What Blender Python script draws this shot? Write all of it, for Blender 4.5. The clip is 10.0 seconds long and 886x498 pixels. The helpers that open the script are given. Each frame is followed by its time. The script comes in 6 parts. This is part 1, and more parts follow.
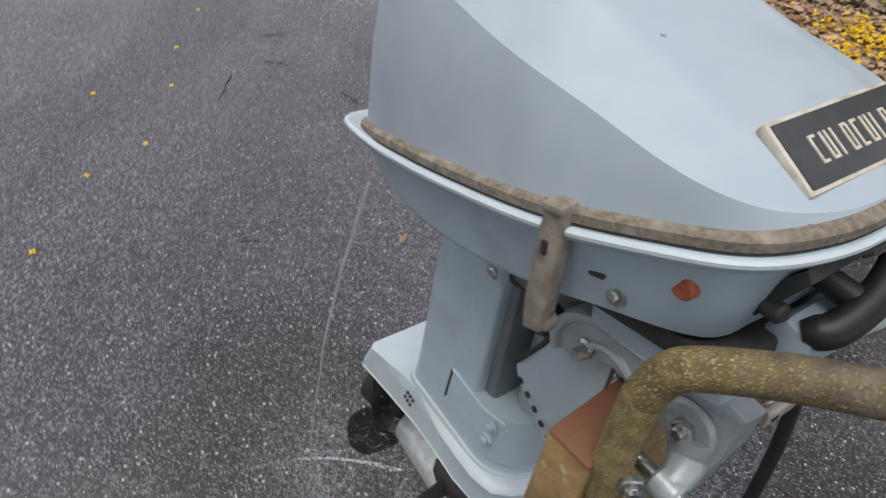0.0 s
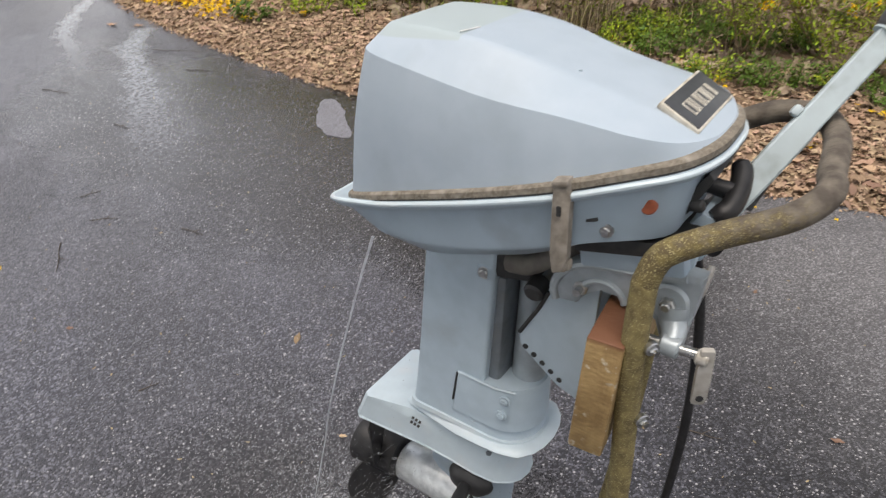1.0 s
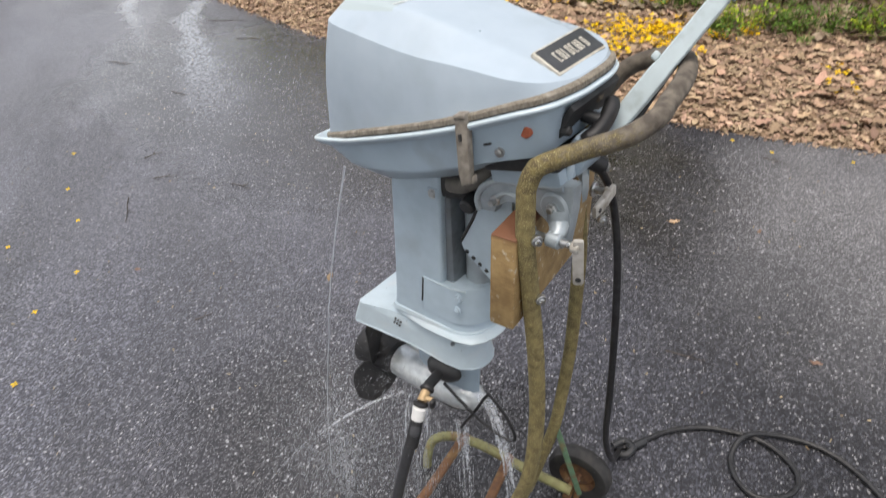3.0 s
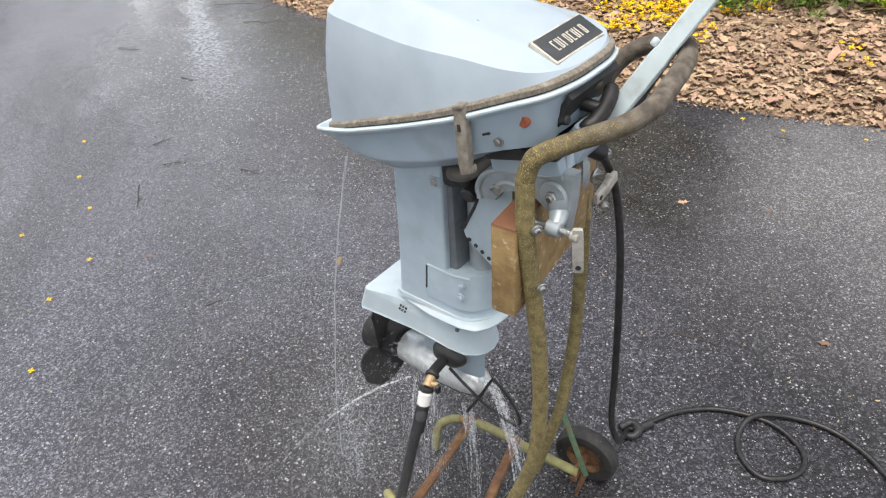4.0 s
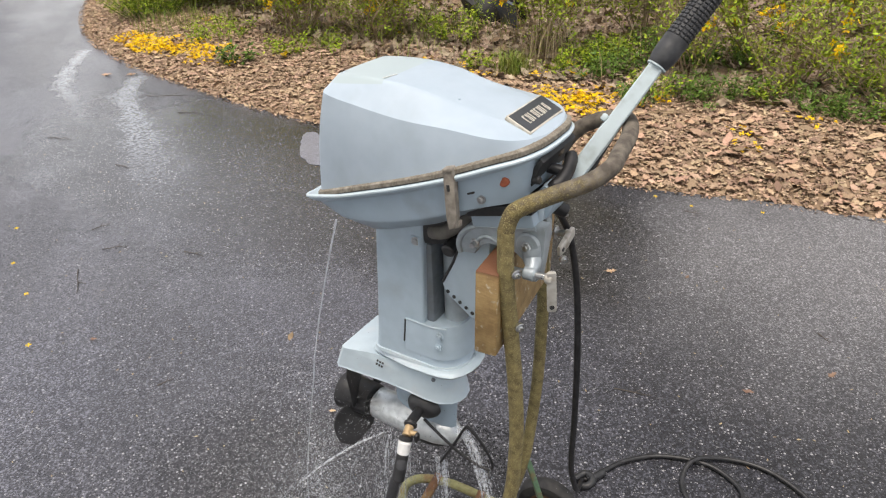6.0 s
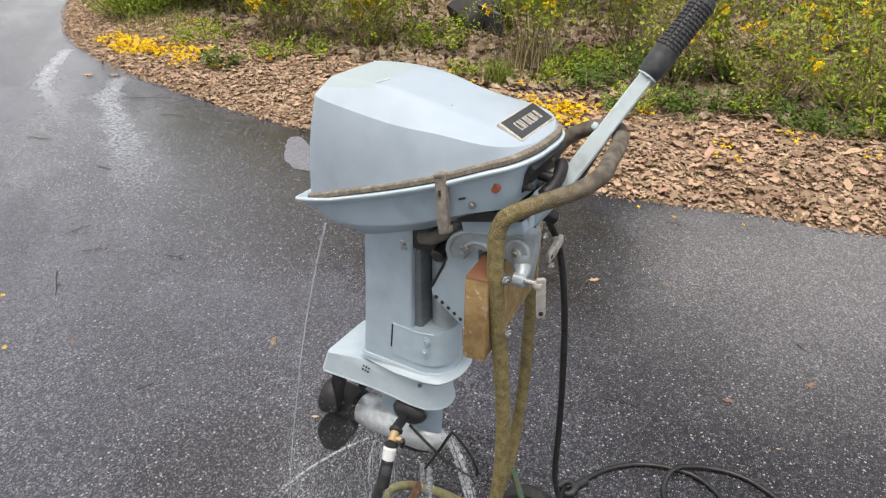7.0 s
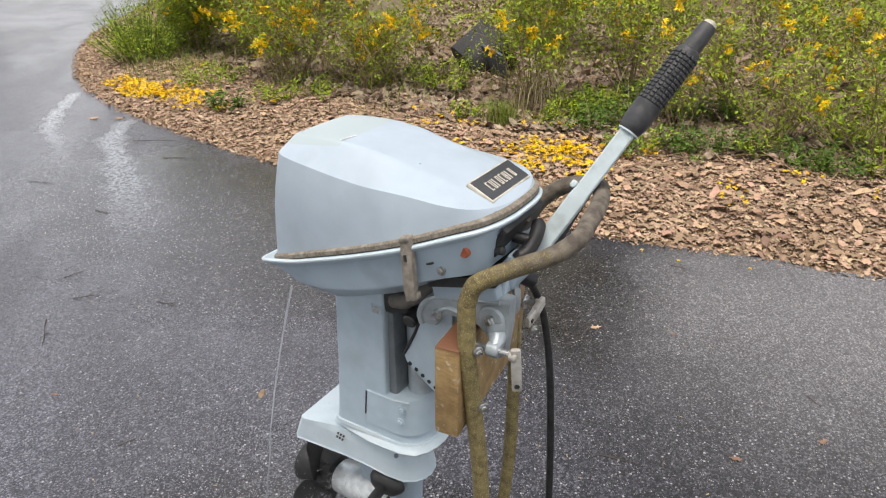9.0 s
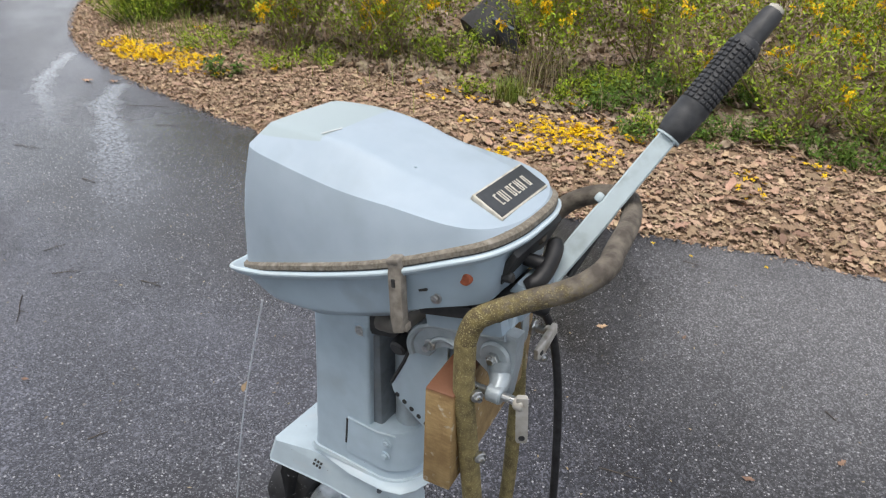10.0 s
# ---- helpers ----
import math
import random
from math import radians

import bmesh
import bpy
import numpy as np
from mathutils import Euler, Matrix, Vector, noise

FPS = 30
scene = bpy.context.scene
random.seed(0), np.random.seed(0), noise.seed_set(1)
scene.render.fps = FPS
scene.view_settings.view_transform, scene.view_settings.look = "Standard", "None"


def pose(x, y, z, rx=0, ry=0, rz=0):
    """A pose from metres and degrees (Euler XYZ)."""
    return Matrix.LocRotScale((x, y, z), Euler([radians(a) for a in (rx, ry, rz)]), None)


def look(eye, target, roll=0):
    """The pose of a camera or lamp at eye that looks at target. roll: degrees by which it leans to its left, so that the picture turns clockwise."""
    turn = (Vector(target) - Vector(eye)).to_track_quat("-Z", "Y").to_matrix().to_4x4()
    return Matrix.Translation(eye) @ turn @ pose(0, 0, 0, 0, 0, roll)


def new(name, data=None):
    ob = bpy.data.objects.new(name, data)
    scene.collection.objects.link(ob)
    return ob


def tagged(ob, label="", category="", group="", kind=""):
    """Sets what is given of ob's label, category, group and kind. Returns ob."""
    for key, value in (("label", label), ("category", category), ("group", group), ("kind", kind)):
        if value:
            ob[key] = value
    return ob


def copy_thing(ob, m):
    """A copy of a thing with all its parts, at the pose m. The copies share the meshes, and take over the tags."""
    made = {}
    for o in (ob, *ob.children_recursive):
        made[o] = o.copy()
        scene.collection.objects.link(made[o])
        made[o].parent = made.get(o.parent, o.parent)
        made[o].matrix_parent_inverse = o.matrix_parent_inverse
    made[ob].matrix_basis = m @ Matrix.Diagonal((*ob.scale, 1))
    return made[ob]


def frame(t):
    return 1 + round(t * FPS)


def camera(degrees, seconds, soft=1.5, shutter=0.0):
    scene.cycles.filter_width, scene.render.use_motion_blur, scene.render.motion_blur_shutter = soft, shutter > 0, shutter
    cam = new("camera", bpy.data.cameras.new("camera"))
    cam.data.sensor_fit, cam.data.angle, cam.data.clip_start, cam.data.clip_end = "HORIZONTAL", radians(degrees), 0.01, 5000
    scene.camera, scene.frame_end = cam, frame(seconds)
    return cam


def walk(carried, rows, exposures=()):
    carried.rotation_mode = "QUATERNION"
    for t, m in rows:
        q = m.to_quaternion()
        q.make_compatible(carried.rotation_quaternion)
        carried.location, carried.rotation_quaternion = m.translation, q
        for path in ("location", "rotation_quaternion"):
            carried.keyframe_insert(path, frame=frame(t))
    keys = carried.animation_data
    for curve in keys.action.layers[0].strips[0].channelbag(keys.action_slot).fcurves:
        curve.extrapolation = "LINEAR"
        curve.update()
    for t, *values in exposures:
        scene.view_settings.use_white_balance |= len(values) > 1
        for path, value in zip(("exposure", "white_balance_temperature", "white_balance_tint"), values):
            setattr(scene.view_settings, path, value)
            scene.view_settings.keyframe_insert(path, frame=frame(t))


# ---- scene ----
cam = camera(66.2, 10.0, soft=1.2, shutter=0.4)
PATH = [
    (0, (0.268, -0.364, 1.383), (-0.894, 0.558, 0.041), 8.3),
    (0.5, (0.263, -0.495, 1.394), (-0.904, 0.617, 0.211), 4.2),
    (1, (0.279, -0.653, 1.425), (-0.645, 0.76, 0.353), 2.0),
    (1.5, (0.354, -0.668, 1.449), (-0.621, 0.767, 0.455), 0.5),
    (2, (0.438, -0.682, 1.466), (-0.693, 0.683, 0.539), -0.2),
    (2.5, (0.492, -0.712, 1.488), (-0.603, 0.612, 0.466), -1.5),
    (3, (0.539, -0.747, 1.504), (-0.494, 0.509, 0.339), -2.3),
    (3.2, (0.54, -0.738, 1.505), (-0.487, 0.473, 0.289), -3.1),
    (4.3, (0.557, -0.736, 1.523), (-0.484, 0.471, 0.315), -3.9),
    (4.5, (0.561, -0.74, 1.526), (-0.478, 0.506, 0.357), -3.2),
    (5, (0.57, -0.77, 1.545), (-0.442, 0.588, 0.481), -2.4),
    (5.5, (0.563, -0.859, 1.549), (-0.405, 0.568, 0.536), -1.4),
    (5.7, (0.556, -0.883, 1.544), (-0.395, 0.559, 0.538), -1.2),
    (6.8, (0.539, -0.923, 1.544), (-0.344, 0.571, 0.55), 0.5),
    (7, (0.538, -0.915, 1.541), (-0.349, 0.583, 0.558), 0.9),
    (7.5, (0.541, -0.891, 1.55), (-0.371, 0.613, 0.598), 0.1),
    (8, (0.542, -0.873, 1.559), (-0.397, 0.65, 0.665), -1.5),
    (8.5, (0.559, -0.863, 1.557), (-0.372, 0.679, 0.688), 0.4),
    (9, (0.549, -0.811, 1.548), (-0.393, 0.712, 0.657), 0.2),
    (9.5, (0.526, -0.732, 1.54), (-0.445, 0.77, 0.646), 1.3),
    (10, (0.46, -0.659, 1.527), (-0.465, 0.83, 0.566), 2.3),
]
walk(cam, [(t, look(eye, target, roll)) for t, eye, target, roll in PATH], [(0, 0.52, 7000, 13), (0.5, 0.74, 7000, 14), (1, 0.82, 7200, 14), (2.5, 0.9, 7300, 15), (3, 1.0, 7000, 13), (4.3, 1.25, 7000, 12), (4.5, 1.25, 7000, 12), (5, 1.13, 7200, 13), (5.5, 1.08, 7200, 13), (8.5, 1.05, 7100, 13), (9.5, 1.0, 7000, 12), (10, 0.84, 6700, 11)])

# ---- light ----
world = bpy.data.worlds.new("world")
scene.world = world
world.use_nodes = True
wn = world.node_tree.nodes
sky = wn.new("ShaderNodeTexSky")
sky.sky_type = "NISHITA"
sky.sun_disc = False
sky.sun_elevation = radians(74)
sky.sun_rotation = radians(176)
sky.air_density, sky.dust_density, sky.ozone_density = 1.0, 1.0, 1.0
wn["Background"].inputs["Strength"].default_value = 0.14
veil = wn.new("ShaderNodeHueSaturation")
veil.inputs["Saturation"].default_value = 0.38
world.node_tree.links.new(sky.outputs[0], veil.inputs["Color"])
world.node_tree.links.new(veil.outputs[0], wn["Background"].inputs["Color"])

sun = new("sun", bpy.data.lights.new("sun", "SUN"))
sun.data.energy, sun.data.angle, sun.data.color = 1.9, radians(45), (1.0, 0.97, 0.92)
sun.matrix_world = look((0.05, -1.1, 3.8), (0, 0, 0))


# ---- materials ----
def mat(name, colour, rough=0.6, metal=0.0, second=None, scale=20.0, detail=6.0, spread=(0.35, 0.65), bump=0.0, bump_scale=120.0,
        stain=None, stain_scale=6.0, stain_spread=(0.55, 0.75), rough_var=0.1, coat=0.0, random_tint=0.0, island=False):
    """A procedural material: two tones of grain, stains at a larger scale, relief and uneven gloss."""
    m = bpy.data.materials.new(name)
    m.use_nodes = True
    nt = m.node_tree
    n, l = nt.nodes, nt.links
    bsdf = n["Principled BSDF"]
    tc = n.new("ShaderNodeTexCoord")

    def noise_tex(sc, det=6.0):
        t = n.new("ShaderNodeTexNoise")
        t.inputs["Scale"].default_value, t.inputs["Detail"].default_value = sc, det
        l.new(tc.outputs["Object"], t.inputs["Vector"])
        return t

    def ramp(src, lo, hi):
        r = n.new("ShaderNodeMapRange")
        r.inputs["From Min"].default_value, r.inputs["From Max"].default_value = lo, hi
        l.new(src, r.inputs["Value"])
        return r.outputs[0]

    def mix(fac, a, b):
        x = n.new("ShaderNodeMix")
        x.data_type = "RGBA"
        if fac is not None:
            l.new(fac, x.inputs["Factor"])
        for sock, v in ((x.inputs["A"], a), (x.inputs["B"], b)):
            if isinstance(v, tuple):
                sock.default_value = (*v, 1)
            else:
                l.new(v, sock)
        return x

    fine = noise_tex(scale, detail)
    col = mix(ramp(fine.outputs[0], *spread), colour, second or tuple(c * 0.8 for c in colour)).outputs["Result"]
    if stain:
        big = noise_tex(stain_scale, 8.0)
        col = mix(ramp(big.outputs[0], *stain_spread), col, stain).outputs["Result"]
    if random_tint:
        if island:
            src = n.new("ShaderNodeNewGeometry").outputs["Random Per Island"]
        else:
            src = n.new("ShaderNodeObjectInfo").outputs["Random"]
        hsv = n.new("ShaderNodeHueSaturation")
        mr = n.new("ShaderNodeMapRange")
        mr.inputs["To Min"].default_value, mr.inputs["To Max"].default_value = 1 - random_tint, 1 + random_tint
        l.new(src, mr.inputs["Value"])
        l.new(mr.outputs[0], hsv.inputs["Value"])
        mul = n.new("ShaderNodeMath")
        mul.operation = "MULTIPLY"
        mul.inputs[1].default_value = 7.31
        l.new(src, mul.inputs[0])
        fr = n.new("ShaderNodeMath")
        fr.operation = "FRACT"
        l.new(mul.outputs[0], fr.inputs[0])
        mh = n.new("ShaderNodeMapRange")
        mh.inputs["To Min"].default_value, mh.inputs["To Max"].default_value = 0.5 - random_tint * 0.035, 0.5 + random_tint * 0.05
        l.new(fr.outputs[0], mh.inputs["Value"])
        l.new(mh.outputs[0], hsv.inputs["Hue"])
        l.new(col, hsv.inputs["Color"])
        col = hsv.outputs["Color"]
    l.new(col, bsdf.inputs["Base Color"])
    rr = n.new("ShaderNodeMapRange")
    rr.inputs["To Min"].default_value, rr.inputs["To Max"].default_value = max(rough - rough_var, 0.02), min(rough + rough_var, 1)
    rn = noise_tex(scale * 0.4, 5.0)
    l.new(rn.outputs[0], rr.inputs["Value"])
    l.new(rr.outputs[0], bsdf.inputs["Roughness"])
    bsdf.inputs["Metallic"].default_value = metal
    bsdf.inputs["Coat Weight"].default_value = coat
    if bump:
        b = n.new("ShaderNodeBump")
        b.inputs["Strength"].default_value = min(bump, 1)
        b.inputs["Distance"].default_value = 0.002
        l.new(noise_tex(bump_scale, 4.0).outputs[0], b.inputs["Height"])
        l.new(b.outputs[0], bsdf.inputs["Normal"])
    return m


# hood paint made darker: shade on the inward-sloping pan is put into it
PAN = mat("pan paint with shade", (0.365, 0.465, 0.545), 0.36, 0.0, (0.34, 0.43, 0.505), 30, stain=(0.275, 0.33, 0.38), stain_scale=12, stain_spread=(0.55, 0.8), bump=0.06, bump_scale=90)
PAINT_DULL = mat("motor paint dull", (0.435, 0.54, 0.62), 0.40, 0.0, (0.40, 0.50, 0.575), 40, stain=(0.36, 0.43, 0.485), stain_scale=14, stain_spread=(0.56, 0.82), bump=0.08, bump_scale=150)
PAINT_LIGHT = mat("lower unit paint", (0.545, 0.65, 0.71), 0.34, 0.0, (0.50, 0.60, 0.66), 40, stain=(0.58, 0.65, 0.69), stain_scale=20, bump=0.06, bump_scale=120)
CAST = mat("cast aluminium", (0.40, 0.455, 0.49), 0.38, 0.3, (0.33, 0.38, 0.41), 60, stain=(0.24, 0.26, 0.27), stain_scale=25, stain_spread=(0.6, 0.8), bump=0.15, bump_scale=400)
STEEL = mat("bolt steel", (0.62, 0.63, 0.63), 0.3, 1.0, (0.47, 0.475, 0.47), 200, stain=(0.36, 0.32, 0.27), stain_scale=60, stain_spread=(0.62, 0.8))
BARE = mat("bare metal", (0.68, 0.72, 0.74), 0.36, 0.45, (0.5, 0.54, 0.56), 80, stain=(0.72, 0.74, 0.75), stain_scale=25, bump=0.05)
SEAL = mat("weathered seal", (0.25, 0.222, 0.18), 0.8, 0.0, (0.13, 0.112, 0.088), 240, stain=(0.36, 0.335, 0.29), stain_scale=60, bump=0.4, bump_scale=300)
LATCH = mat("latch grime", (0.28, 0.255, 0.22), 0.6, 0.0, (0.17, 0.15, 0.125), 90, stain=(0.36, 0.34, 0.31), stain_scale=40, bump=0.2, bump_scale=300)
RUBBER = mat("black rubber", (0.018, 0.019, 0.021), 0.45, 0.0, (0.028, 0.029, 0.031), 60, bump=0.1, bump_scale=300)
GRIP = mat("grip rubber", (0.028, 0.030, 0.034), 0.55, 0.0, (0.05, 0.052, 0.056), 80, stain=(0.06, 0.06, 0.06), stain_scale=25, bump=0.15, bump_scale=400)
BLACK = mat("black plastic", (0.009, 0.0095, 0.011), 0.5, 0.0, (0.02, 0.02, 0.022), 50, bump=0.08)
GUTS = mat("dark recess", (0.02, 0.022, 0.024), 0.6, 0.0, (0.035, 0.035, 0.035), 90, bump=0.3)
BADGE = mat("badge grey", (0.045, 0.05, 0.055), 0.4, 0.0, (0.055, 0.06, 0.066), 120, bump=0.05)
BADGE_EDGE = mat("badge edge", (0.62, 0.60, 0.53), 0.5, 0.0, (0.5, 0.47, 0.4), 120, stain=(0.35, 0.31, 0.24), stain_scale=50)
ORANGE = mat("rust orange plug", (0.42, 0.11, 0.05), 0.6, 0.0, (0.30, 0.08, 0.04), 150)
TUBE = mat("mossy painted tube", (0.235, 0.192, 0.080), 0.8, 0.0, (0.13, 0.100, 0.045), 70, spread=(0.36, 0.62), stain=(0.41, 0.365, 0.18), stain_scale=620, stain_spread=(0.55, 0.70), bump=0.5, bump_scale=300)
TUBE_BARE = mat("weathered tube", (0.155, 0.13, 0.10), 0.6, 0.0, (0.10, 0.082, 0.062), 60, stain=(0.25, 0.23, 0.14), stain_scale=400, stain_spread=(0.56, 0.70), bump=0.25, bump_scale=220)
RUST = mat("rusty steel", (0.19, 0.092, 0.040), 0.8, 0.0, (0.10, 0.05, 0.028), 60, stain=(0.27, 0.18, 0.07), stain_scale=22, bump=0.5, bump_scale=250)
GREENBAR = mat("green painted bar", (0.12, 0.22, 0.13), 0.6, 0.0, (0.09, 0.16, 0.1), 60, stain=(0.2, 0.13, 0.06), stain_scale=30, bump=0.2)
PALETUBE = mat("pale green tube", (0.30, 0.30, 0.13), 0.65, 0.0, (0.22, 0.2, 0.09), 60, stain=(0.22, 0.12, 0.05), stain_scale=25, bump=0.3)
WHITE = mat("white plastic", (0.72, 0.73, 0.73), 0.4, 0.0, (0.62, 0.63, 0.62), 60, bump=0.05)
LEVER = mat("worn lever", (0.50, 0.49, 0.46), 0.5, 0.2, (0.40, 0.38, 0.34), 90, stain=(0.3, 0.27, 0.22), stain_scale=45, bump=0.15)
BRASS = mat("brass fitting", (0.52, 0.38, 0.22), 0.45, 0.4, (0.4, 0.28, 0.15), 120)
HOSE = mat("black hose", (0.009, 0.009, 0.010), 0.42, 0.0, (0.025, 0.025, 0.027), 90, bump=0.1, bump_scale=500)
HOSE_GREY = mat("dark garden hose", (0.05, 0.052, 0.058), 0.5, 0.0, (0.035, 0.036, 0.04), 90, bump=0.15, bump_scale=400)
TYRE = mat("tyre rubber", (0.02, 0.02, 0.021), 0.7, 0.0, (0.035, 0.034, 0.033), 60, stain=(0.05, 0.045, 0.04), stain_scale=20, bump=0.3)


def wood_mat():
    m = mat("wet weathered board", (0.40, 0.275, 0.125), 0.6, 0.0, (0.25, 0.16, 0.068), 45, stain=(0.56, 0.51, 0.41), stain_scale=75, stain_spread=(0.60, 0.70), bump=0.4, bump_scale=200)
    n, l = m.node_tree.nodes, m.node_tree.links
    tc = n.new("ShaderNodeTexCoord")
    mp = n.new("ShaderNodeMapping")
    mp.inputs["Scale"].default_value = (1.0, 0.06, 1.0)
    l.new(tc.outputs["Object"], mp.inputs["Vector"])
    w = n.new("ShaderNodeTexWave")
    w.wave_type, w.rings_direction = "RINGS", "Y"
    w.inputs["Scale"].default_value, w.inputs["Distortion"].default_value, w.inputs["Detail"].default_value = 60, 9.0, 3.0
    l.new(mp.outputs[0], w.inputs["Vector"])
    b = n["Principled BSDF"]
    old = b.inputs["Base Color"].links[0].from_socket
    x = n.new("ShaderNodeMix")
    x.data_type, x.blend_type = "RGBA", "MULTIPLY"
    x.inputs["Factor"].default_value = 0.10
    l.new(old, x.inputs["A"])
    cr = n.new("ShaderNodeValToRGB")
    cr.color_ramp.elements[0].color = (0.35, 0.3, 0.25, 1)
    cr.color_ramp.elements[1].color = (1, 1, 1, 1)
    l.new(w.outputs[0], cr.inputs[0])
    l.new(cr.outputs[0], x.inputs["B"])
    # redder wet top, ribs worn across the end grain
    sz = n.new("ShaderNodeSeparateXYZ")
    l.new(tc.outputs["Object"], sz.inputs[0])
    top = n.new("ShaderNodeMapRange")
    top.inputs["From Min"].default_value, top.inputs["From Max"].default_value = 0.981, 0.986
    l.new(sz.outputs[2], top.inputs["Value"])
    y = n.new("ShaderNodeMix")
    y.data_type = "RGBA"
    l.new(top.outputs[0], y.inputs["Factor"])
    l.new(x.outputs["Result"], y.inputs["A"])
    y.inputs["B"].default_value = (0.15, 0.062, 0.03, 1)
    l.new(y.outputs["Result"], b.inputs["Base Color"])
    ribs = n.new("ShaderNodeTexWave")
    ribs.wave_type, ribs.bands_direction = "BANDS", "Z"
    ribs.inputs["Scale"].default_value, ribs.inputs["Distortion"].default_value, ribs.inputs["Detail"].default_value = 38, 9.0, 4.0
    l.new(tc.outputs["Object"], ribs.inputs["Vector"])
    bb = n.new("ShaderNodeBump")
    bb.inputs["Distance"].default_value, bb.inputs["Strength"].default_value = 0.0014, 0.11
    l.new(ribs.outputs[0], bb.inputs["Height"])
    l.new(b.inputs["Normal"].links[0].from_socket, bb.inputs["Normal"])
    l.new(bb.outputs[0], b.inputs["Normal"])
    return m


OLDARM = mat("grimy arm", (0.17, 0.16, 0.14), 0.6, 0.0, (0.11, 0.10, 0.09), 70, stain=(0.22, 0.20, 0.17), stain_scale=35, bump=0.2)
WOOD = wood_mat()
# casting colour made dark: shade in the leg's recess is put into it
SHADED_CASTING = mat("shade-darkened casting", (0.17, 0.195, 0.22), 0.5, 0.0, (0.13, 0.15, 0.17), 60, stain=(0.19, 0.20, 0.21), stain_scale=30, bump=0.15)


def hood_mat():
    """The hood's paint, with a greener patch behind the moulded line at the rear of the top."""
    m = mat("hood paint", (0.40, 0.48, 0.555), 0.40, 0.0, (0.375, 0.455, 0.53), 30, stain=(0.34, 0.41, 0.47), stain_scale=9, bump=0.04, bump_scale=60, rough_var=0.08)
    n, l = m.node_tree.nodes, m.node_tree.links
    sx = n.new("ShaderNodeSeparateXYZ")
    l.new(n.new("ShaderNodeTexCoord").outputs["Object"], sx.inputs[0])

    def step(src, lo, hi):
        r = n.new("ShaderNodeMapRange")
        r.inputs["From Min"].default_value, r.inputs["From Max"].default_value = lo, hi
        l.new(src, r.inputs["Value"])
        return r.outputs[0]

    mul = n.new("ShaderNodeMath")
    mul.operation = "MULTIPLY"
    l.new(step(sx.outputs[0], -0.0835, -0.0845), mul.inputs[0])
    lift = n.new("ShaderNodeMath")
    lift.operation = "MULTIPLY_ADD"
    lift.inputs[1].default_value = -0.092
    l.new(sx.outputs[0], lift.inputs[0])
    l.new(sx.outputs[2], lift.inputs[2])
    l.new(step(lift.outputs[0], 1.2450, 1.2462), mul.inputs[1])
    b = n["Principled BSDF"]
    old = b.inputs["Base Color"].links[0].from_socket
    x = n.new("ShaderNodeMix")
    x.data_type = "RGBA"
    l.new(mul.outputs[0], x.inputs["Factor"])
    l.new(old, x.inputs["A"])
    x.inputs["B"].default_value = (0.375, 0.45, 0.475, 1)
    b.inputs["Specular IOR Level"].default_value = 0.35
    l.new(x.outputs["Result"], b.inputs["Base Color"])
    return m


HOOD = hood_mat()


def handle_mat():
    """Brown weathered tube whose near end has gone mossy."""
    m = mat("weathered tube handle", (0.165, 0.130, 0.050), 0.8, 0.0, (0.095, 0.072, 0.034), 90, spread=(0.38, 0.62), stain=(0.40, 0.355, 0.175), stain_scale=620, stain_spread=(0.54, 0.68), bump=0.5, bump_scale=300)
    n, l = m.node_tree.nodes, m.node_tree.links
    tc = n.new("ShaderNodeTexCoord")
    sy = n.new("ShaderNodeSeparateXYZ")
    l.new(tc.outputs["Object"], sy.inputs[0])

    def noisy(sc):
        nz = n.new("ShaderNodeTexNoise")
        nz.inputs["Scale"].default_value, nz.inputs["Detail"].default_value = sc, 8.0
        l.new(tc.outputs["Object"], nz.inputs["Vector"])
        return nz.outputs[0]

    add = n.new("ShaderNodeMath")
    add.operation = "MULTIPLY_ADD"
    add.inputs[1].default_value = 0.10
    l.new(noisy(150), add.inputs[0])
    l.new(sy.outputs[1], add.inputs[2])
    r = n.new("ShaderNodeMapRange")
    r.inputs["From Min"].default_value, r.inputs["From Max"].default_value = -0.068, -0.022
    l.new(add.outputs[0], r.inputs["Value"])
    brown = n.new("ShaderNodeValToRGB")
    brown.color_ramp.elements[0].position, brown.color_ramp.elements[1].position = 0.36, 0.66
    brown.color_ramp.elements[0].color = (0.070, 0.058, 0.047, 1)
    brown.color_ramp.elements[1].color = (0.165, 0.143, 0.115, 1)
    l.new(noisy(60), brown.inputs[0])
    b = n["Principled BSDF"]
    x = n.new("ShaderNodeMix")
    x.data_type = "RGBA"
    l.new(r.outputs[0], x.inputs["Factor"])
    l.new(b.inputs["Base Color"].links[0].from_socket, x.inputs["A"])
    l.new(brown.outputs[0], x.inputs["B"])
    l.new(x.outputs["Result"], b.inputs["Base Color"])
    return m


HANDLE = handle_mat()
ARM = mat("tiller paint", (0.47, 0.56, 0.59), 0.36, 0.0, (0.43, 0.51, 0.54), 40, stain=(0.33, 0.385, 0.395), stain_scale=30, bump=0.05)
LEAF_DRY = mat("dry leaf", (0.405, 0.29, 0.205), 0.7, 0.0, (0.30, 0.205, 0.14), 25, random_tint=0.42, island=True)
LEAF_ONE = mat("dry leaf single", (0.39, 0.265, 0.185), 0.65, 0.0, (0.28, 0.18, 0.12), 25, random_tint=0.42)
LEAF_GREY = mat("bleached dry leaf", (0.31, 0.245, 0.185), 0.75, 0.0, (0.19, 0.138, 0.10), 25, random_tint=0.5, island=True)
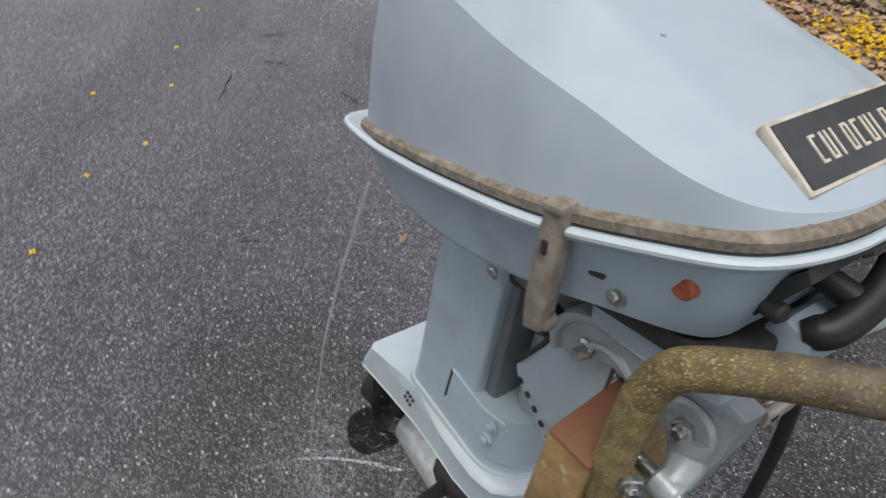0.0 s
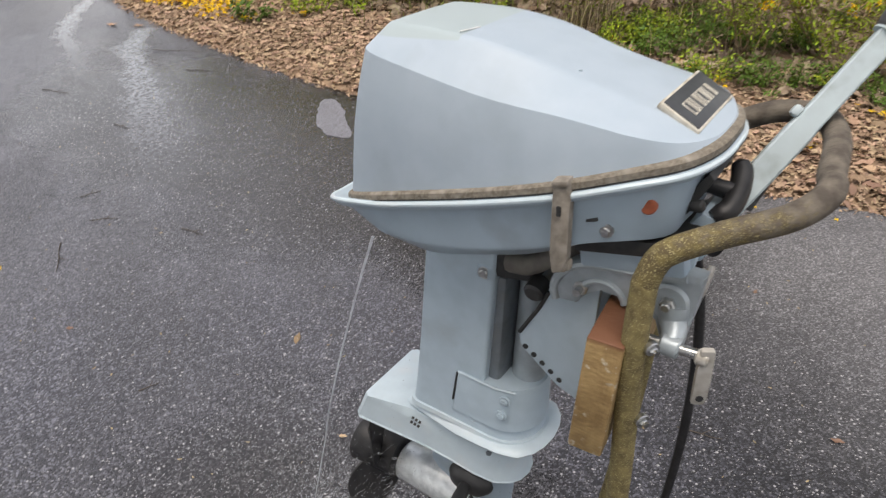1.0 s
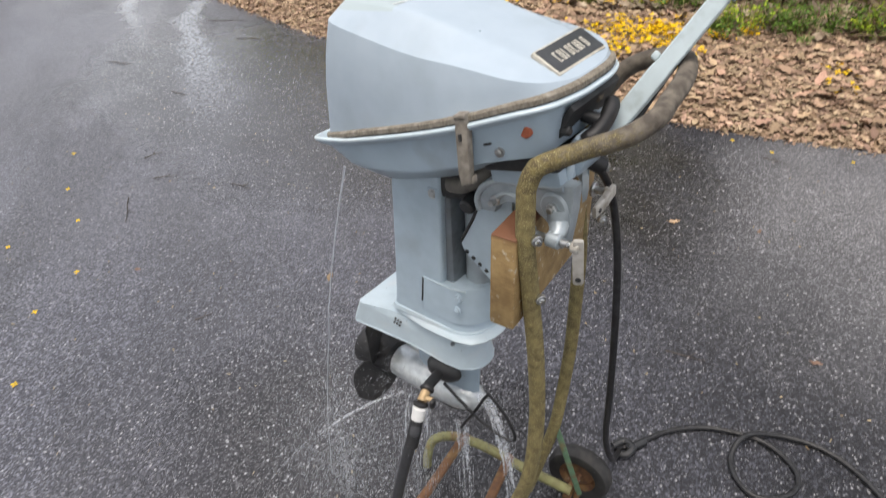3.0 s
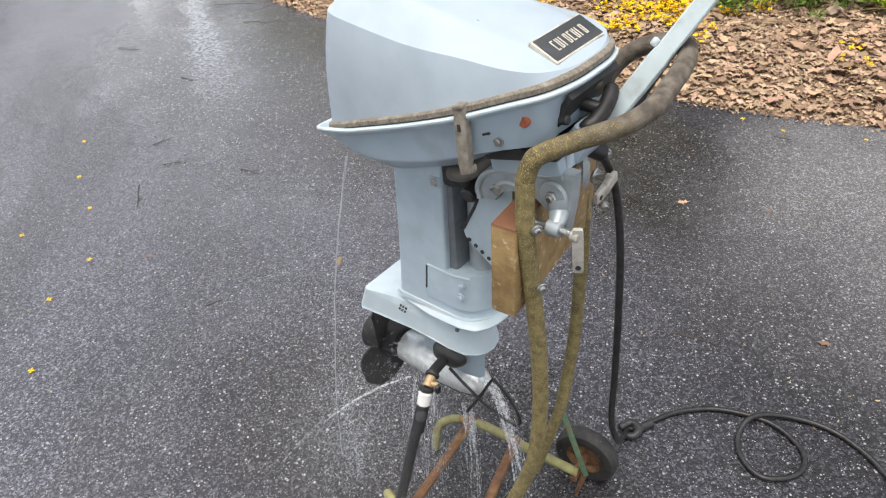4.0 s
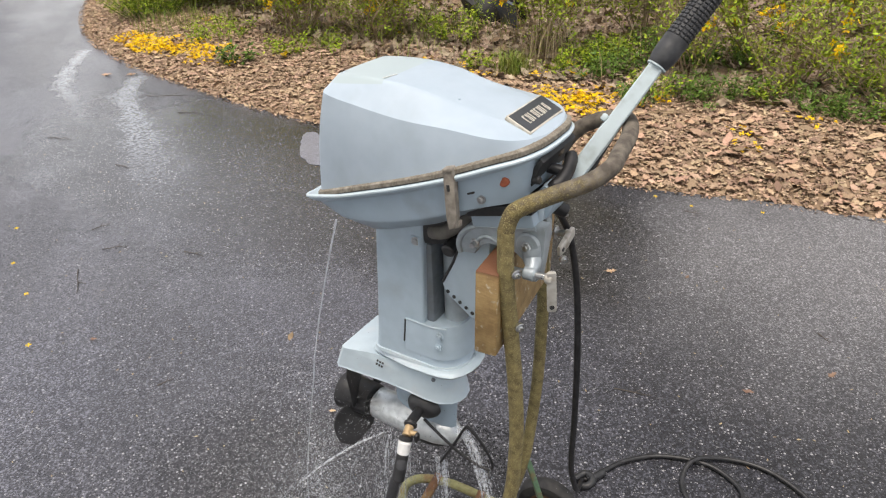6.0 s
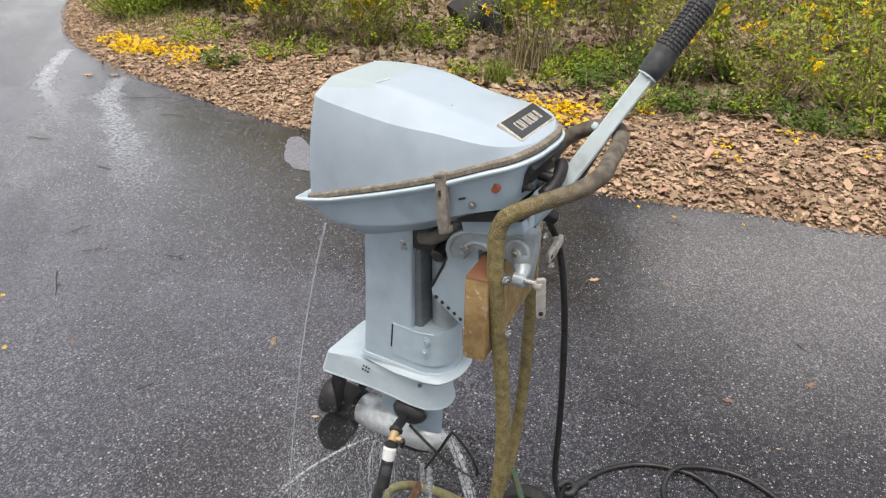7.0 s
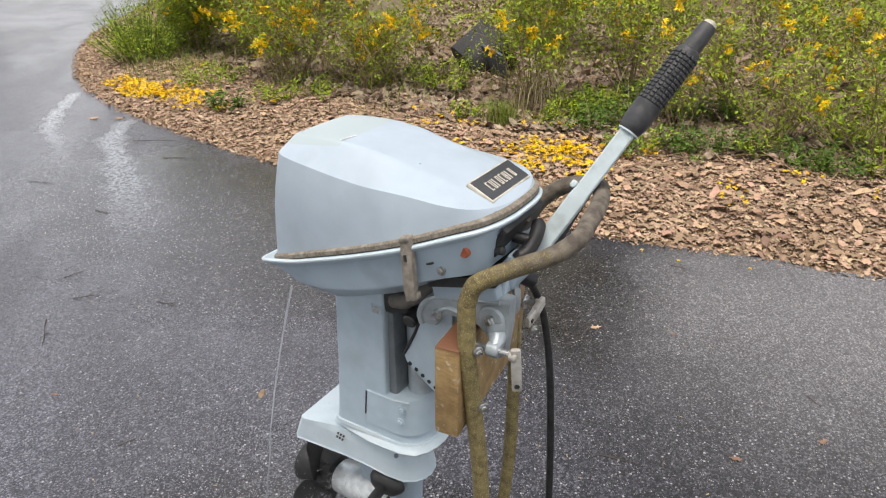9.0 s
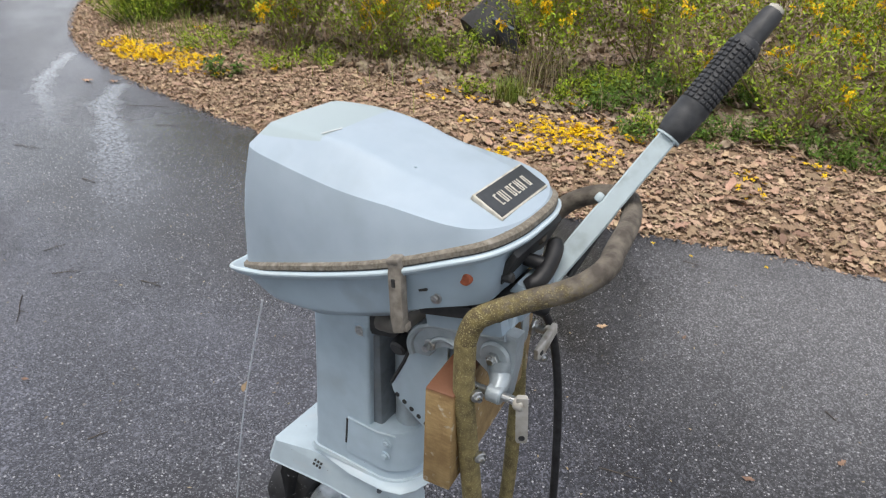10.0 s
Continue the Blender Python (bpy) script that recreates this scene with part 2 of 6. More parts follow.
PETAL = mat("yellow petal", (0.80, 0.555, 0.010), 0.55, 0.0, (0.74, 0.43, 0.008), 25, random_tint=0.18, island=True)
LEAF_GREEN = mat("spring leaf", (0.265, 0.335, 0.024), 0.6, 0.0, (0.175, 0.235, 0.02), 25, random_tint=0.4, island=True)
LEAF_DEEP = mat("green leaf", (0.105, 0.175, 0.026), 0.55, 0.0, (0.062, 0.11, 0.018), 25, random_tint=0.4, island=True)
GRASS = mat("grass blade", (0.17, 0.25, 0.04), 0.6, 0.0, (0.2, 0.2, 0.05), 12, random_tint=0.45, island=True)
STEM = mat("twig bark", (0.30, 0.22, 0.13), 0.8, 0.0, (0.17, 0.12, 0.075), 40, random_tint=0.3, island=True, bump=0.3)
DEADWOOD = mat("wet dead wood", (0.075, 0.06, 0.048), 0.6, 0.0, (0.045, 0.036, 0.03), 60, bump=0.2)
STRAW = mat("dry stalk", (0.36, 0.29, 0.17), 0.7, 0.0, (0.28, 0.21, 0.12), 30, random_tint=0.25, island=True)
for leaf in (LEAF_DRY, LEAF_ONE, LEAF_GREY, PETAL, LEAF_GREEN, LEAF_DEEP, GRASS):
    leaf.node_tree.nodes["Principled BSDF"].inputs["Specular IOR Level"].default_value = 0.2
SOIL = mat("leaf mould", (0.27, 0.185, 0.115), 0.9, 0.0, (0.13, 0.085, 0.055), 18, stain=(0.2, 0.13, 0.08), stain_scale=3, bump=0.8, bump_scale=40)
BARK = mat("tree bark", (0.10, 0.08, 0.065), 0.85, 0.0, (0.06, 0.05, 0.042), 14, bump=0.8, bump_scale=30)
BEIGE = mat("faded beige plastic", (0.50, 0.42, 0.33), 0.55, 0.0, (0.42, 0.345, 0.265), 10, stain=(0.36, 0.28, 0.20), stain_scale=4, bump=0.1)
BLUEGREY = mat("blue-grey plastic", (0.07, 0.085, 0.115), 0.45, 0.0, (0.055, 0.07, 0.095), 20, bump=0.1)


def asphalt():
    m = bpy.data.materials.new("wet asphalt")
    m.use_nodes = True
    nt = m.node_tree
    n, l = nt.nodes, nt.links
    bsdf = n["Principled BSDF"]
    tc = n.new("ShaderNodeTexCoord")
    P = tc.outputs["Object"]

    def tex(kind, **kw):
        t = n.new(kind)
        for k, v in kw.items():
            t.inputs[k].default_value = v
        l.new(P, t.inputs["Vector"])
        return t

    def rng(src, a, b, c=0.0, d=1.0, smooth=False):
        r = n.new("ShaderNodeMapRange")
        r.interpolation_type = "SMOOTHSTEP" if smooth else "LINEAR"
        for k, v in zip(("From Min", "From Max", "To Min", "To Max"), (a, b, c, d)):
            r.inputs[k].default_value = v
        l.new(src, r.inputs["Value"])
        return r.outputs[0]

    def op(kind, a, b=None, c=None):
        x = n.new("ShaderNodeMath")
        x.operation = kind
        for sock, v in zip(x.inputs, (a, b, c)):
            if v is None:
                continue
            if isinstance(v, (int, float)):
                sock.default_value = v
            else:
                l.new(v, sock)
        return x.outputs[0]

    def mix(f, a, b):
        x = n.new("ShaderNodeMix")
        x.data_type = "RGBA"
        l.new(f, x.inputs["Factor"])
        for sock, v in ((x.inputs["A"], a), (x.inputs["B"], b)):
            if isinstance(v, tuple):
                sock.default_value = (*v, 1)
            else:
                l.new(v, sock)
        return x.outputs["Result"]

    # stones of the mix: cells with their own shade, some of them pale
    cells = tex("ShaderNodeTexVoronoi", Scale=190.0)
    sep = n.new("ShaderNodeSeparateColor")
    l.new(cells.outputs["Color"], sep.inputs[0])
    big = tex("ShaderNodeTexVoronoi", Scale=80.0)
    sep2 = n.new("ShaderNodeSeparateColor")
    l.new(big.outputs["Color"], sep2.inputs[0])
    cover = tex("ShaderNodeTexNoise", Scale=35.0, Detail=3.0)
    pale = op("MULTIPLY", rng(sep.outputs[0], 0.76, 0.90), rng(cells.outputs["Distance"], 0.45, 0.20))
    pale = op("MULTIPLY", pale, rng(cover.outputs[0], 0.36, 0.56))
    pale2 = op("MULTIPLY", rng(sep2.outputs[1], 0.84, 0.93), rng(big.outputs["Distance"], 0.34, 0.20))
    # water: a damp area, a smooth film of water along the verge, dry ground to the right
    warp = tex("ShaderNodeTexNoise", Scale=0.8, Detail=6.0)
    warp2 = tex("ShaderNodeTexNoise", Scale=2.2, Detail=5.0)
    patch = tex("ShaderNodeTexNoise", Scale=0.55, Detail=5.0)
    sx = n.new("ShaderNodeSeparateXYZ")
    l.new(P, sx.inputs[0])
    wob = op("MULTIPLY", op("SUBTRACT", warp.outputs[0], 0.5), 2.2)
    wob2 = op("MULTIPLY", op("SUBTRACT", warp2.outputs[0], 0.5), 1.0)
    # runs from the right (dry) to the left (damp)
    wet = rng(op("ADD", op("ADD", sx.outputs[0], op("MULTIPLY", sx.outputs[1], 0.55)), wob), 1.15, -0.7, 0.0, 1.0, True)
    dx = op("DIVIDE", op("ADD", sx.outputs[0], 2.10), 2.2)
    dy = op("DIVIDE", op("SUBTRACT", sx.outputs[1], 1.65), 1.0)
    d = op("SQRT", op("ADD", op("MULTIPLY", dx, dx), op("MULTIPLY", dy, dy)))
    film = rng(op("ADD", op("ADD", d, op("MULTIPLY", wob, 0.35)), op("MULTIPLY", wob2, 0.6)), 1.15, 0.6, 0.0, 1.0, True)
    ex = op("DIVIDE", op("ADD", sx.outputs[0], 0.35), 0.75)
    ey = op("DIVIDE", op("SUBTRACT", sx.outputs[1], 0.05), 0.55)
    spill = rng(op("ADD", op("SQRT", op("ADD", op("MULTIPLY", ex, ex), op("MULTIPLY", ey, ey))), wob2), 1.2, 0.4, 0.0, 1.0, True)
    film = op("MAXIMUM", film, op("MULTIPLY", spill, 0.8))

    def near_line(pts):
        """How far off a line that the water has run along, in widths."""
        best = None
        for (ax, ay, aw), (bx, by, bw) in zip(pts, pts[1:]):
            ux, uy = bx - ax, by - ay
            ll = ux * ux + uy * uy
            px, py = op("SUBTRACT", sx.outputs[0], ax), op("SUBTRACT", sx.outputs[1], ay)
            k = op("ADD", op("MULTIPLY", px, ux / ll), op("MULTIPLY", py, uy / ll))
            k = op("MINIMUM", op("MAXIMUM", k, 0.0), 1.0)
            qx, qy = op("SUBTRACT", px, op("MULTIPLY", k, ux)), op("SUBTRACT", py, op("MULTIPLY", k, uy))
            q = op("SQRT", op("ADD", op("MULTIPLY", qx, qx), op("MULTIPLY", qy, qy)))
            q = op("DIVIDE", q, (aw + bw) / 2)
            best = q if best is None else op("MINIMUM", best, q)
        return best

    run = near_line([(-5.72, 2.77, 0.050), (-5.22, 2.27, 0.072), (-4.81, 1.96, 0.070), (-4.34, 1.77, 0.058), (-3.78, 1.51, 0.046)])
    run2 = near_line([(-4.49, 2.43, 0.048), (-4.21, 2.10, 0.082), (-3.72, 1.81, 0.100), (-3.28, 1.56, 0.135), (-2.74, 1.24, 0.175), (-2.10, 0.84, 0.210)])
    warp3 = tex("ShaderNodeTexNoise", Scale=9.0, Detail=6.0)
    wob3 = op("MULTIPLY", op("SUBTRACT", warp3.outputs[0], 0.5), 2.2)
    gritty = op("MULTIPLY", op("SUBTRACT", cover.outputs[0], 0.5), 2.2)
    ragged = op("ADD", op("ADD", wob3, gritty), op("MULTIPLY", wob2, 0.8))
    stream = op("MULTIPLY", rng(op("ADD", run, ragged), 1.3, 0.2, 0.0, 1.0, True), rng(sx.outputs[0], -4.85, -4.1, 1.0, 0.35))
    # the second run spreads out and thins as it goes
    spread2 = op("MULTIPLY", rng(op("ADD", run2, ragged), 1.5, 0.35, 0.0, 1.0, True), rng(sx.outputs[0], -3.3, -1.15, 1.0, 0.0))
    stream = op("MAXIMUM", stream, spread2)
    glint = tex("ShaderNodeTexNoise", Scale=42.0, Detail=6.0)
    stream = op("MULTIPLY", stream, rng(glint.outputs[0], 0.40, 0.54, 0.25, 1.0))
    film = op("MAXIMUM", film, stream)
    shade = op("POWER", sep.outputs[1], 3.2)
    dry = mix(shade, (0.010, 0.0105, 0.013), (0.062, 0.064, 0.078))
    # damp stones paler than dry ones: the sky's sheen is put into their colour
    damp_sheen = mix(shade, (0.019, 0.020, 0.028), (0.22, 0.226, 0.272))
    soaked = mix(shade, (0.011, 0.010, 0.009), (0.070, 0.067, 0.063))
    # bands of the sky's sheen on the damp road, put into its colour
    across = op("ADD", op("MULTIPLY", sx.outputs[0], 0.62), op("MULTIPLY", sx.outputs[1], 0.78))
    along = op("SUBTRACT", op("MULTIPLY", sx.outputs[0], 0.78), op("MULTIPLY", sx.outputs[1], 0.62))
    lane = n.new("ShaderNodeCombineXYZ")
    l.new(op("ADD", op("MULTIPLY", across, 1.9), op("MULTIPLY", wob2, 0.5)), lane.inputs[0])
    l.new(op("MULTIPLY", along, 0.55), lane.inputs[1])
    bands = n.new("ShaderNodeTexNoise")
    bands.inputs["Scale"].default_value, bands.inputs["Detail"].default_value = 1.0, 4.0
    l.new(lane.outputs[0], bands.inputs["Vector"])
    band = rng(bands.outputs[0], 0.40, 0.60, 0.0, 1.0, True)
    damp_sheen = mix(band, mix(shade, (0.015, 0.0155, 0.020), (0.16, 0.164, 0.195)), damp_sheen)
    base = mix(wet, dry, damp_sheen)
    base = mix(film, base, soaked)
    # the sheen along the verge to the right, put in as a paler colour
    verge_sheen = op("MULTIPLY", rng(op("ADD", sx.outputs[1], op("MULTIPLY", wob2, 0.8)), 0.55, 2.35, 0.0, 1.0, True), rng(op("ADD", sx.outputs[0], wob), -0.4, 0.5, 0.0, 1.0, True))
    base = mix(op("MULTIPLY", verge_sheen, 0.95), base, mix(shade, (0.09, 0.09, 0.095), (0.37, 0.37, 0.385)))
    # dark sealed cracks that wind over the asphalt
    crack = near_line([(-6.41, 1.28, 0.048), (-5.64, 1.17, 0.059), (-4.98, 1.02, 0.052), (-4.64, 0.89, 0.057), (-4.32, 0.69, 0.056), (-4.01, 0.45, 0.055), (-3.80, 0.26, 0.049), (-3.80, 0.09, 0.043), (-4.04, -0.04, 0.042), (-4.58, -0.15, 0.031)])
    tar = rng(op("ADD", crack, op("MULTIPLY", wob3, 0.4)), 1.15, 0.6, 0.0, 1.0, True)
    base = mix(op("MULTIPLY", tar, 0.55), base, (0.016, 0.016, 0.018))
    tone = rng(patch.outputs[0], 0.35, 0.7)
    base = mix(op("MULTIPLY", op("MULTIPLY", tone, op("MAXIMUM", wet, verge_sheen)), 0.3), base, (0.125, 0.126, 0.142))
    base = mix(op("MULTIPLY", op("MAXIMUM", pale, op("MULTIPLY", pale2, 0.9)), 0.8), base, (0.50, 0.50, 0.515))
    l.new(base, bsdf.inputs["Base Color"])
    grain = tex("ShaderNodeTexNoise", Scale=260.0, Detail=3.0)
    ro = op("ADD", rng(wet, 0.0, 1.0, 0.52, 0.30), op("MULTIPLY", op("SUBTRACT", grain.outputs[0], 0.5), 0.25))
    ro = op("SUBTRACT", op("SUBTRACT", ro, op("MULTIPLY", film, 0.16)), op("MULTIPLY", stream, 0.08))
    ro = op("MAXIMUM", ro, 0.07)
    l.new(ro, bsdf.inputs["Roughness"])
    h = op("ADD", rng(cells.outputs["Distance"], 0.0, 0.6, 1.0, 0.0), op("MULTIPLY", grain.outputs[0], 0.6))
    b = n.new("ShaderNodeBump")
    b.inputs["Distance"].default_value = 0.002
    l.new(op("MULTIPLY", rng(wet, 0.0, 1.0, 0.75, 0.45), op("MULTIPLY", rng(film, 0.0, 1.0, 1.0, 0.4), rng(stream, 0.0, 1.0, 1.0, 0.3))), b.inputs["Strength"])
    l.new(h, b.inputs["Height"])
    wave = tex("ShaderNodeTexNoise", Scale=4.0, Detail=3.0)
    b2 = n.new("ShaderNodeBump")
    b2.inputs["Distance"].default_value, b2.inputs["Strength"].default_value = 0.01, 0.35
    l.new(wave.outputs[0], b2.inputs["Height"])
    l.new(b.outputs[0], b2.inputs["Normal"])
    l.new(b2.outputs[0], bsdf.inputs["Normal"])
    mottle = tex("ShaderNodeTexNoise", Scale=1.9, Detail=6.0)
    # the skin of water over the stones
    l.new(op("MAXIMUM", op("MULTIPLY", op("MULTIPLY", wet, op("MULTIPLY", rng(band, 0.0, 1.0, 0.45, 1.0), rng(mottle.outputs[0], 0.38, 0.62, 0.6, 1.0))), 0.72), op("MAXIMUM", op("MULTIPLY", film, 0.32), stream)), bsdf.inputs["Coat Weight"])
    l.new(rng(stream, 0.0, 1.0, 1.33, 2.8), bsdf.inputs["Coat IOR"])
    l.new(op("MAXIMUM", rng(wet, 0.0, 1.0, 0.32, 0.5), stream), bsdf.inputs["Specular IOR Level"])
    cr = op("SUBTRACT", 0.32, op("ADD", op("MULTIPLY", film, 0.17), op("MULTIPLY", stream, 0.11)))
    l.new(op("ADD", cr, op("MULTIPLY", op("SUBTRACT", warp3.outputs[0], 0.5), 0.12)), bsdf.inputs["Coat Roughness"])
    b3 = n.new("ShaderNodeBump")
    b3.inputs["Distance"].default_value = 0.002
    l.new(rng(film, 0.0, 1.0, 0.25, 0.13), b3.inputs["Strength"])
    l.new(h, b3.inputs["Height"])
    l.new(b3.outputs[0], bsdf.inputs["Coat Normal"])
    return m


ASPHALT = asphalt()


def water_mat():
    m = bpy.data.materials.new("water")
    m.use_nodes = True
    b = m.node_tree.nodes["Principled BSDF"]
    b.inputs["Base Color"].default_value = (0.86, 0.9, 0.95, 1)
    b.inputs["Transmission Weight"].default_value = 0.7
    b.inputs["Roughness"].default_value, b.inputs["IOR"].default_value = 0.12, 1.33
    return m


WATER = water_mat()


def froth_mat():
    """Aerated water: white, and only partly covering what lies behind it."""
    m = mat("aerated water", (0.80, 0.83, 0.87), 0.25, 0.0, (0.62, 0.66, 0.72), 90)
    n, l = m.node_tree.nodes, m.node_tree.links
    nz = n.new("ShaderNodeTexNoise")
    nz.inputs["Scale"].default_value, nz.inputs["Detail"].default_value = 130, 6.0
    l.new(n.new("ShaderNodeTexCoord").outputs["Object"], nz.inputs["Vector"])
    r = n.new("ShaderNodeMapRange")
    r.inputs["From Min"].default_value, r.inputs["From Max"].default_value = 0.36, 0.66
    r.inputs["To Min"].default_value, r.inputs["To Max"].default_value = 0.06, 0.55
    l.new(nz.outputs[0], r.inputs["Value"])
    l.new(r.outputs[0], n["Principled BSDF"].inputs["Alpha"])
    return m


FROTH = froth_mat()
CARPAINT = mat("silver car paint", (0.60, 0.61, 0.62), 0.3, 0.3, (0.56, 0.57, 0.58), 10, coat=0.6, rough_var=0.04)
CARGLASS = mat("dark car glass", (0.012, 0.014, 0.016), 0.08, 0.0, (0.015, 0.017, 0.019), 8, rough_var=0.02)
SKY_PUDDLE = mat("sky-pale puddle water", (0.27, 0.28, 0.325), 0.3, 0.0, (0.10, 0.10, 0.115), 170, spread=(0.4, 0.6), stain=(0.20, 0.20, 0.22), stain_scale=20, rough_var=0.06, bump=0.1, bump_scale=60)


# ---- mesh helpers ----
def finish(bm, angle=38):
    bmesh.ops.recalc_face_normals(bm, faces=bm.faces)
    for f in bm.faces:
        f.smooth = True
    for e in bm.edges:
        if len(e.link_faces) == 2 and e.calc_face_angle(0) > radians(angle):
            e.smooth = False
    return bm


def part(name, bm, material, parent=None, label="", angle=38):
    finish(bm, angle)
    me = bpy.data.meshes.new(name)
    bm.to_mesh(me)
    bm.free()
    me.materials.append(material)
    ob = new(name, me)
    if parent:
        ob.parent = parent
    if label:
        tagged(ob, label)
    return ob


def thing(name, label, category, group="", at=None):
    ob = new(name)
    ob.empty_display_size = 0.05
    if at is not None:
        ob.matrix_world = at
    return tagged(ob, label, category, group)


def smooth_path(pts, per=8, closed=False):
    """Catmull-Rom through the points."""
    pts = [Vector(p) for p in pts]
    n, out = len(pts), []
    for i in range(n if closed else n - 1):
        if closed:
            a, b, c, d = (pts[(i + k) % n] for k in (-1, 0, 1, 2))
        else:
            b, c = pts[i], pts[i + 1]
            a = pts[i - 1] if i else b + (b - c)
            d = pts[i + 2] if i + 2 < n else c + (c - b)
        for s in range(per):
            t = s / per
            out.append(0.5 * ((2 * b) + (c - a) * t + (2 * a - 5 * b + 4 * c - d) * t * t + (3 * b - a - 3 * c + d) * t**3))
    if not closed:
        out.append(pts[-1])
    return out


def tube(bm, path, radius, segs=14, closed=False, caps=True):
    """A round bar along a path; radius a number or a function of 0 to 1."""
    path = [Vector(p) for p in path]
    n = len(path)
    rad = radius if callable(radius) else (lambda t: radius)
    up, rings = None, []
    for i, p in enumerate(path):
        a = path[(i - 1) % n] if closed or i else p
        b = path[(i + 1) % n] if closed or i < n - 1 else p
        t = (b - a).normalized()
        if up is None:
            up = t.orthogonal().normalized()
        up = (up - t * up.dot(t)).normalized()
        side = t.cross(up)
        r = rad(i / max(n - 1, 1))
        rings.append([bm.verts.new(p + (up * math.cos(k) + side * math.sin(k)) * r) for k in (2 * math.pi * j / segs for j in range(segs))])
    pairs = zip(rings, rings[1:] + rings[:1]) if closed else zip(rings, rings[1:])
    for u, v in pairs:
        for j in range(segs):
            bm.faces.new((u[j], u[(j + 1) % segs], v[(j + 1) % segs], v[j]))
    if caps and not closed:
        bm.faces.new(rings[0][::-1])
        bm.faces.new(rings[-1])
    return bm


def box(bm, size, m=Matrix(), bevel=0.0, segs=2):
    made = bmesh.ops.create_cube(bm, size=1.0, matrix=m @ Matrix.Diagonal((*size, 1)))
    if bevel:
        edges = list({e for v in made["verts"] for e in v.link_edges})
        bmesh.ops.bevel(bm, geom=edges, offset=bevel, segments=segs, affect="EDGES", profile=0.5)
    return bm


def cyl(bm, a, b, r, r2=None, segs=20, bevel=0.0):
    a, b = Vector(a), Vector(b)
    r2 = r if r2 is None else r2
    d = b - a
    m = Matrix.Translation(a) @ d.to_track_quat("Z", "Y").to_matrix().to_4x4()
    h = d.length
    prof = [(0, 0), (r - bevel, 0), (r, bevel), (r2, h - bevel), (r2 - bevel, h), (0, h)] if bevel else [(0, 0), (r, 0), (r2, h), (0, h)]
    return lathe(bm, prof, m, segs)


def lathe(bm, prof, m=Matrix(), segs=24):
    """Turns a profile of (radius, height) round z."""
    rings = []
    for r, h in prof:
        if r < 1e-6:
            rings.append([bm.verts.new(m @ Vector((0, 0, h)))])
        else:
            rings.append([bm.verts.new(m @ Vector((r * math.cos(2 * math.pi * j / segs), r * math.sin(2 * math.pi * j / segs), h))) for j in range(segs)])
    for u, v in zip(rings, rings[1:]):
        for j in range(segs):
            k = (j + 1) % segs
            f = [u[j % len(u)], u[k % len(u)], v[k % len(v)], v[j % len(v)]]
            f = list(dict.fromkeys(f))
            if len(f) > 2:
                bm.faces.new(f)
    return bm


def prism(bm, pts, depth, m=Matrix(), bevel=0.0, segs=2):
    """A flat outline in x, z, thickened by depth along y (from -depth / 2)."""
    a = [bm.verts.new(m @ Vector((x, -depth / 2, z))) for x, z in pts]
    b = [bm.verts.new(m @ Vector((x, depth / 2, z))) for x, z in pts]
    faces = [bm.faces.new(a), bm.faces.new(b[::-1])]
    n = len(pts)
    for i in range(n):
        bm.faces.new((a[(i + 1) % n], a[i], b[i], b[(i + 1) % n]))
    if bevel:
        edges = list({e for f in faces for e in f.edges})
        bmesh.ops.bevel(bm, geom=edges, offset=bevel, segments=segs, affect="EDGES", profile=0.5)
    return bm


def loft(bm, loops, cap_start=False, cap_end=False):
    rings = [[bm.verts.new(p) for p in loop] for loop in loops]
    n = len(rings[0])
    for u, v in zip(rings, rings[1:]):
        for j in range(n):
            bm.faces.new((u[j], u[(j + 1) % n], v[(j + 1) % n], v[j]))
    if cap_start:
        bm.faces.new(rings[0][::-1])
    if cap_end:
        bm.faces.new(rings[-1])
    return rings


def half_loop(ctrl, per=5):
    """A loop, alike on both sides of y = 0, from its control points on the -y side (rear centre to front centre)."""
    mirror = [Vector((ctrl[1][0], -ctrl[1][1], ctrl[1][2]))] + [Vector(c) for c in ctrl] + [Vector((ctrl[-2][0], -ctrl[-2][1], ctrl[-2][2]))]
    out = []
    for i in range(1, len(mirror) - 2):
        a, b, c, d = mirror[i - 1 : i + 3]
        for s in range(per):
            t = s / per
            out.append(0.5 * ((2 * b) + (c - a) * t + (2 * a - 5 * b + 4 * c - d) * t * t + (3 * b - a - 3 * c + d) * t**3))
    out.append(Vector(ctrl[-1]))
    return out


def full_loop(half):
    return half + [Vector((p.x, -p.y, p.z)) for p in half[-2:0:-1]]


def blend(a, b, t):
    return [p.lerp(q, t) for p, q in zip(a, b)]


def grown(half, out, dz, back=0.0):
    """A half loop pushed outwards in plan and moved in z."""
    res = []
    for i, p in enumerate(half):
        a, b = half[max(i - 1, 0)], half[min(i + 1, len(half) - 1)]
        d = (b - a)
        if i == 0:
            nrm = Vector((-1, 0, 0))
        elif i == len(half) - 1:
            nrm = Vector((1, 0, 0))
        else:
            nrm = Vector((d.y, -d.x, 0)).normalized()
        q = p + nrm * out + Vector((0, 0, dz))
        if back and p.x < -0.15:
            q.x -= back * min(1.0, (-0.15 - p.x) / 0.06)
        res.append(q)
    return res


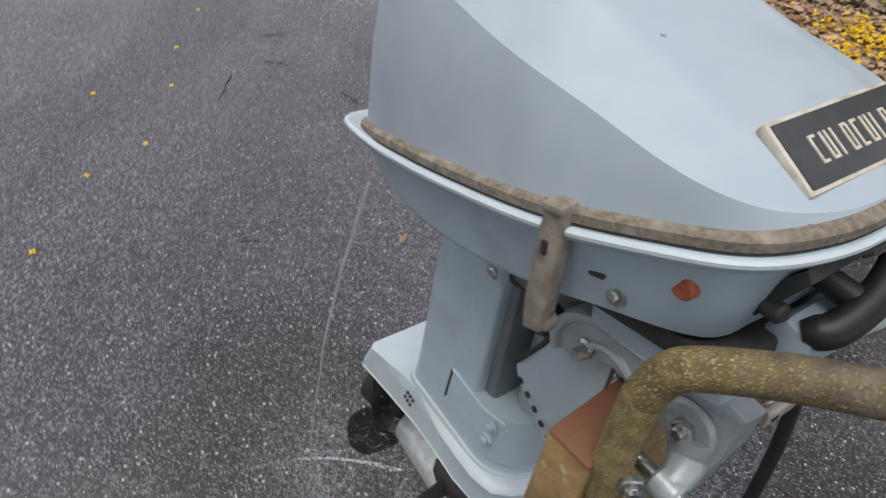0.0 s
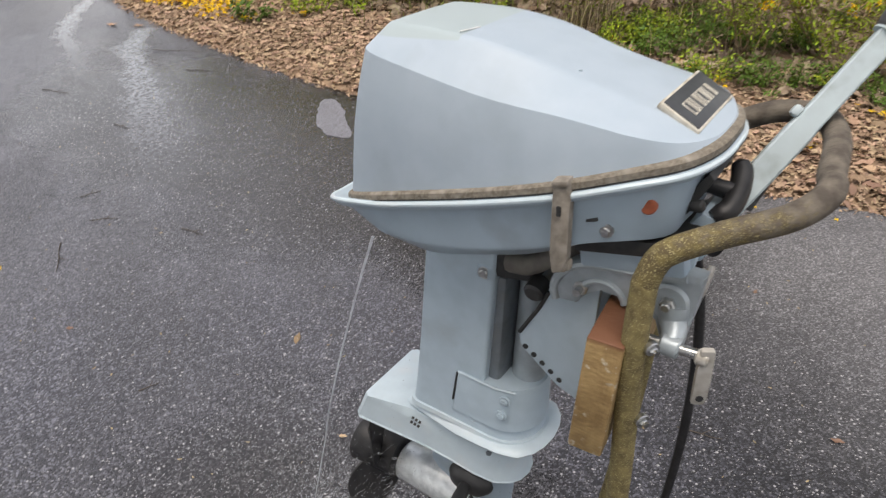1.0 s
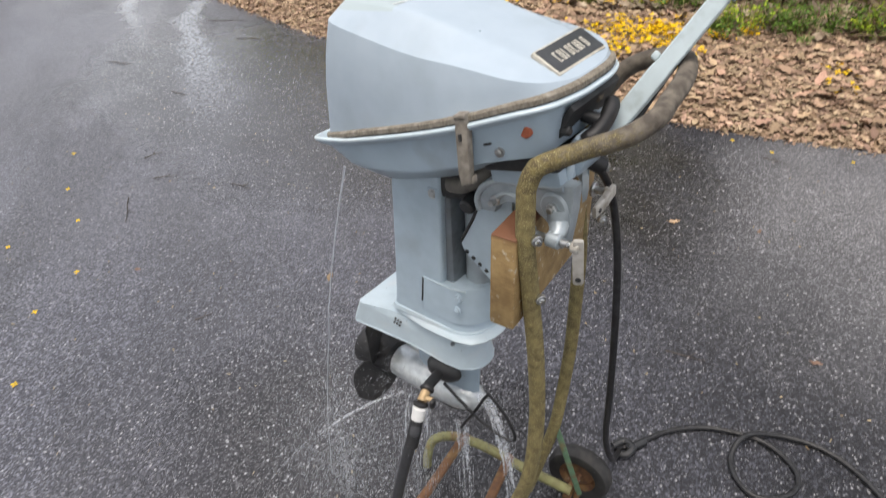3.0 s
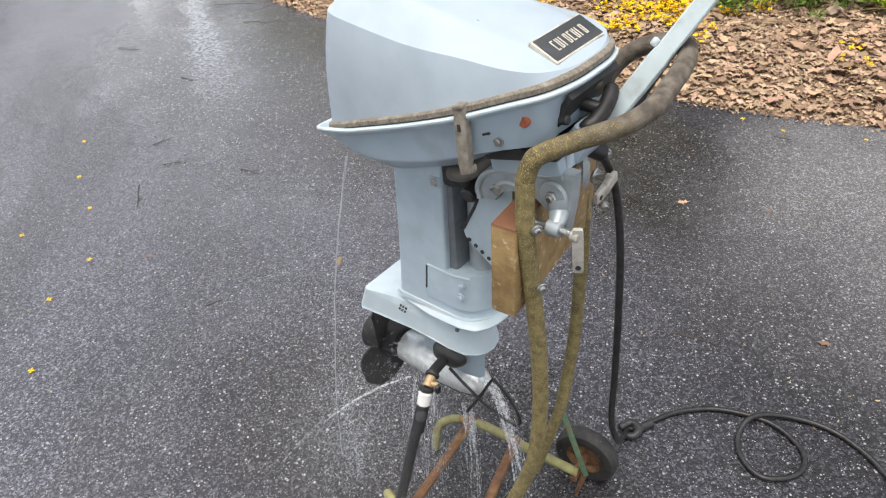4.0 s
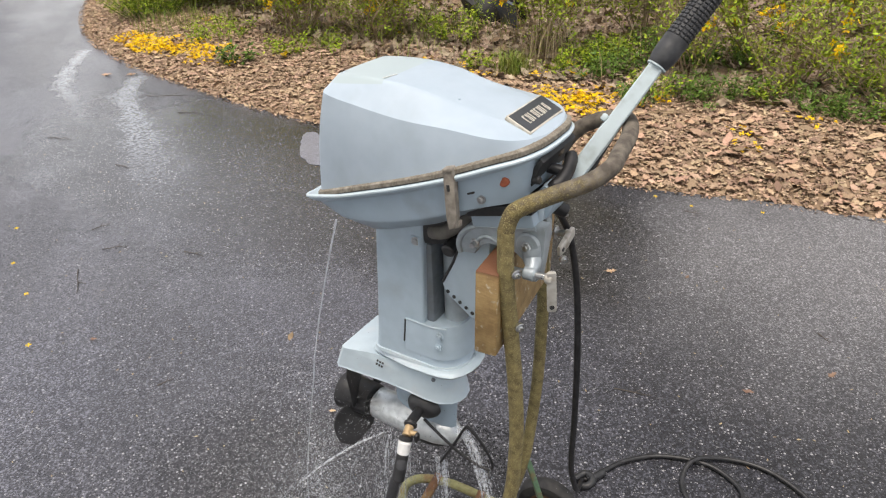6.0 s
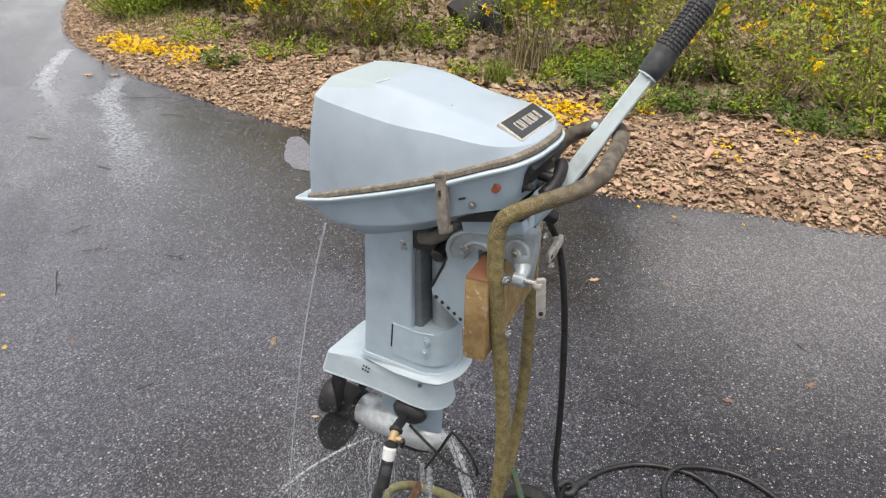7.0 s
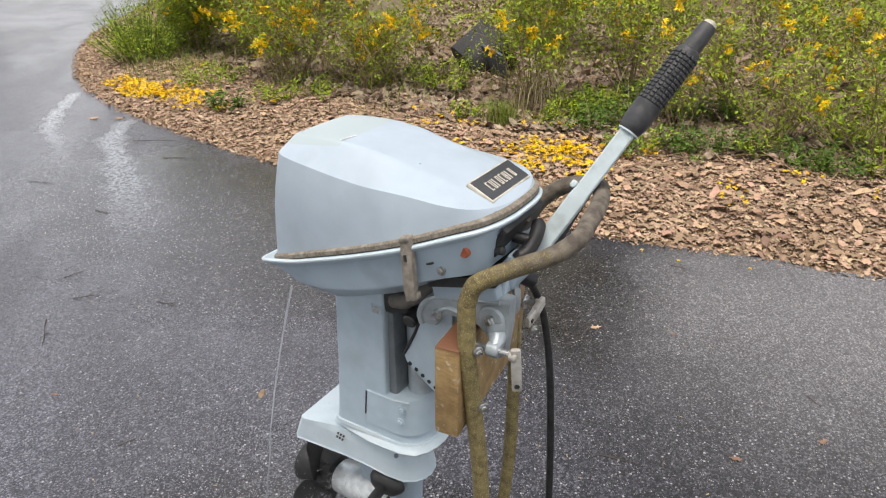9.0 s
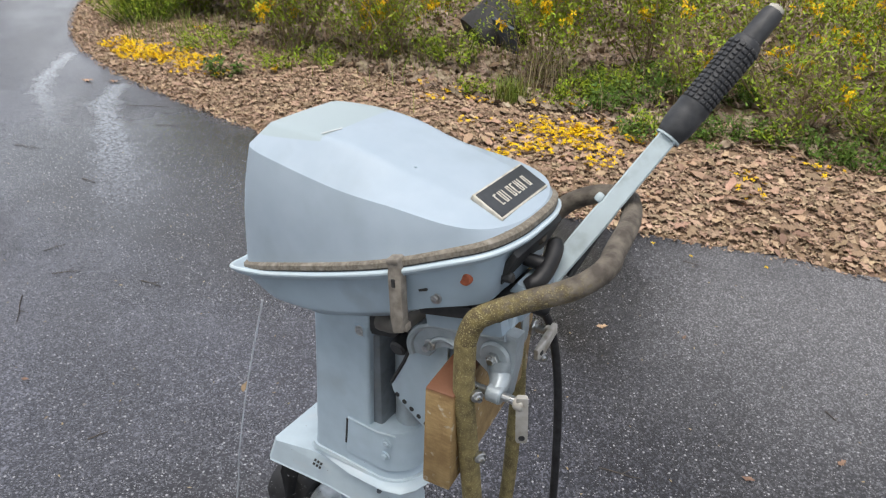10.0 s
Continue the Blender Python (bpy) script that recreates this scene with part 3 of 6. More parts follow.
# ---- ground, road, verge ----
EDGE = [(18.09, 6.66), (7.05, 4.12), (3.31, 3.20), (0.83, 2.68), (0.37, 2.61), (-0.09, 2.50), (-0.50, 2.41), (-1.60, 2.35), (-2.71, 2.34), (-3.40, 2.41), (-4.19, 2.52), (-5.21, 2.75), (-6.25, 3.15), (-7.32, 3.81), (-8.40, 4.65), (-9.87, 6.12), (-12.58, 9.65), (-15.00, 14.50), (-19.00, 22.00)]
FAR_EDGE = [(-23, 22), (-17.6, 14), (-15.66, 10.53), (-14.58, 7.87), (-15.01, 7.18), (-16.92, 4.29), (-18.5, 2.5), (-38, -4)]
edge_line = [Vector((p.x, p.y, 0)) for p in smooth_path([(x, y, 0) for x, y in EDGE], 10)]


def edge_y(x):
    best = None
    for a, b in zip(edge_line, edge_line[1:]):
        if (a.x - x) * (b.x - x) <= 0 and a.x != b.x:
            best = a.y + (b.y - a.y) * (x - a.x) / (b.x - a.x)
            break
    return best if best is not None else 2.0


def bank(x, y):
    """The height of the verge: a low mound behind the road's edge."""
    d = y - edge_y(x) if x > -10 else min(y - edge_y(-10) + (x + 10) * 1.4, 4)
    d = max(d, -0.2)
    h = 0.06 * min(d / 0.6, 1.0) + 0.02 * max(d - 0.6, 0)
    return h + 0.025 * noise.noise(Vector((x * 1.3, y * 1.3, 0))) + 0.012 * noise.noise(Vector((x * 6, y * 6, 3)))


bm = bmesh.new()
R = 400.0
vs = [bm.verts.new((x, y, -0.06)) for x, y in ((-R, -R), (R, -R), (R, R), (-R, R))]
bm.faces.new(vs)
ground = tagged(part("ground", bm, SOIL), "brown woodland soil under the road and verge", "ground", kind="structure")

bm = bmesh.new()
outline = [(p.x, p.y) for p in edge_line]
road_pts = outline + [(p.x, p.y) for p in smooth_path([(x, y, 0) for x, y in FAR_EDGE], 6)] + [(-30, -25), (14, -25)]
random.seed(4)
top = [bm.verts.new((x + random.uniform(-0.012, 0.012), y + random.uniform(-0.018, 0.018), 0)) for x, y in road_pts]
low = [bm.verts.new((v.co.x, v.co.y + 0.004, -0.055)) for v in top]
bm.faces.new(top)
for i in range(len(top)):
    j = (i + 1) % len(top)
    bm.faces.new((top[j], top[i], low[i], low[j]))
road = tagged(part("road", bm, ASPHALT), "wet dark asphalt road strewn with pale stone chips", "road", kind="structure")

bm = bmesh.new()
xs = np.concatenate([np.linspace(-14, 4.5, 160), np.linspace(4.9, 18, 14)])
rows = []
for x in xs:
    y0 = edge_y(max(x, -13.0)) + (max(-13.0 - x, 0) * 2.0)
    col = []
    for d in np.concatenate([np.linspace(-0.03, 2.0, 26), np.linspace(2.2, 12, 24), np.linspace(13, 44, 8)]):
        y = y0 + d
        z = bank(x, y) if d > 0.02 else -0.012
        col.append(bm.verts.new((x, y, z)))
    rows.append(col)
for a, b in zip(rows, rows[1:]):
    for i in range(len(a) - 1):
        bm.faces.new((a[i], b[i], b[i + 1], a[i + 1]))
verge = tagged(part("verge_ground", bm, SOIL), "brown verge of leaf mould beside the road", "verge", kind="structure")

# the opposite verge, far along the road
bm = bmesh.new()
fe = smooth_path([(x, y, 0) for x, y in FAR_EDGE], 8)
a = [bm.verts.new((p.x, p.y - 0.03, -0.01)) for p in fe]
b = [bm.verts.new((p.x - 0.5, p.y + 0.9, 0.07)) for p in fe]
c = [bm.verts.new((p.x - 12, p.y + 25, 0.3)) for p in fe]
for u, v in ((a, b), (b, c)):
    for i in range(len(u) - 1):
        bm.faces.new((u[i], v[i], v[i + 1], u[i + 1]))
tagged(part("verge_far", bm, LEAF_ONE), "leaf-covered verge on the road's far side", "verge", kind="structure")


# ---- the outboard motor ----
motor = thing("outboard_motor", "pale blue-grey weathered outboard motor clamped upright on a tube stand", "outboard motor", at=pose(0.006, 0.017, -0.004, 0, -1, 0.5))

RIM = half_loop([(-0.232, 0, 1.022), (-0.232, -0.066, 1.022), (-0.214, -0.106, 1.032), (-0.112, -0.125, 1.071), (-0.019, -0.130, 1.1035), (0.062, -0.130, 1.134), (0.130, -0.113, 1.160), (0.167, -0.088, 1.171), (0.184, -0.045, 1.175), (0.187, 0, 1.176)])
CREASE = half_loop([(-0.207, 0, 1.215), (-0.206, -0.062, 1.215), (-0.186, -0.098, 1.215), (-0.115, -0.109, 1.208), (-0.025, -0.113, 1.199), (0.057, -0.114, 1.198), (0.121, -0.107, 1.1925), (0.158, -0.085, 1.1880), (0.177, -0.043, 1.1845), (0.181, 0, 1.184)])
CHAMFER = half_loop([(-0.186, 0, 1.239), (-0.185, -0.050, 1.239), (-0.172, -0.067, 1.241), (-0.100, -0.071, 1.243), (-0.030, -0.069, 1.237), (0.035, -0.063, 1.2225), (0.085, -0.062, 1.2118), (0.120, -0.060, 1.2045), (0.128, -0.042, 1.2045), (0.130, 0, 1.2045)])


def build_hood():
    bm = bmesh.new()
    low = grown(RIM, -0.003, 0.003)
    loops = [full_loop(low)]
    for t in (0.12, 0.3, 0.5, 0.7, 0.86, 0.96):
        row = blend(low, CREASE, t)
        bulge = 0.0055 * math.sin(math.pi * t ** 1.25)
        row = [p.lerp(q, bulge * min(1.0, ((c.z - r.z) / 0.15) ** 1.6)) for p, q, c, r in zip(row, grown(row, 1.0, 0), CREASE, low)]
        loops.append(full_loop(row))
    loops.append(full_loop(CREASE))
    for t in (0.09, 0.5, 0.9):
        loops.append(full_loop(blend(CREASE, CHAMFER, t)))
    loops.append(full_loop(CHAMFER))
    rings = loft(bm, loops)
    for u, v in zip(rings[7], rings[7][1:] + rings[7][:1]):
        bm.edges.get((u, v)).smooth = False
    n = len(CHAMFER)
    ring = rings[-1]
    # crowned top, bridged from side to side
    steps = (0.06, 0.25, 0.5, 0.75, 0.94)
    cols = []
    for i in range(n):
        s, p = ring[i], ring[(-i) % len(ring)]
        if s is p:
            cols.append([s] * 7)
            continue
        edge = min(1.0, i / 5, (n - 1 - i) / 5)
        col = [s]
        for t in steps:
            q = s.co.lerp(p.co, t)
            q.z += 0.0008 * (1 - (2 * t - 1) ** 2) * edge
            col.append(bm.verts.new(q))
        cols.append(col + [p])
    for a, b in zip(cols, cols[1:]):
        for k in range(6):
            f = list(dict.fromkeys((a[k], b[k], b[k + 1], a[k + 1])))
            if len(f) > 2:
                bm.faces.new(f)
    return part("hood", bm, HOOD, motor, "pale blue-grey painted hood, glossy and slightly chalky", 70)


hood = build_hood()
# moulding line and scratch across the rear of the top, a chip in the paint
bm = bmesh.new()
box(bm, (0.0022, 0.034, 0.0012), Matrix.Translation((-0.086, -0.050, 1.2440)) @ pose(0, 0, 0, -2, 0, -8), 0.0004, 1)
part("hood_scratch", bm, WHITE, hood, "white scratch in the paint")
bm = bmesh.new()
cyl(bm, (0.040, -0.046, 1.2190), (0.040, -0.046, 1.2232), 0.0018, segs=9)
part("hood_chip", bm, PAINT_DULL, hood, "small dark paint chip")

bm = bmesh.new()
cyl(bm, (0.1740, -0.060, 1.1770), (0.1760, -0.0605, 1.1795), 0.0042, segs=12)
part("hood_plug", bm, OLDARM, hood, "small dark plug at the front rim")

# worn seal bead round the parting line
bm = bmesh.new()
bead = full_loop(grown(RIM, 0.0015, 0.001))
rings = []
for i, p in enumerate(bead):
    t = (bead[(i + 1) % len(bead)] - bead[i - 1]).normalized()
    side = Vector((t.y, -t.x, 0)).normalized()
    prof = [(-0.010, -0.004), (0.0004, -0.0050), (0.0014, -0.0038), (0.0012, 0.0024), (-0.0008, 0.0046), (-0.010, 0.006)]
    rings.append([bm.verts.new(p + side * u + Vector((0, 0, w))) for u, w in prof])
for u, v in zip(rings, rings[1:] + rings[:1]):
    for j in range(6):
        bm.faces.new((u[j], u[(j + 1) % 6], v[(j + 1) % 6], v[j]))
seal = part("seal", bm, SEAL, motor, "grey-brown weathered rubber seal along the hood's edge", 40)
bm = bmesh.new()
tube(bm, [p + Vector((0, 0, -0.0052)) for p in full_loop(grown(RIM, 0.0022, 0.001))], 0.0009, 6, closed=True)
part("seal_gap", bm, GUTS, seal, "dark joint line under the seal")

PAN_LOW = half_loop([(-0.192, 0, 0.990), (-0.190, -0.070, 0.990), (-0.178, -0.100, 0.992), (-0.103, -0.114, 1.006), (-0.030, -0.118, 1.026), (0.040, -0.118, 1.052), (0.098, -0.109, 1.075), (0.160, -0.082, 1.090), (0.170, -0.045, 1.096), (0.172, 0, 1.096)])
PAN_IN = half_loop([(-0.150, 0, 0.958), (-0.150, -0.045, 0.958), (-0.140, -0.062, 0.960), (-0.100, -0.072, 0.972), (-0.047, -0.076, 0.992), (0.020, -0.078, 1.018), (0.080, -0.076, 1.052), (0.130, -0.062, 1.076), (0.145, -0.035, 1.084), (0.150, 0, 1.084)])


def build_pan():
    bm = bmesh.new()
    loops = [grown(RIM, -0.012, -0.004), grown(RIM, 0.003, -0.0055, 0.018), grown(RIM, 0.0062, -0.0075, 0.026), grown(RIM, 0.0068, -0.0115, 0.026), grown(RIM, 0.0045, -0.0155, 0.014), grown(RIM, 0.000, -0.017, 0.006)]
    wall = grown(RIM, -0.003, -0.019, 0.003)
    loops += [wall, blend(wall, PAN_LOW, 0.06), blend(wall, PAN_LOW, 0.5), blend(wall, PAN_LOW, 0.93), PAN_LOW, blend(PAN_LOW, PAN_IN, 0.08), PAN_IN]
    loft(bm, [full_loop(h) for h in loops], cap_end=True)
    return part("lower_pan", bm, PAN, motor, "blue-grey lower cowl pan with a rolled lip", 50)


pan = build_pan()
# paler strip along the rolled lip: its highlight is put into the colour
bm = bmesh.new()
tube(bm, full_loop(grown(RIM, 0.0052, -0.0088, 0.024)), 0.0030, 8, closed=True)
part("pan_lip", bm, PAINT_LIGHT, pan, "rolled lip of the pan, its highlight put in as a paler colour")

# front opening with controls under the lip
bm = bmesh.new()
prism(bm, [(0.168, 1.108), (0.186, 1.150), (0.180, 1.156), (0.155, 1.115)], 0.128, Matrix.Translation((0.004, 0.004, 0)), 0.002)
part("front_opening", bm, GUTS, motor, "dark opening with linkage behind the starter handle")
bm = bmesh.new()
cyl(bm, (0.172, -0.056, 1.118), (0.186, -0.058, 1.121), 0.0065, segs=14, bevel=0.002)
part("linkage_knob", bm, GUTS, motor)

# latch on the side
bm = bmesh.new()
prism(bm, [(-0.010, 0.048), (0.010, 0.048), (0.0125, 0.030), (0.0125, -0.030), (0.010, -0.046), (-0.008, -0.050), (-0.0125, -0.030), (-0.011, 0.030)], 0.012, pose(0.0755, -0.1345, 1.098, -4, -5, 4) @ Matrix.Diagonal((0.74, 1, 1, 1)), 0.003)
latch = part("hood_latch", bm, LATCH, motor, "grimy grey hood latch")
bm = bmesh.new()
box(bm, (0.017, 0.020, 0.007), pose(0.0700, -0.130, 1.1435, 0, -14, 4), 0.0025)
part("latch_cap", bm, LATCH, latch)
bm = bmesh.new()
box(bm, (0.004, 0.002, 0.010), pose(0.0735, -0.1405, 1.117, 0, -5, 0))
part("latch_pin", bm, GUTS, latch)
bm = bmesh.new()
box(bm, (0.018, 0.012, 0.012), pose(0.0805, -0.1310, 1.056, -4, -8, 4), 0.003)
part("latch_foot", bm, LATCH, latch)

# side details
bm = bmesh.new()
cyl(bm, (0.144, -0.090, 1.126), (0.144, -0.1005, 1.126), 0.0085, segs=20, bevel=0.0015)
part("plug", bm, ORANGE, motor, "rust-orange round plug")


def screw(name, at, direction, r, parent, material=STEEL):
    a, d = Vector(at), Vector(direction).normalized()
    bm = bmesh.new()
    cyl(bm, a - d * 0.002, a + d * 0.001, r * 1.45, segs=16)
    cyl(bm, a + d * 0.0008, a + d * 0.004, r, segs=12, bevel=r * 0.25)
    s = d.orthogonal().normalized()
    m = Matrix.Translation(a + d * 0.004) @ d.to_track_quat("Z", "Y").to_matrix().to_4x4()
    box(bm, (r * 1.3, r * 0.25, 0.0008), m)
    return part(name, bm, material, parent)


screw("pan_screw", (0.111, -0.1075, 1.093), (0, -1, -0.1), 0.0055, motor)
bm = bmesh.new()
box(bm, (0.012, 0.004, 0.0035), pose(0.098, -0.1145, 1.104, 0, -20, 3), 0.001)
part("pan_slot", bm, GUTS, motor)

# badge on the sloping front
BADGE_M = Matrix.Translation((0.1450, 0.0045, 1.1990)) @ pose(0, 0, 0, 0, 26.5, 0)
bm = bmesh.new()
box(bm, (0.046, 0.122, 0.007), BADGE_M @ Matrix.Translation((0, 0, -0.001)), 0.0016)
badge = part("badge", bm, BADGE_EDGE, motor, "badge with a worn cream border")
bm = bmesh.new()
box(bm, (0.0405, 0.1165, 0.003), BADGE_M @ Matrix.Translation((0, 0, 0.0022)), 0.0008)
part("badge_face", bm, BADGE, badge, "charcoal badge face")
for k in range(8):
    bm = bmesh.new()
    h = 0.0175
    y = -0.036 + 0.0100 * k
    m = BADGE_M @ Matrix.Translation((0.001, y, 0.0040))
    kind = k % 4
    box(bm, (h, 0.0019, 0.0012), m @ Matrix.Translation((0, -0.0022, 0)), 0.0003, 1)
    if kind != 2:
        box(bm, (0.0020, 0.0044, 0.0012), m @ Matrix.Translation((h / 2 - 0.001, 0.0006, 0)), 0.0003, 1)
    if kind in (1, 3):
        box(bm, (h, 0.0019, 0.0012), m @ Matrix.Translation((0, 0.0022, 0)), 0.0003, 1)
    if kind in (0, 3):
        box(bm, (0.0020, 0.0044, 0.0012), m @ Matrix.Translation((-h / 2 + 0.001, 0.0006, 0)), 0.0003, 1)
    part("badge_bar", bm, BADGE_EDGE, badge, "cream raised bar")

# exhaust housing (leg)


def rounded_rect(x0, x1, w, z, rr, rf, per=5):
    pts = []
    for cx, cy, a0, r in ((x0 + rr, -w + rr, 180, rr), (x1 - rf, -w + rf, 270, rf), (x1 - rf, w - rf, 0, rf), (x0 + rr, w - rr, 90, rr)):
        for k in range(per):
            a = radians(a0 + 90 * k / (per - 1))
            pts.append(Vector((cx + r * math.cos(a), cy + r * math.sin(a), z)))
    return pts


bm = bmesh.new()
loft(bm, [rounded_rect(-0.148, -0.036, 0.054, 0.990, 0.018, 0.005), rounded_rect(-0.148, -0.036, 0.054, 0.950, 0.018, 0.005), rounded_rect(-0.156, -0.040, 0.055, 0.80, 0.018, 0.005), rounded_rect(-0.161, -0.043, 0.055, 0.735, 0.018, 0.006)], True, True)
part("exhaust_housing", bm, PAINT_DULL, motor, "flat-sided blue-grey leg casing", 50)
# leg front towards the swivel tube, its shade put in as a darker colour
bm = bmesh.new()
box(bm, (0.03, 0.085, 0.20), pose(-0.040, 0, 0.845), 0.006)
part("leg_front_face", bm, SHADED_CASTING, motor, "leg front beside the swivel tube, shade put into its dark colour")
# dark box under the pan, standing in for the shade there
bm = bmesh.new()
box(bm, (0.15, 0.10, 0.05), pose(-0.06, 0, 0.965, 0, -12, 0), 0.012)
part("leg_top", bm, GUTS, motor, "dark box standing in for the shade under the pan")
screw("leg_bolt", (-0.050, -0.0555, 0.953), (0.1, -1, 0), 0.006, motor)
bm = bmesh.new()
box(bm, (0.026, 0.012, 0.024), pose(-0.050, -0.0500, 0.953), 0.0058, 3)
part("leg_lug", bm, PAINT_DULL, motor)

# lower collar of the leg: from flat casing to a round front
def collar(z, x0, x1, w, rr):
    pts = [Vector((x0 + rr - rr * math.cos(radians(a)), -w + rr - rr * math.sin(radians(a)), z)) for a in (0, 25, 50, 75, 90)]
    xc = x1 - w * 0.95
    pts += [Vector((xc * t + (x0 + rr) * (1 - t), -w, z)) for t in (0.33, 0.66)]
    pts += [Vector((xc + w * 0.95 * math.sin(radians(a)), -w * math.cos(radians(a)), z)) for a in range(0, 91, 15)]
    return pts + [Vector((p.x, -p.y, z)) for p in pts[::-1]][1:]


bm = bmesh.new()
loft(bm, [collar(0.776, -0.083, 0.028, 0.0555, 0.004), collar(0.768, -0.0835, 0.030, 0.0575, 0.004), collar(0.700, -0.090, 0.032, 0.058, 0.004)], True, True)
part("leg_collar", bm, PAINT_DULL, motor, "bolted blue-grey leg collar", 50)
bm = bmesh.new()
loft(bm, [collar(0.742, -0.1605, -0.045, 0.0545, 0.018), collar(0.695, -0.164, 0.020, 0.056, 0.018), collar(0.680, -0.166, 0.031, 0.057, 0.018), collar(0.668, -0.167, 0.032, 0.056, 0.018)], True, True)
part("leg_base", bm, PAINT_DULL, motor, "", 55)
bm = bmesh.new()
loft(bm, [collar(0.6815, -0.170, 0.0355, 0.060, 0.02), collar(0.674, -0.171, 0.0365, 0.061, 0.02)], True, True)
part("leg_gasket", bm, PAINT_LIGHT, motor, "light flange line above the plate", 55)
for x, z in ((-0.006, 0.759), (-0.010, 0.731)):
    screw("collar_bolt", (x, -0.0572, z), (0, -1, 0), 0.0056, motor, PAINT_DULL)

bm = bmesh.new()
box(bm, (0.0022, 0.004, 0.055), pose(-0.0865, -0.0555, 0.745, 0, 6, 0))
part("collar_gap", bm, GUTS, motor, "dark joint line")
bm = bmesh.new()
tube(bm, [(-0.082, -0.0570, 0.7745), (-0.05, -0.0575, 0.7745), (-0.022, -0.0575, 0.7745), (0.006, -0.050, 0.7740)], 0.0016, 6)
part("collar_edge", bm, PAINT_LIGHT, motor)

# swivel tube in front of the leg
bm = bmesh.new()
cyl(bm, (0.000, 0, 0.742), (0.000, 0, 0.985), 0.0235, segs=28)
part("swivel_tube", bm, CAST, motor, "round grey swivel tube")
bm = bmesh.new()
tube(bm, smooth_path([(0.066, -0.03, 1.03), (0.035, -0.045, 1.005), (0.010, -0.05, 0.985), (-0.02, -0.045, 0.975)], 5), 0.013, 10)
part("swivel_arm", bm, OLDARM, motor, "grimy steering arm")
bm = bmesh.new()
cyl(bm, (0.022, -0.066, 0.955), (0.022, -0.040, 0.962), 0.013, segs=16, bevel=0.003)
part("mount_rubber", bm, RUBBER, motor)

# spray plate and anti-ventilation plate


def teardrop(z, x0, x1, w, w_rear, flat=0.0):
    pts = [Vector((x0, 0, z)), Vector((x0, -w_rear * 0.9, z)), Vector((x0 + 0.008, -w_rear, z))]
    for t in (0.25, 0.45, 0.62, 0.76):
        x = x0 + (x1 - x0) * t
        pts.append(Vector((x, -(w_rear + (w - w_rear) * min(1, t / 0.5)), z + flat * t)))
    for a in (25, 50, 70, 90):
        xc = x0 + (x1 - x0) * 0.80
        pts.append(Vector((xc + (x1 - xc) * math.sin(radians(a)), -w * math.cos(radians(a)), z + flat * (0.8 + 0.2 * math.sin(radians(a))))))
    return [Vector((p.x, p.y, p.z)) for p in pts]


bm = bmesh.new()
loft(bm, [full_loop(teardrop(0.668, -0.172, 0.036, 0.059, 0.046, 0.012)), full_loop(teardrop(0.663, -0.177, 0.047, 0.067, 0.048, 0.016)), full_loop(teardrop(0.657, -0.180, 0.0505, 0.071, 0.050, 0.018)), full_loop(teardrop(0.652, -0.176, 0.048, 0.068, 0.048, 0.018)), full_loop(teardrop(0.648, -0.170, 0.036, 0.060, 0.044, 0.010))], True, True)
part("spray_plate", bm, PAINT_LIGHT, motor, "light blue-grey spray plate", 45)
bm = bmesh.new()
ridge = teardrop(0.650, -0.250, 0.010, 0.052, 0.069, -0.040)
top_in = [Vector((max(min(p.x, 0.004), -0.178), p.y * (0.80 if i < 3 else 0.90), 0.6515 if i < 4 else 0.648)) for i, p in enumerate(ridge)]
side_low = teardrop(0.598, -0.269, 0.018, 0.054, 0.072, -0.020)
side_in = teardrop(0.592, -0.262, 0.010, 0.047, 0.066, -0.020)
loft(bm, [full_loop(top_in), full_loop(ridge), full_loop(blend(ridge, side_low, 0.08)), full_loop(side_low), full_loop(side_in)], True, True)
part("anti_ventilation_plate", bm, PAINT_LIGHT, motor, "light blue-grey wedge-shaped plate above the propeller", 30)
bm = bmesh.new()
tube(bm, full_loop(blend(side_low, side_in, 0.15)), 0.0022, 8, closed=True)
part("plate_lip", bm, PAINT_LIGHT, motor, "pale rolled lower edge of the plate")
screw("plate_screw", (-0.026, -0.0540, 0.6420), (0.1, -1, 0.15), 0.0030, motor, SHADED_CASTING)
for i in range(2):
    for j in range(3):
        bm = bmesh.new()
        box(bm, (0.004, 0.004, 0.0015), pose(-0.158 + 0.0065 * j, -0.0655 + 0.004 * i, 0.6380 + 0.0055 * i - 0.0010 * j, 50, 3, 0))
        part("drain_slot", bm, GUTS, motor)

# gearcase: strut, bullet, skeg
bm = bmesh.new()
def strut(z, x0, x1, w):
    pts = [Vector((x0, 0, z))]
    for t, k in ((0.12, 0.45), (0.35, 0.85), (0.6, 1.0), (0.82, 0.8), (0.95, 0.45)):
        pts.append(Vector((x0 + (x1 - x0) * t, -w * k, z)))
    pts.append(Vector((x1, 0, z)))
    return full_loop(pts)


loft(bm, [strut(0.590, -0.170, 0.004, 0.033), strut(0.545, -0.165, -0.004, 0.028), strut(0.480, -0.160, -0.008, 0.020)], True, True)
part("gearcase_strut", bm, PAN, motor, "", 50)
bm = bmesh.new()
lathe(bm, [(0, -0.222), (0.030, -0.221), (0.036, -0.216), (0.0375, -0.17), (0.0388, -0.120), (0.030, -0.119), (0, -0.119)], pose(0, 0, 0.455, 0, 90, 0), 28)
part("gearcase", bm, BARE, motor, "bare silvery gearcase bullet worn of its paint", 50)
bm = bmesh.new()
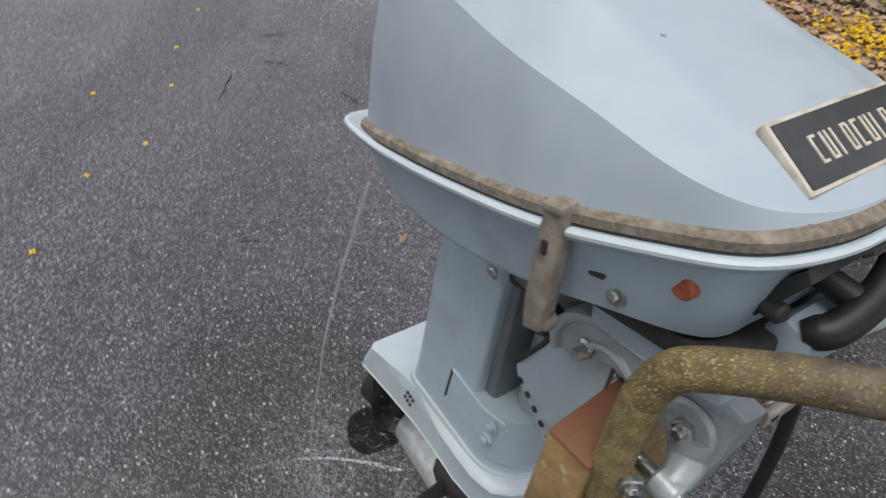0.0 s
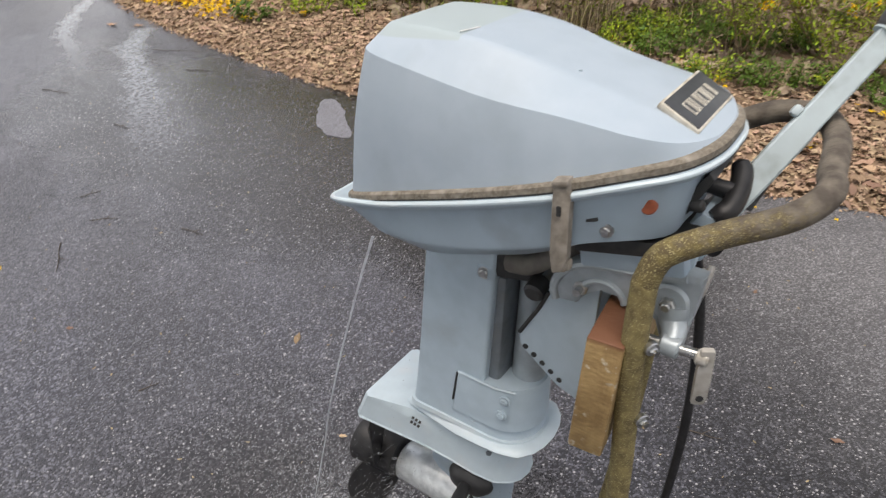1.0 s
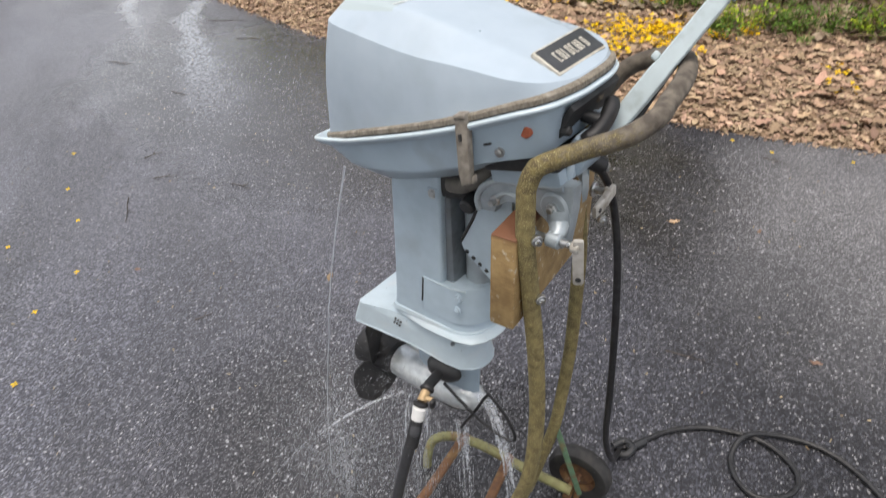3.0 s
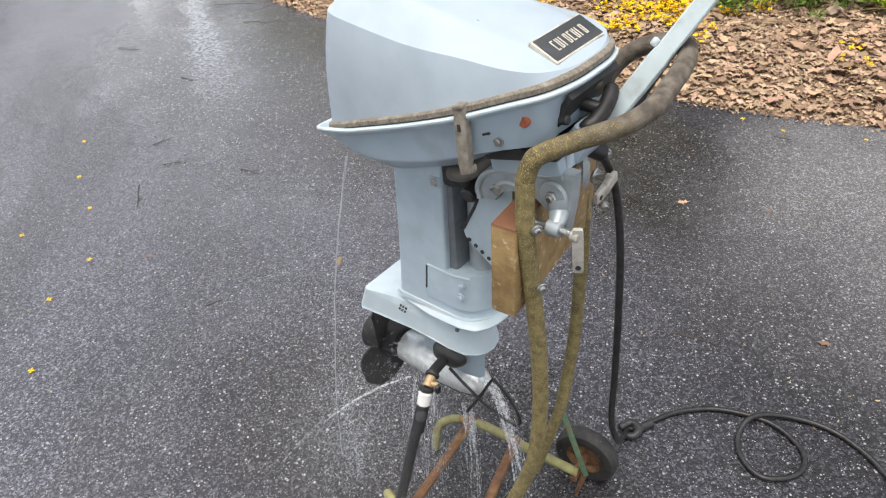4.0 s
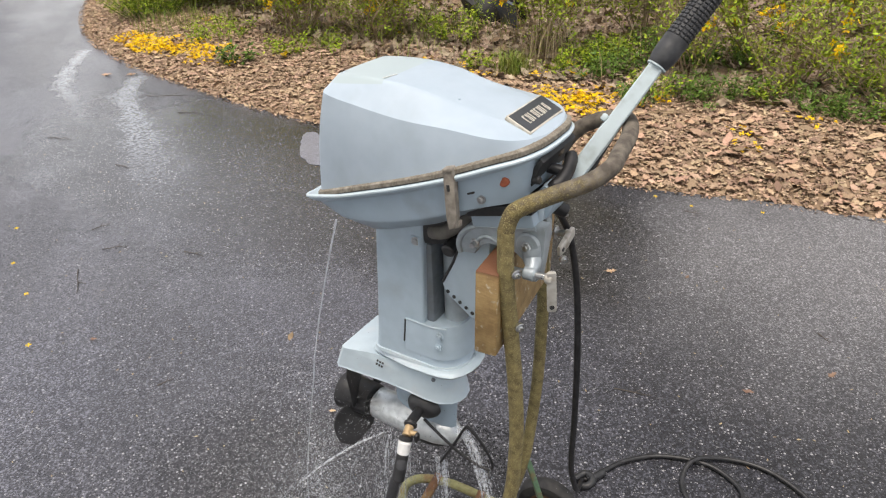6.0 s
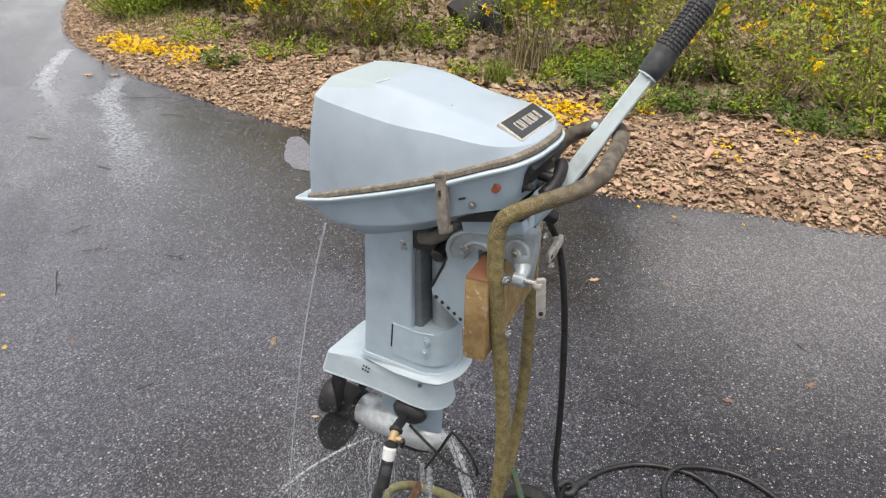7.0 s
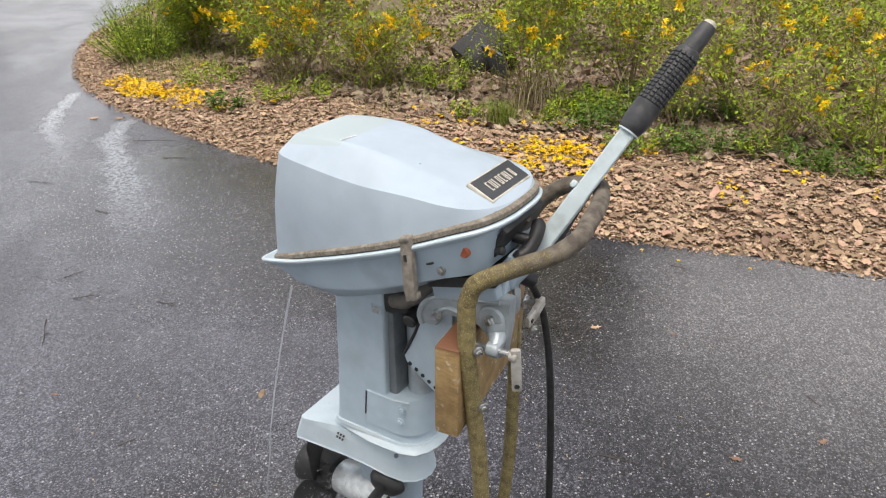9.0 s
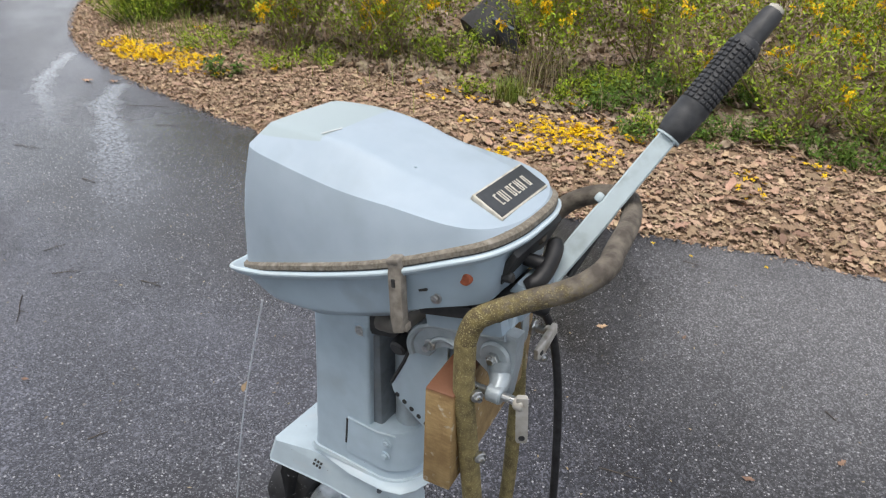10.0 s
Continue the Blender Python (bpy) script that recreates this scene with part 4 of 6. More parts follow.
lathe(bm, [(0, -0.121), (0.0385, -0.121), (0.039, -0.10), (0.036, -0.05), (0.028, -0.018), (0.016, 0.0), (0, 0.006)], pose(0, 0, 0.455, 0, 90, 0), 28)
part("gearcase_nose", bm, BARE, motor, "bare silvery nose of the gearcase", 50)
bm = bmesh.new()
prism(bm, [(-0.165, 0.445), (-0.020, 0.445), (-0.040, 0.408), (-0.075, 0.394), (-0.135, 0.392), (-0.152, 0.402)], 0.016, Matrix.Translation((0, 0, 0)), 0.004)
part("skeg", bm, GUTS, motor, "short dark skeg fin under the gearcase")

# propeller
bm = bmesh.new()
lathe(bm, [(0, 0.0), (0.030, 0.0), (0.0395, 0.004), (0.041, 0.045), (0.0425, 0.070), (0.046, 0.088), (0.044, 0.091), (0.033, 0.088), (0.029, 0.07), (0, 0.07)], pose(-0.224, 0, 0.455, 0, -90, 0), 26)
prop = part("propeller", bm, BLACK, motor, "black three-bladed propeller at rest", 45)
for k in range(3):
    bm = bmesh.new()
    outer = []
    for i in range(9):
        s = i / 8
        r = 0.030 + 0.088 * s
        half = 0.046 * math.sin(math.pi * min(0.92, 0.30 + 0.62 * s)) + 0.006
        tw = radians(66 - 22 * s)
        row = []
        for j in range(7):
            u = (j / 6 - 0.5) * 2
            across, along = half * u, 0.006 * (1 - u * u)
            row.append(Vector((-0.268 + across * math.cos(tw) * 0.9 + along, -across * math.sin(tw) + 0.010 * s, r)))
        outer.append(row)
    ang = radians(148 + 120 * k)
    rot = Matrix.Translation((0, 0, 0.455)) @ Matrix.Rotation(ang, 4, "X")
    g1 = [[bm.verts.new(rot @ p) for p in row] for row in outer]
    g2 = [[bm.verts.new(rot @ (p + Vector((0.0035 * (1 - 0.6 * i / 8), 0, 0)))) for p in row] for i, row in enumerate(outer)]
    for g, flip in ((g1, False), (g2, True)):
        for i in range(8):
            for j in range(6):
                f = (g[i][j], g[i][j + 1], g[i + 1][j + 1], g[i + 1][j])
                bm.faces.new(f[::-1] if flip else f)
    rim = [(i, 0) for i in range(9)] + [(8, j) for j in range(1, 7)] + [(i, 6) for i in range(7, -1, -1)] + [(0, j) for j in range(5, 0, -1)]
    for (i, j), (p, q) in zip(rim, rim[1:] + rim[:1]):
        bm.faces.new((g1[i][j], g1[p][q], g2[p][q], g2[i][j]))
    part("blade", bm, BLACK, prop)

# steering bracket in front, starter handle, tiller
bm = bmesh.new()
box(bm, (0.112, 0.110, 0.026), pose(0.132, -0.024, 1.047, 0, -13, 0), 0.005)
part("bracket_cover", bm, PAN, motor, "pale box section under the pan")
# dark box filling the space over the bracket, in place of its shade
bm = bmesh.new()
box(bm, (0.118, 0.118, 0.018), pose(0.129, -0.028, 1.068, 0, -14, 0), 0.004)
part("pan_gap", bm, GUTS, motor, "dark box standing in for the shade between pan and bracket")
bm = bmesh.new()
prism(bm, [(0.160, 1.070), (0.182, 1.104), (0.202, 1.100), (0.206, 1.082), (0.192, 1.050), (0.178, 1.040)], 0.066, Matrix.Translation((0, -0.006, 0)), 0.005)
part("tiller_bracket", bm, PAN, motor, "blue-grey steering bracket")
bm = bmesh.new()
box(bm, (0.008, 0.012, 0.060), pose(0.186, -0.055, 1.050, 0, 6, 0), 0.003)
part("bracket_lug", bm, PAINT_DULL, motor)

bm = bmesh.new()
tube(bm, [(0.150, -0.014, 1.126), (0.176, -0.006, 1.121), (0.201, 0.002, 1.115)], lambda t: 0.0078 + 0.0018 * t, 14)
starter = part("starter_handle", bm, BLACK, motor, "black T-shaped pull-starter handle")
bm = bmesh.new()
tube(bm, smooth_path([(0.191, 0.037, 1.131), (0.199, 0.029, 1.127), (0.204, 0.002, 1.116), (0.202, -0.023, 1.106), (0.191, -0.034, 1.100)], 7), lambda t: 0.0110 * min(1.0, 0.62 + 3.2 * min(t, 1 - t)), 16)
part("starter_grip", bm, BLACK, starter)
bm = bmesh.new()
cyl(bm, (0.164, 0.020, 1.142), (0.186, 0.022, 1.146), 0.014, segs=18, bevel=0.004)
part("starter_rest", bm, TUBE_BARE, motor, "brown worn rubber stop")

# tiller: in world places, then into the motor's own frame
to_motor = motor.matrix_world.inverted()
T0, T1 = Vector((0.188, 0.070, 1.095)), Vector((0.337, 0.267, 1.403))
t_dir = (T1 - T0).normalized()
over = Vector((0.22, -0.88, 0.36))
over = (over - t_dir * over.dot(t_dir)).normalized()
side = t_dir.cross(over).normalized()


def tiller_m(d):
    rot = Matrix((side, over, t_dir)).transposed().to_4x4()
    return to_motor @ Matrix.Translation(T0 + t_dir * d) @ rot


def bar(bm, rows, m, bevel=0.0):
    loops = []
    for d, w, h in rows:
        c = min(w, h) * 0.18
        loops.append([m @ Vector((x, y, d)) for x, y in ((-w + c, -h), (w - c, -h), (w, -h + c), (w, h - c), (w - c, h), (-w + c, h), (-w, h - c), (-w, -h + c))])
    return loft(bm, loops, True, True)


LEN = (T1 - T0).length
bm = bmesh.new()
bar(bm, [(-0.03, 0.0130, 0.013), (0.03, 0.0138, 0.0125), (0.080, 0.0138, 0.0120), (0.098, 0.0122, 0.0105), (0.212, 0.0118, 0.0105)], tiller_m(0))
arm = part("tiller_arm", bm, ARM, motor, "silvery-blue worn tiller arm", 30)
bm = bmesh.new()
box(bm, (0.010, 0.012, 0.012), tiller_m(0.095) @ Matrix.Translation((-0.017, 0.006, 0)), 0.003)
part("tiller_clip", bm, ARM, arm)
bm = bmesh.new()
tube(bm, smooth_path([tiller_m(-0.01) @ Vector((0.018, -0.018, 0)), tiller_m(0.06) @ Vector((0.010, -0.024, 0)), tiller_m(0.14) @ Vector((0.004, -0.020, 0)), tiller_m(0.17) @ Vector((0.0, -0.012, 0))], 6), 0.005, 8)
part("throttle_cable", bm, RUBBER, motor, "black throttle cable under the arm")
bm = bmesh.new()
g0 = 0.207
prof = [(0, g0 - 0.002), (0.0155, g0 - 0.002), (0.0172, g0), (0.0200, g0 + 0.012), (0.0208, g0 + 0.030), (0.0200, g0 + 0.034), (0.0208, g0 + 0.038), (0.0208, g0 + 0.046), (0.0182, g0 + 0.048), (0.0182, g0 + 0.136), (0.0172, g0 + 0.140), (0.0142, g0 + 0.142), (0.0132, LEN - 0.010), (0.0118, LEN - 0.004), (0, LEN - 0.004)]
lathe(bm, prof, tiller_m(0), 26)
grip = part("tiller_grip", bm, GRIP, motor, "black ribbed rubber twist grip")
for k in range(13):
    bm = bmesh.new()
    for j in range(14):
        a = 2 * math.pi * j / 14
        m = tiller_m(g0 + 0.0505 + 0.0066 * k) @ Matrix.Rotation(a, 4, "Z") @ Matrix.Translation((0.0188, 0, 0))
        box(bm, (0.0030, 0.0068, 0.0052), m, 0.0008, 1)
    part("grip_rib", bm, GRIP, grip)
bm = bmesh.new()
lathe(bm, [(0, LEN - 0.005), (0.0098, LEN - 0.005), (0.0098, LEN + 0.001), (0.006, LEN + 0.003), (0, LEN + 0.003)], tiller_m(0), 18)
part("grip_end", bm, BADGE_EDGE, grip, "pale worn grip end")
bm = bmesh.new()
lathe(bm, [(0.0, g0 - 0.005), (0.0168, g0 - 0.005), (0.0168, g0 - 0.0025), (0, g0 - 0.0025)], tiller_m(0), 18)
part("grip_washer", bm, ARM, grip)

# clamp brackets on both sides of the board
def clamp(sy):
    bm = bmesh.new()
    y = -0.063 if sy < 0 else 0.058
    ysc, zsc = (-0.098, 0.981) if sy < 0 else (0.090, 0.958)
    xl = 0.229 if sy < 0 else 0.184
    pts = [(0.046, 0.985), (0.052, 1.006), (0.066, 1.022), (0.085, 1.032), (0.110, 1.037), (0.150, 1.043), (0.190, 1.053), (0.206, 1.053), (0.205, 1.043), (0.204, 1.010), (0.201, 0.985), (0.199, 0.958), (0.192, 0.950), (0.182, 0.951), (0.177, 0.966), (0.172, 0.990), (0.150, 1.000), (0.138, 1.004), (0.104, 1.004), (0.092, 0.996), (0.086, 0.984), (0.080, 0.972), (0.050, 0.968)]
    if sy > 0:
        pts = [(min(px, 0.158), pz) for px, pz in pts if px < 0.188]
    prism(bm, pts, 0.022, Matrix.Translation((0, y, 0)), 0.004)
    c = part("clamp_bracket", bm, CAST, motor, "grey cast clamp bracket hooked over the board", 40)
    ys = y + 0.011 * sy
    bm = bmesh.new()
    lip = [(0.190, 1.0475), (0.160, 1.0415), (0.130, 1.0350), (0.106, 1.0310), (0.086, 1.0265), (0.068, 1.0165), (0.056, 1.002), (0.051, 0.985), (0.055, 0.970)]
    tube(bm, smooth_path([(x, ys, z) for x, z in lip], 4), 0.0052, 8)
    tube(bm, [(0.108 + 0.026 * math.cos(radians(a)), ys, 0.986 + 0.026 * math.sin(radians(a))) for a in range(15, 185, 12)], 0.004, 8)
    part("bracket_rib", bm, CAST, c)
    bm = bmesh.new()
    px = 0.178 if sy < 0 else 0.136
    cyl(bm, (px, ys - 0.002 * sy, 1.016), (px, ys + 0.005 * sy, 1.016), 0.021, segs=24, bevel=0.003)
    part("pivot_washer", bm, CAST, c)
    bm = bmesh.new()
    cyl(bm, (px, ys + 0.004 * sy, 1.016), (px, ys + 0.011 * sy, 1.016), 0.0085, segs=6, bevel=0.001)
    cyl(bm, (px, ys + 0.010 * sy, 1.016), (px, ys + 0.016 * sy, 1.016), 0.005, segs=12, bevel=0.001)
    part("pivot_nut", bm, STEEL, c)
    bm = bmesh.new()
    cyl(bm, (0.083, ys, 0.995), (0.083, ys + 0.004 * sy, 0.995), 0.0085, segs=16, bevel=0.002)
    cyl(bm, (0.083, ys + 0.003 * sy, 0.995), (0.083, ys + 0.014 * sy, 0.995), 0.005, segs=6)
    part("bracket_bolt", bm, STEEL, c)
    if sy < 0:
        bm = bmesh.new()
        tube(bm, smooth_path([(0.183, ys + 0.004, 1.012), (0.186, ys, 0.996), (0.191, ysc - 0.014 * sy, 0.988), (0.193, ysc, 0.981)], 5), lambda t: 0.0175 - 0.0070 * t, 14)
        cyl(bm, (0.183, ysc, zsc), (0.203, ysc, zsc), 0.0115, segs=16, bevel=0.002)
        part("bracket_hook", bm, CAST, c)
    # clamp screw with its lever and pad
    bm = bmesh.new()
    cyl(bm, (0.158, ysc, zsc - 0.002), (xl, ysc, zsc + 0.002), 0.0056, segs=14)
    for k in range(9):
        cyl(bm, (0.163 + 0.0026 * k, ysc, zsc - 0.0018), (0.1642 + 0.0026 * k, ysc, zsc - 0.0018), 0.0062, segs=12)
    scr = part("clamp_screw", bm, STEEL, c, "threaded clamp screw")
    bm = bmesh.new()
    cyl(bm, (0.154, ysc, zsc - 0.002), (0.159, ysc, zsc - 0.002), 0.0125, segs=18, bevel=0.001)
    part("clamp_pad", bm, STEEL, scr)
    bm = bmesh.new()
    if sy < 0:
        m = pose(xl, ysc, zsc, 4, -2, 0) @ pose(0, 0, 0, 0, 0, -62) @ Matrix.Diagonal((1, 0.78, 1.28, 1))
    else:
        m = pose(xl, ysc, zsc, 100, 0, 0) @ pose(0, 0, 0, 180, 0, 0) @ Matrix.Scale(1.12, 4)
    cyl(bm, (xl - 0.010, ysc, zsc), (xl + 0.003, ysc, zsc), 0.0085, segs=14, bevel=0.002)
    prism(bm, [(-0.003, 0.010), (0.004, 0.010), (0.005, -0.016), (0.005, -0.040), (0.0035, -0.047), (-0.002, -0.047), (-0.003, -0.016)], 0.019, m, 0.003)
    part("clamp_lever", bm, LEVER, scr, "pale worn paddle lever")
    bm = bmesh.new()
    a = m @ Vector((0.0045, 0, -0.039))
    d = (m.to_3x3() @ Vector((1, 0, 0))).normalized()
    cyl(bm, a, a + d * 0.0014, 0.0040, segs=12)
    part("lever_hole", bm, GUTS, scr)
    return c


clamp(-1)
clamp(1)

# tilt plates with a row of pin holes
for sy in (-1, 1):
    bm = bmesh.new()
    m = Matrix.Translation((0, 0.054 * sy, 0))
    prism(bm, [(0.050, 0.990), (0.032, 0.935), (0.006, 0.882), (0.009, 0.872), (0.020, 0.860), (0.064, 0.828), (0.100, 0.815), (0.100, 0.990)], 0.008, m, 0.0015)
    pl = part("tilt_plate", bm, PAINT_DULL, motor, "grey tilt plate with a row of pin holes")
    bm = bmesh.new()
    tube(bm, [(0.040, 0.0585 * sy, 0.962), (0.030, 0.0585 * sy, 0.935), (0.007, 0.0585 * sy, 0.888)], 0.0026, 8)
    part("tilt_rod", bm, GUTS, pl, "thin dark rod along the plate's edge")
    for k in range(5):
        t = k / 4
        bm = bmesh.new()
        x, z = 0.017 + 0.050 * t, 0.869 - 0.031 * t
        cyl(bm, (x, 0.0576 * sy, z), (x, 0.0590 * sy, z), 0.0037, segs=12)
        part("pin_hole", bm, GUTS, pl)

# ---- flushing muffs, hoses ----
muffs = thing("flushing_muffs", "black rubber flushing muffs on a wire frame gripping the gearcase", "flushing muffs")
MW = motor.matrix_world
for sy in (-1, 1):
    bm = bmesh.new()
    c = MW @ Vector((-0.062, 0.034 * sy, 0.548))
    d = (MW.to_3x3() @ Vector((0.05, sy, -0.12))).normalized()
    m = Matrix.Translation(c) @ d.to_track_quat("Z", "Y").to_matrix().to_4x4() @ Matrix.Diagonal((1.15, 0.85, 1, 1))
    lathe(bm, [(0, 0.0), (0.031, 0.0), (0.034, 0.004), (0.033, 0.010), (0.026, 0.020), (0.014, 0.025), (0, 0.025)], m, 26)
    part("rubber_cup", bm, RUBBER, muffs, "black rubber cup")
WIRE = [(-0.055, -0.052, 0.522), (-0.015, -0.047, 0.486), (0.030, -0.041, 0.452), (0.080, -0.034, 0.432), (0.097, -0.030, 0.444), (0.078, -0.030, 0.487), (0.046, -0.034, 0.527), (0.034, -0.034, 0.524), (0.010, -0.040, 0.472), (-0.022, -0.046, 0.408)]
bm = bmesh.new()
tube(bm, [MW @ p for p in smooth_path(WIRE, 6)], 0.0032, 8)
part("wire_frame", bm, BLACK, muffs, "black bent wire frame")
A = MW @ Vector((-0.062, -0.052, 0.547))
B = MW @ Vector((-0.052, -0.100, 0.558))
C = MW @ Vector((-0.045, -0.132, 0.547))
D = MW @ Vector((-0.043, -0.141, 0.536))
E_ = MW @ Vector((-0.043, -0.150, 0.514))
bm = bmesh.new()
tube(bm, smooth_path([A, B, B.lerp(C, 0.3)], 5), 0.0105, 14)
part("elbow", bm, BLACK, muffs)
bm = bmesh.new()
cyl(bm, B.lerp(C, 0.1), B.lerp(C, 0.35), 0.014, segs=16, bevel=0.002)
part("coupling_nut", bm, BLACK, muffs)
bm = bmesh.new()
cyl(bm, B.lerp(C, 0.35), C, 0.009, segs=14, bevel=0.001)
cyl(bm, C.lerp(B, 0.25), C.lerp(B, 0.25) + Vector((0.02, 0.004, 0.002)), 0.0055, segs=10)
part("brass_valve", bm, BRASS, muffs, "brass valve body")
bm = bmesh.new()
box(bm, (0.008, 0.012, 0.026), Matrix.Translation(C.lerp(B, 0.1) + Vector((0.022, 0.004, 0))) @ pose(0, 0, 0, 12, 10, 0), 0.003)
part("valve_lever", bm, BLACK, muffs)
bm = bmesh.new()
cyl(bm, C, C.lerp(D, 0.6), 0.0145, segs=16, bevel=0.002)
part("swivel_nut", bm, BLACK, muffs)
bm = bmesh.new()
cyl(bm, C.lerp(D, 0.6), E_, 0.0135, 0.0125, segs=18, bevel=0.003)
part("connector", bm, WHITE, muffs, "white plastic hose connector")

garden_hose = thing("garden_hose", "dark grey garden hose joined to the flushing muffs", "hose")
hd = (E_ - C).normalized()
bm = bmesh.new()
cyl(bm, E_ - hd * 0.002, E_ + hd * 0.055, 0.0125, segs=18, bevel=0.002)
part("hose_ferrule", bm, BLACK, garden_hose)
bm = bmesh.new()
hp = smooth_path([E_, E_ + hd * 0.03, (-0.063, -0.144, 0.420), (-0.088, -0.148, 0.314), (-0.116, -0.147, 0.203), (-0.149, -0.152, 0.091), (-0.185, -0.175, 0.022), (-0.235, -0.235, 0.0114), (-0.300, -0.45, 0.0114), (-0.26, -0.9, 0.0114), (-0.05, -1.6, 0.0114), (0.5, -2.6, 0.0114)], 8)
tube(bm, hp, 0.0112, 14)
part("hose", bm, HOSE_GREY, garden_hose)

fuel = thing("fuel_hose", "black fuel hose hanging from the motor, looped on the road", "hose")
bm = bmesh.new()
hp = smooth_path([(0.165, 0.040, 1.050), (0.150, 0.085, 1.035), (0.141, 0.124, 0.990), (0.157, 0.156, 0.920), (0.179, 0.158, 0.809), (0.194, 0.158, 0.647), (0.194, 0.184, 0.457), (0.185, 0.227, 0.267), (0.179, 0.306, 0.106), (0.164, 0.385, 0.030), (0.158, 0.425, 0.0085), (0.173, 0.443, 0.0085)], 8)
tube(bm, hp, 0.0070, 12)
part("hose", bm, HOSE, fuel)
bm = bmesh.new()
loop = [(0.173, 0.443, 0.0085), (0.200, 0.495, 0.0085), (0.239, 0.559, 0.0085), (0.309, 0.623, 0.0085), (0.392, 0.657, 0.0090), (0.464, 0.665, 0.0085), (0.535, 0.632, 0.0085), (0.559, 0.584, 0.0085), (0.543, 0.531, 0.0085), (0.488, 0.489, 0.0085), (0.432, 0.512, 0.0085), (0.397, 0.574, 0.0105), (0.407, 0.644, 0.0251), (0.465, 0.703, 0.0130), (0.557, 0.734, 0.0085), (0.643, 0.720, 0.0086), (0.739, 0.658, 0.0086), (0.910, 0.476, 0.0086), (1.172, 0.203, 0.0086)]
tube(bm, smooth_path(loop, 7), 0.0070, 12)
part("hose_loop", bm, HOSE, fuel)
bm = bmesh.new()
tube(bm, smooth_path([(0.139, 0.417, 0.0120), (0.157, 0.446, 0.0160), (0.184, 0.438, 0.0200), (0.181, 0.412, 0.0140), (0.159, 0.403, 0.0100)], 6), 0.010, 10)
cyl(bm, (0.171, 0.431, 0.0100), (0.200, 0.484, 0.0100), 0.0115, segs=12, bevel=0.002)
part("hose_coupling", bm, RUBBER, fuel)
bm = bmesh.new()
cyl(bm, (0.163, 0.038, 1.0439), (0.181, 0.056, 1.0292), 0.013, segs=14, bevel=0.003)
part("fuel_connector", bm, BLACK, fuel)

# ---- the stand ----
stand = thing("motor_stand", "wheeled motor stand of mossy bent tube with a wooden board", "motor stand", at=pose(-0.006, 0.006, 0, 0, 0, 6))
NEAR = [(0.044, -0.145, 0.090), (0.095, -0.129, 0.194), (0.130, -0.113, 0.316), (0.163, -0.105, 0.448), (0.171, -0.101, 0.593), (0.165, -0.105, 0.740), (0.154, -0.116, 0.883), (0.147, -0.126, 0.978), (0.143, -0.123, 1.056)]
bm = bmesh.new()
tube(bm, smooth_path(NEAR, 7), 0.0132, 18)
bmesh.ops.create_uvsphere(bm, u_segments=18, v_segments=12, radius=0.01318, matrix=Matrix.Translation(NEAR[-1]))
part("upright", bm, TUBE, stand, "mossy olive tube upright")
BENT = [(0.143, -0.123, 1.056), (0.148, -0.118, 1.078), (0.159, -0.112, 1.092), (0.199, -0.090, 1.111), (0.247, -0.070, 1.133), (0.271, -0.040, 1.149), (0.271, 0.005, 1.152), (0.271, 0.069, 1.160), (0.260, 0.120, 1.163), (0.244, 0.150, 1.158), (0.205, 0.160, 1.149), (0.165, 0.155, 1.125), (0.140, 0.145, 1.085), (0.130, 0.132, 1.040)]
bm = bmesh.new()
tube(bm, smooth_path(BENT, 7), 0.0132, 18)
part("handle_loop", bm, HANDLE, stand, "brown weathered bent tube handle")
FARU = [(0.130, 0.132, 1.040), (0.128, 0.118, 0.915), (0.134, 0.128, 0.799), (0.134, 0.133, 0.685), (0.134, 0.132, 0.570), (0.130, 0.124, 0.454), (0.124, 0.110, 0.347), (0.106, 0.100, 0.248), (0.078, 0.100, 0.110)]
bm = bmesh.new()
tube(bm, smooth_path(FARU, 7), 0.0125, 18)
part("upright", bm, TUBE, stand, "mossy olive tube upright")
bm = bmesh.new()
box(bm, (0.039, 0.285, 0.158), pose(0.1215, 0.0, 0.908), 0.003)
part("clamp_board", bm, WOOD, stand, "wet weathered wooden board with worn end grain")
for y, z in ((-0.126, 0.988), (-0.116, 0.883), (0.122, 0.978), (0.119, 0.883)):
    bm = bmesh.new()
    x = 0.147 if z > 0.95 else 0.154
    d = Vector((0.75, -0.66, 0))
    a = Vector((x + 0.010, y + 0.004, z)) + d * 0.0100
    cyl(bm, a - d * 0.004, a + d * 0.0025, 0.0080, segs=18, bevel=0.0008)
    cyl(bm, a + d * 0.002, a + d * 0.006, 0.0048, segs=6, bevel=0.001)
    cyl(bm, a + d * 0.005, a + d * 0.009, 0.0034, segs=10)
    part("carriage_bolt", bm, STEEL, stand, "bolt with washer")
# base frame
for base in ([(-0.205, 0.091, 0.013), (-0.203, 0.095, 0.054), (-0.194, 0.112, 0.098), (-0.150, 0.134, 0.116), (-0.071, 0.144, 0.120), (0.037, 0.142, 0.114), (0.165, 0.150, 0.100)],
             [(-0.205, -0.105, 0.013), (-0.203, -0.108, 0.054), (-0.194, -0.124, 0.092), (-0.150, -0.142, 0.100), (-0.071, -0.150, 0.100), (0.037, -0.150, 0.098), (0.165, -0.158, 0.095)]):
    bm = bmesh.new()
    tube(bm, smooth_path(base, 6), 0.0115, 14)
    part("base_tube", bm, PALETUBE, stand, "pale green rusting base tube")
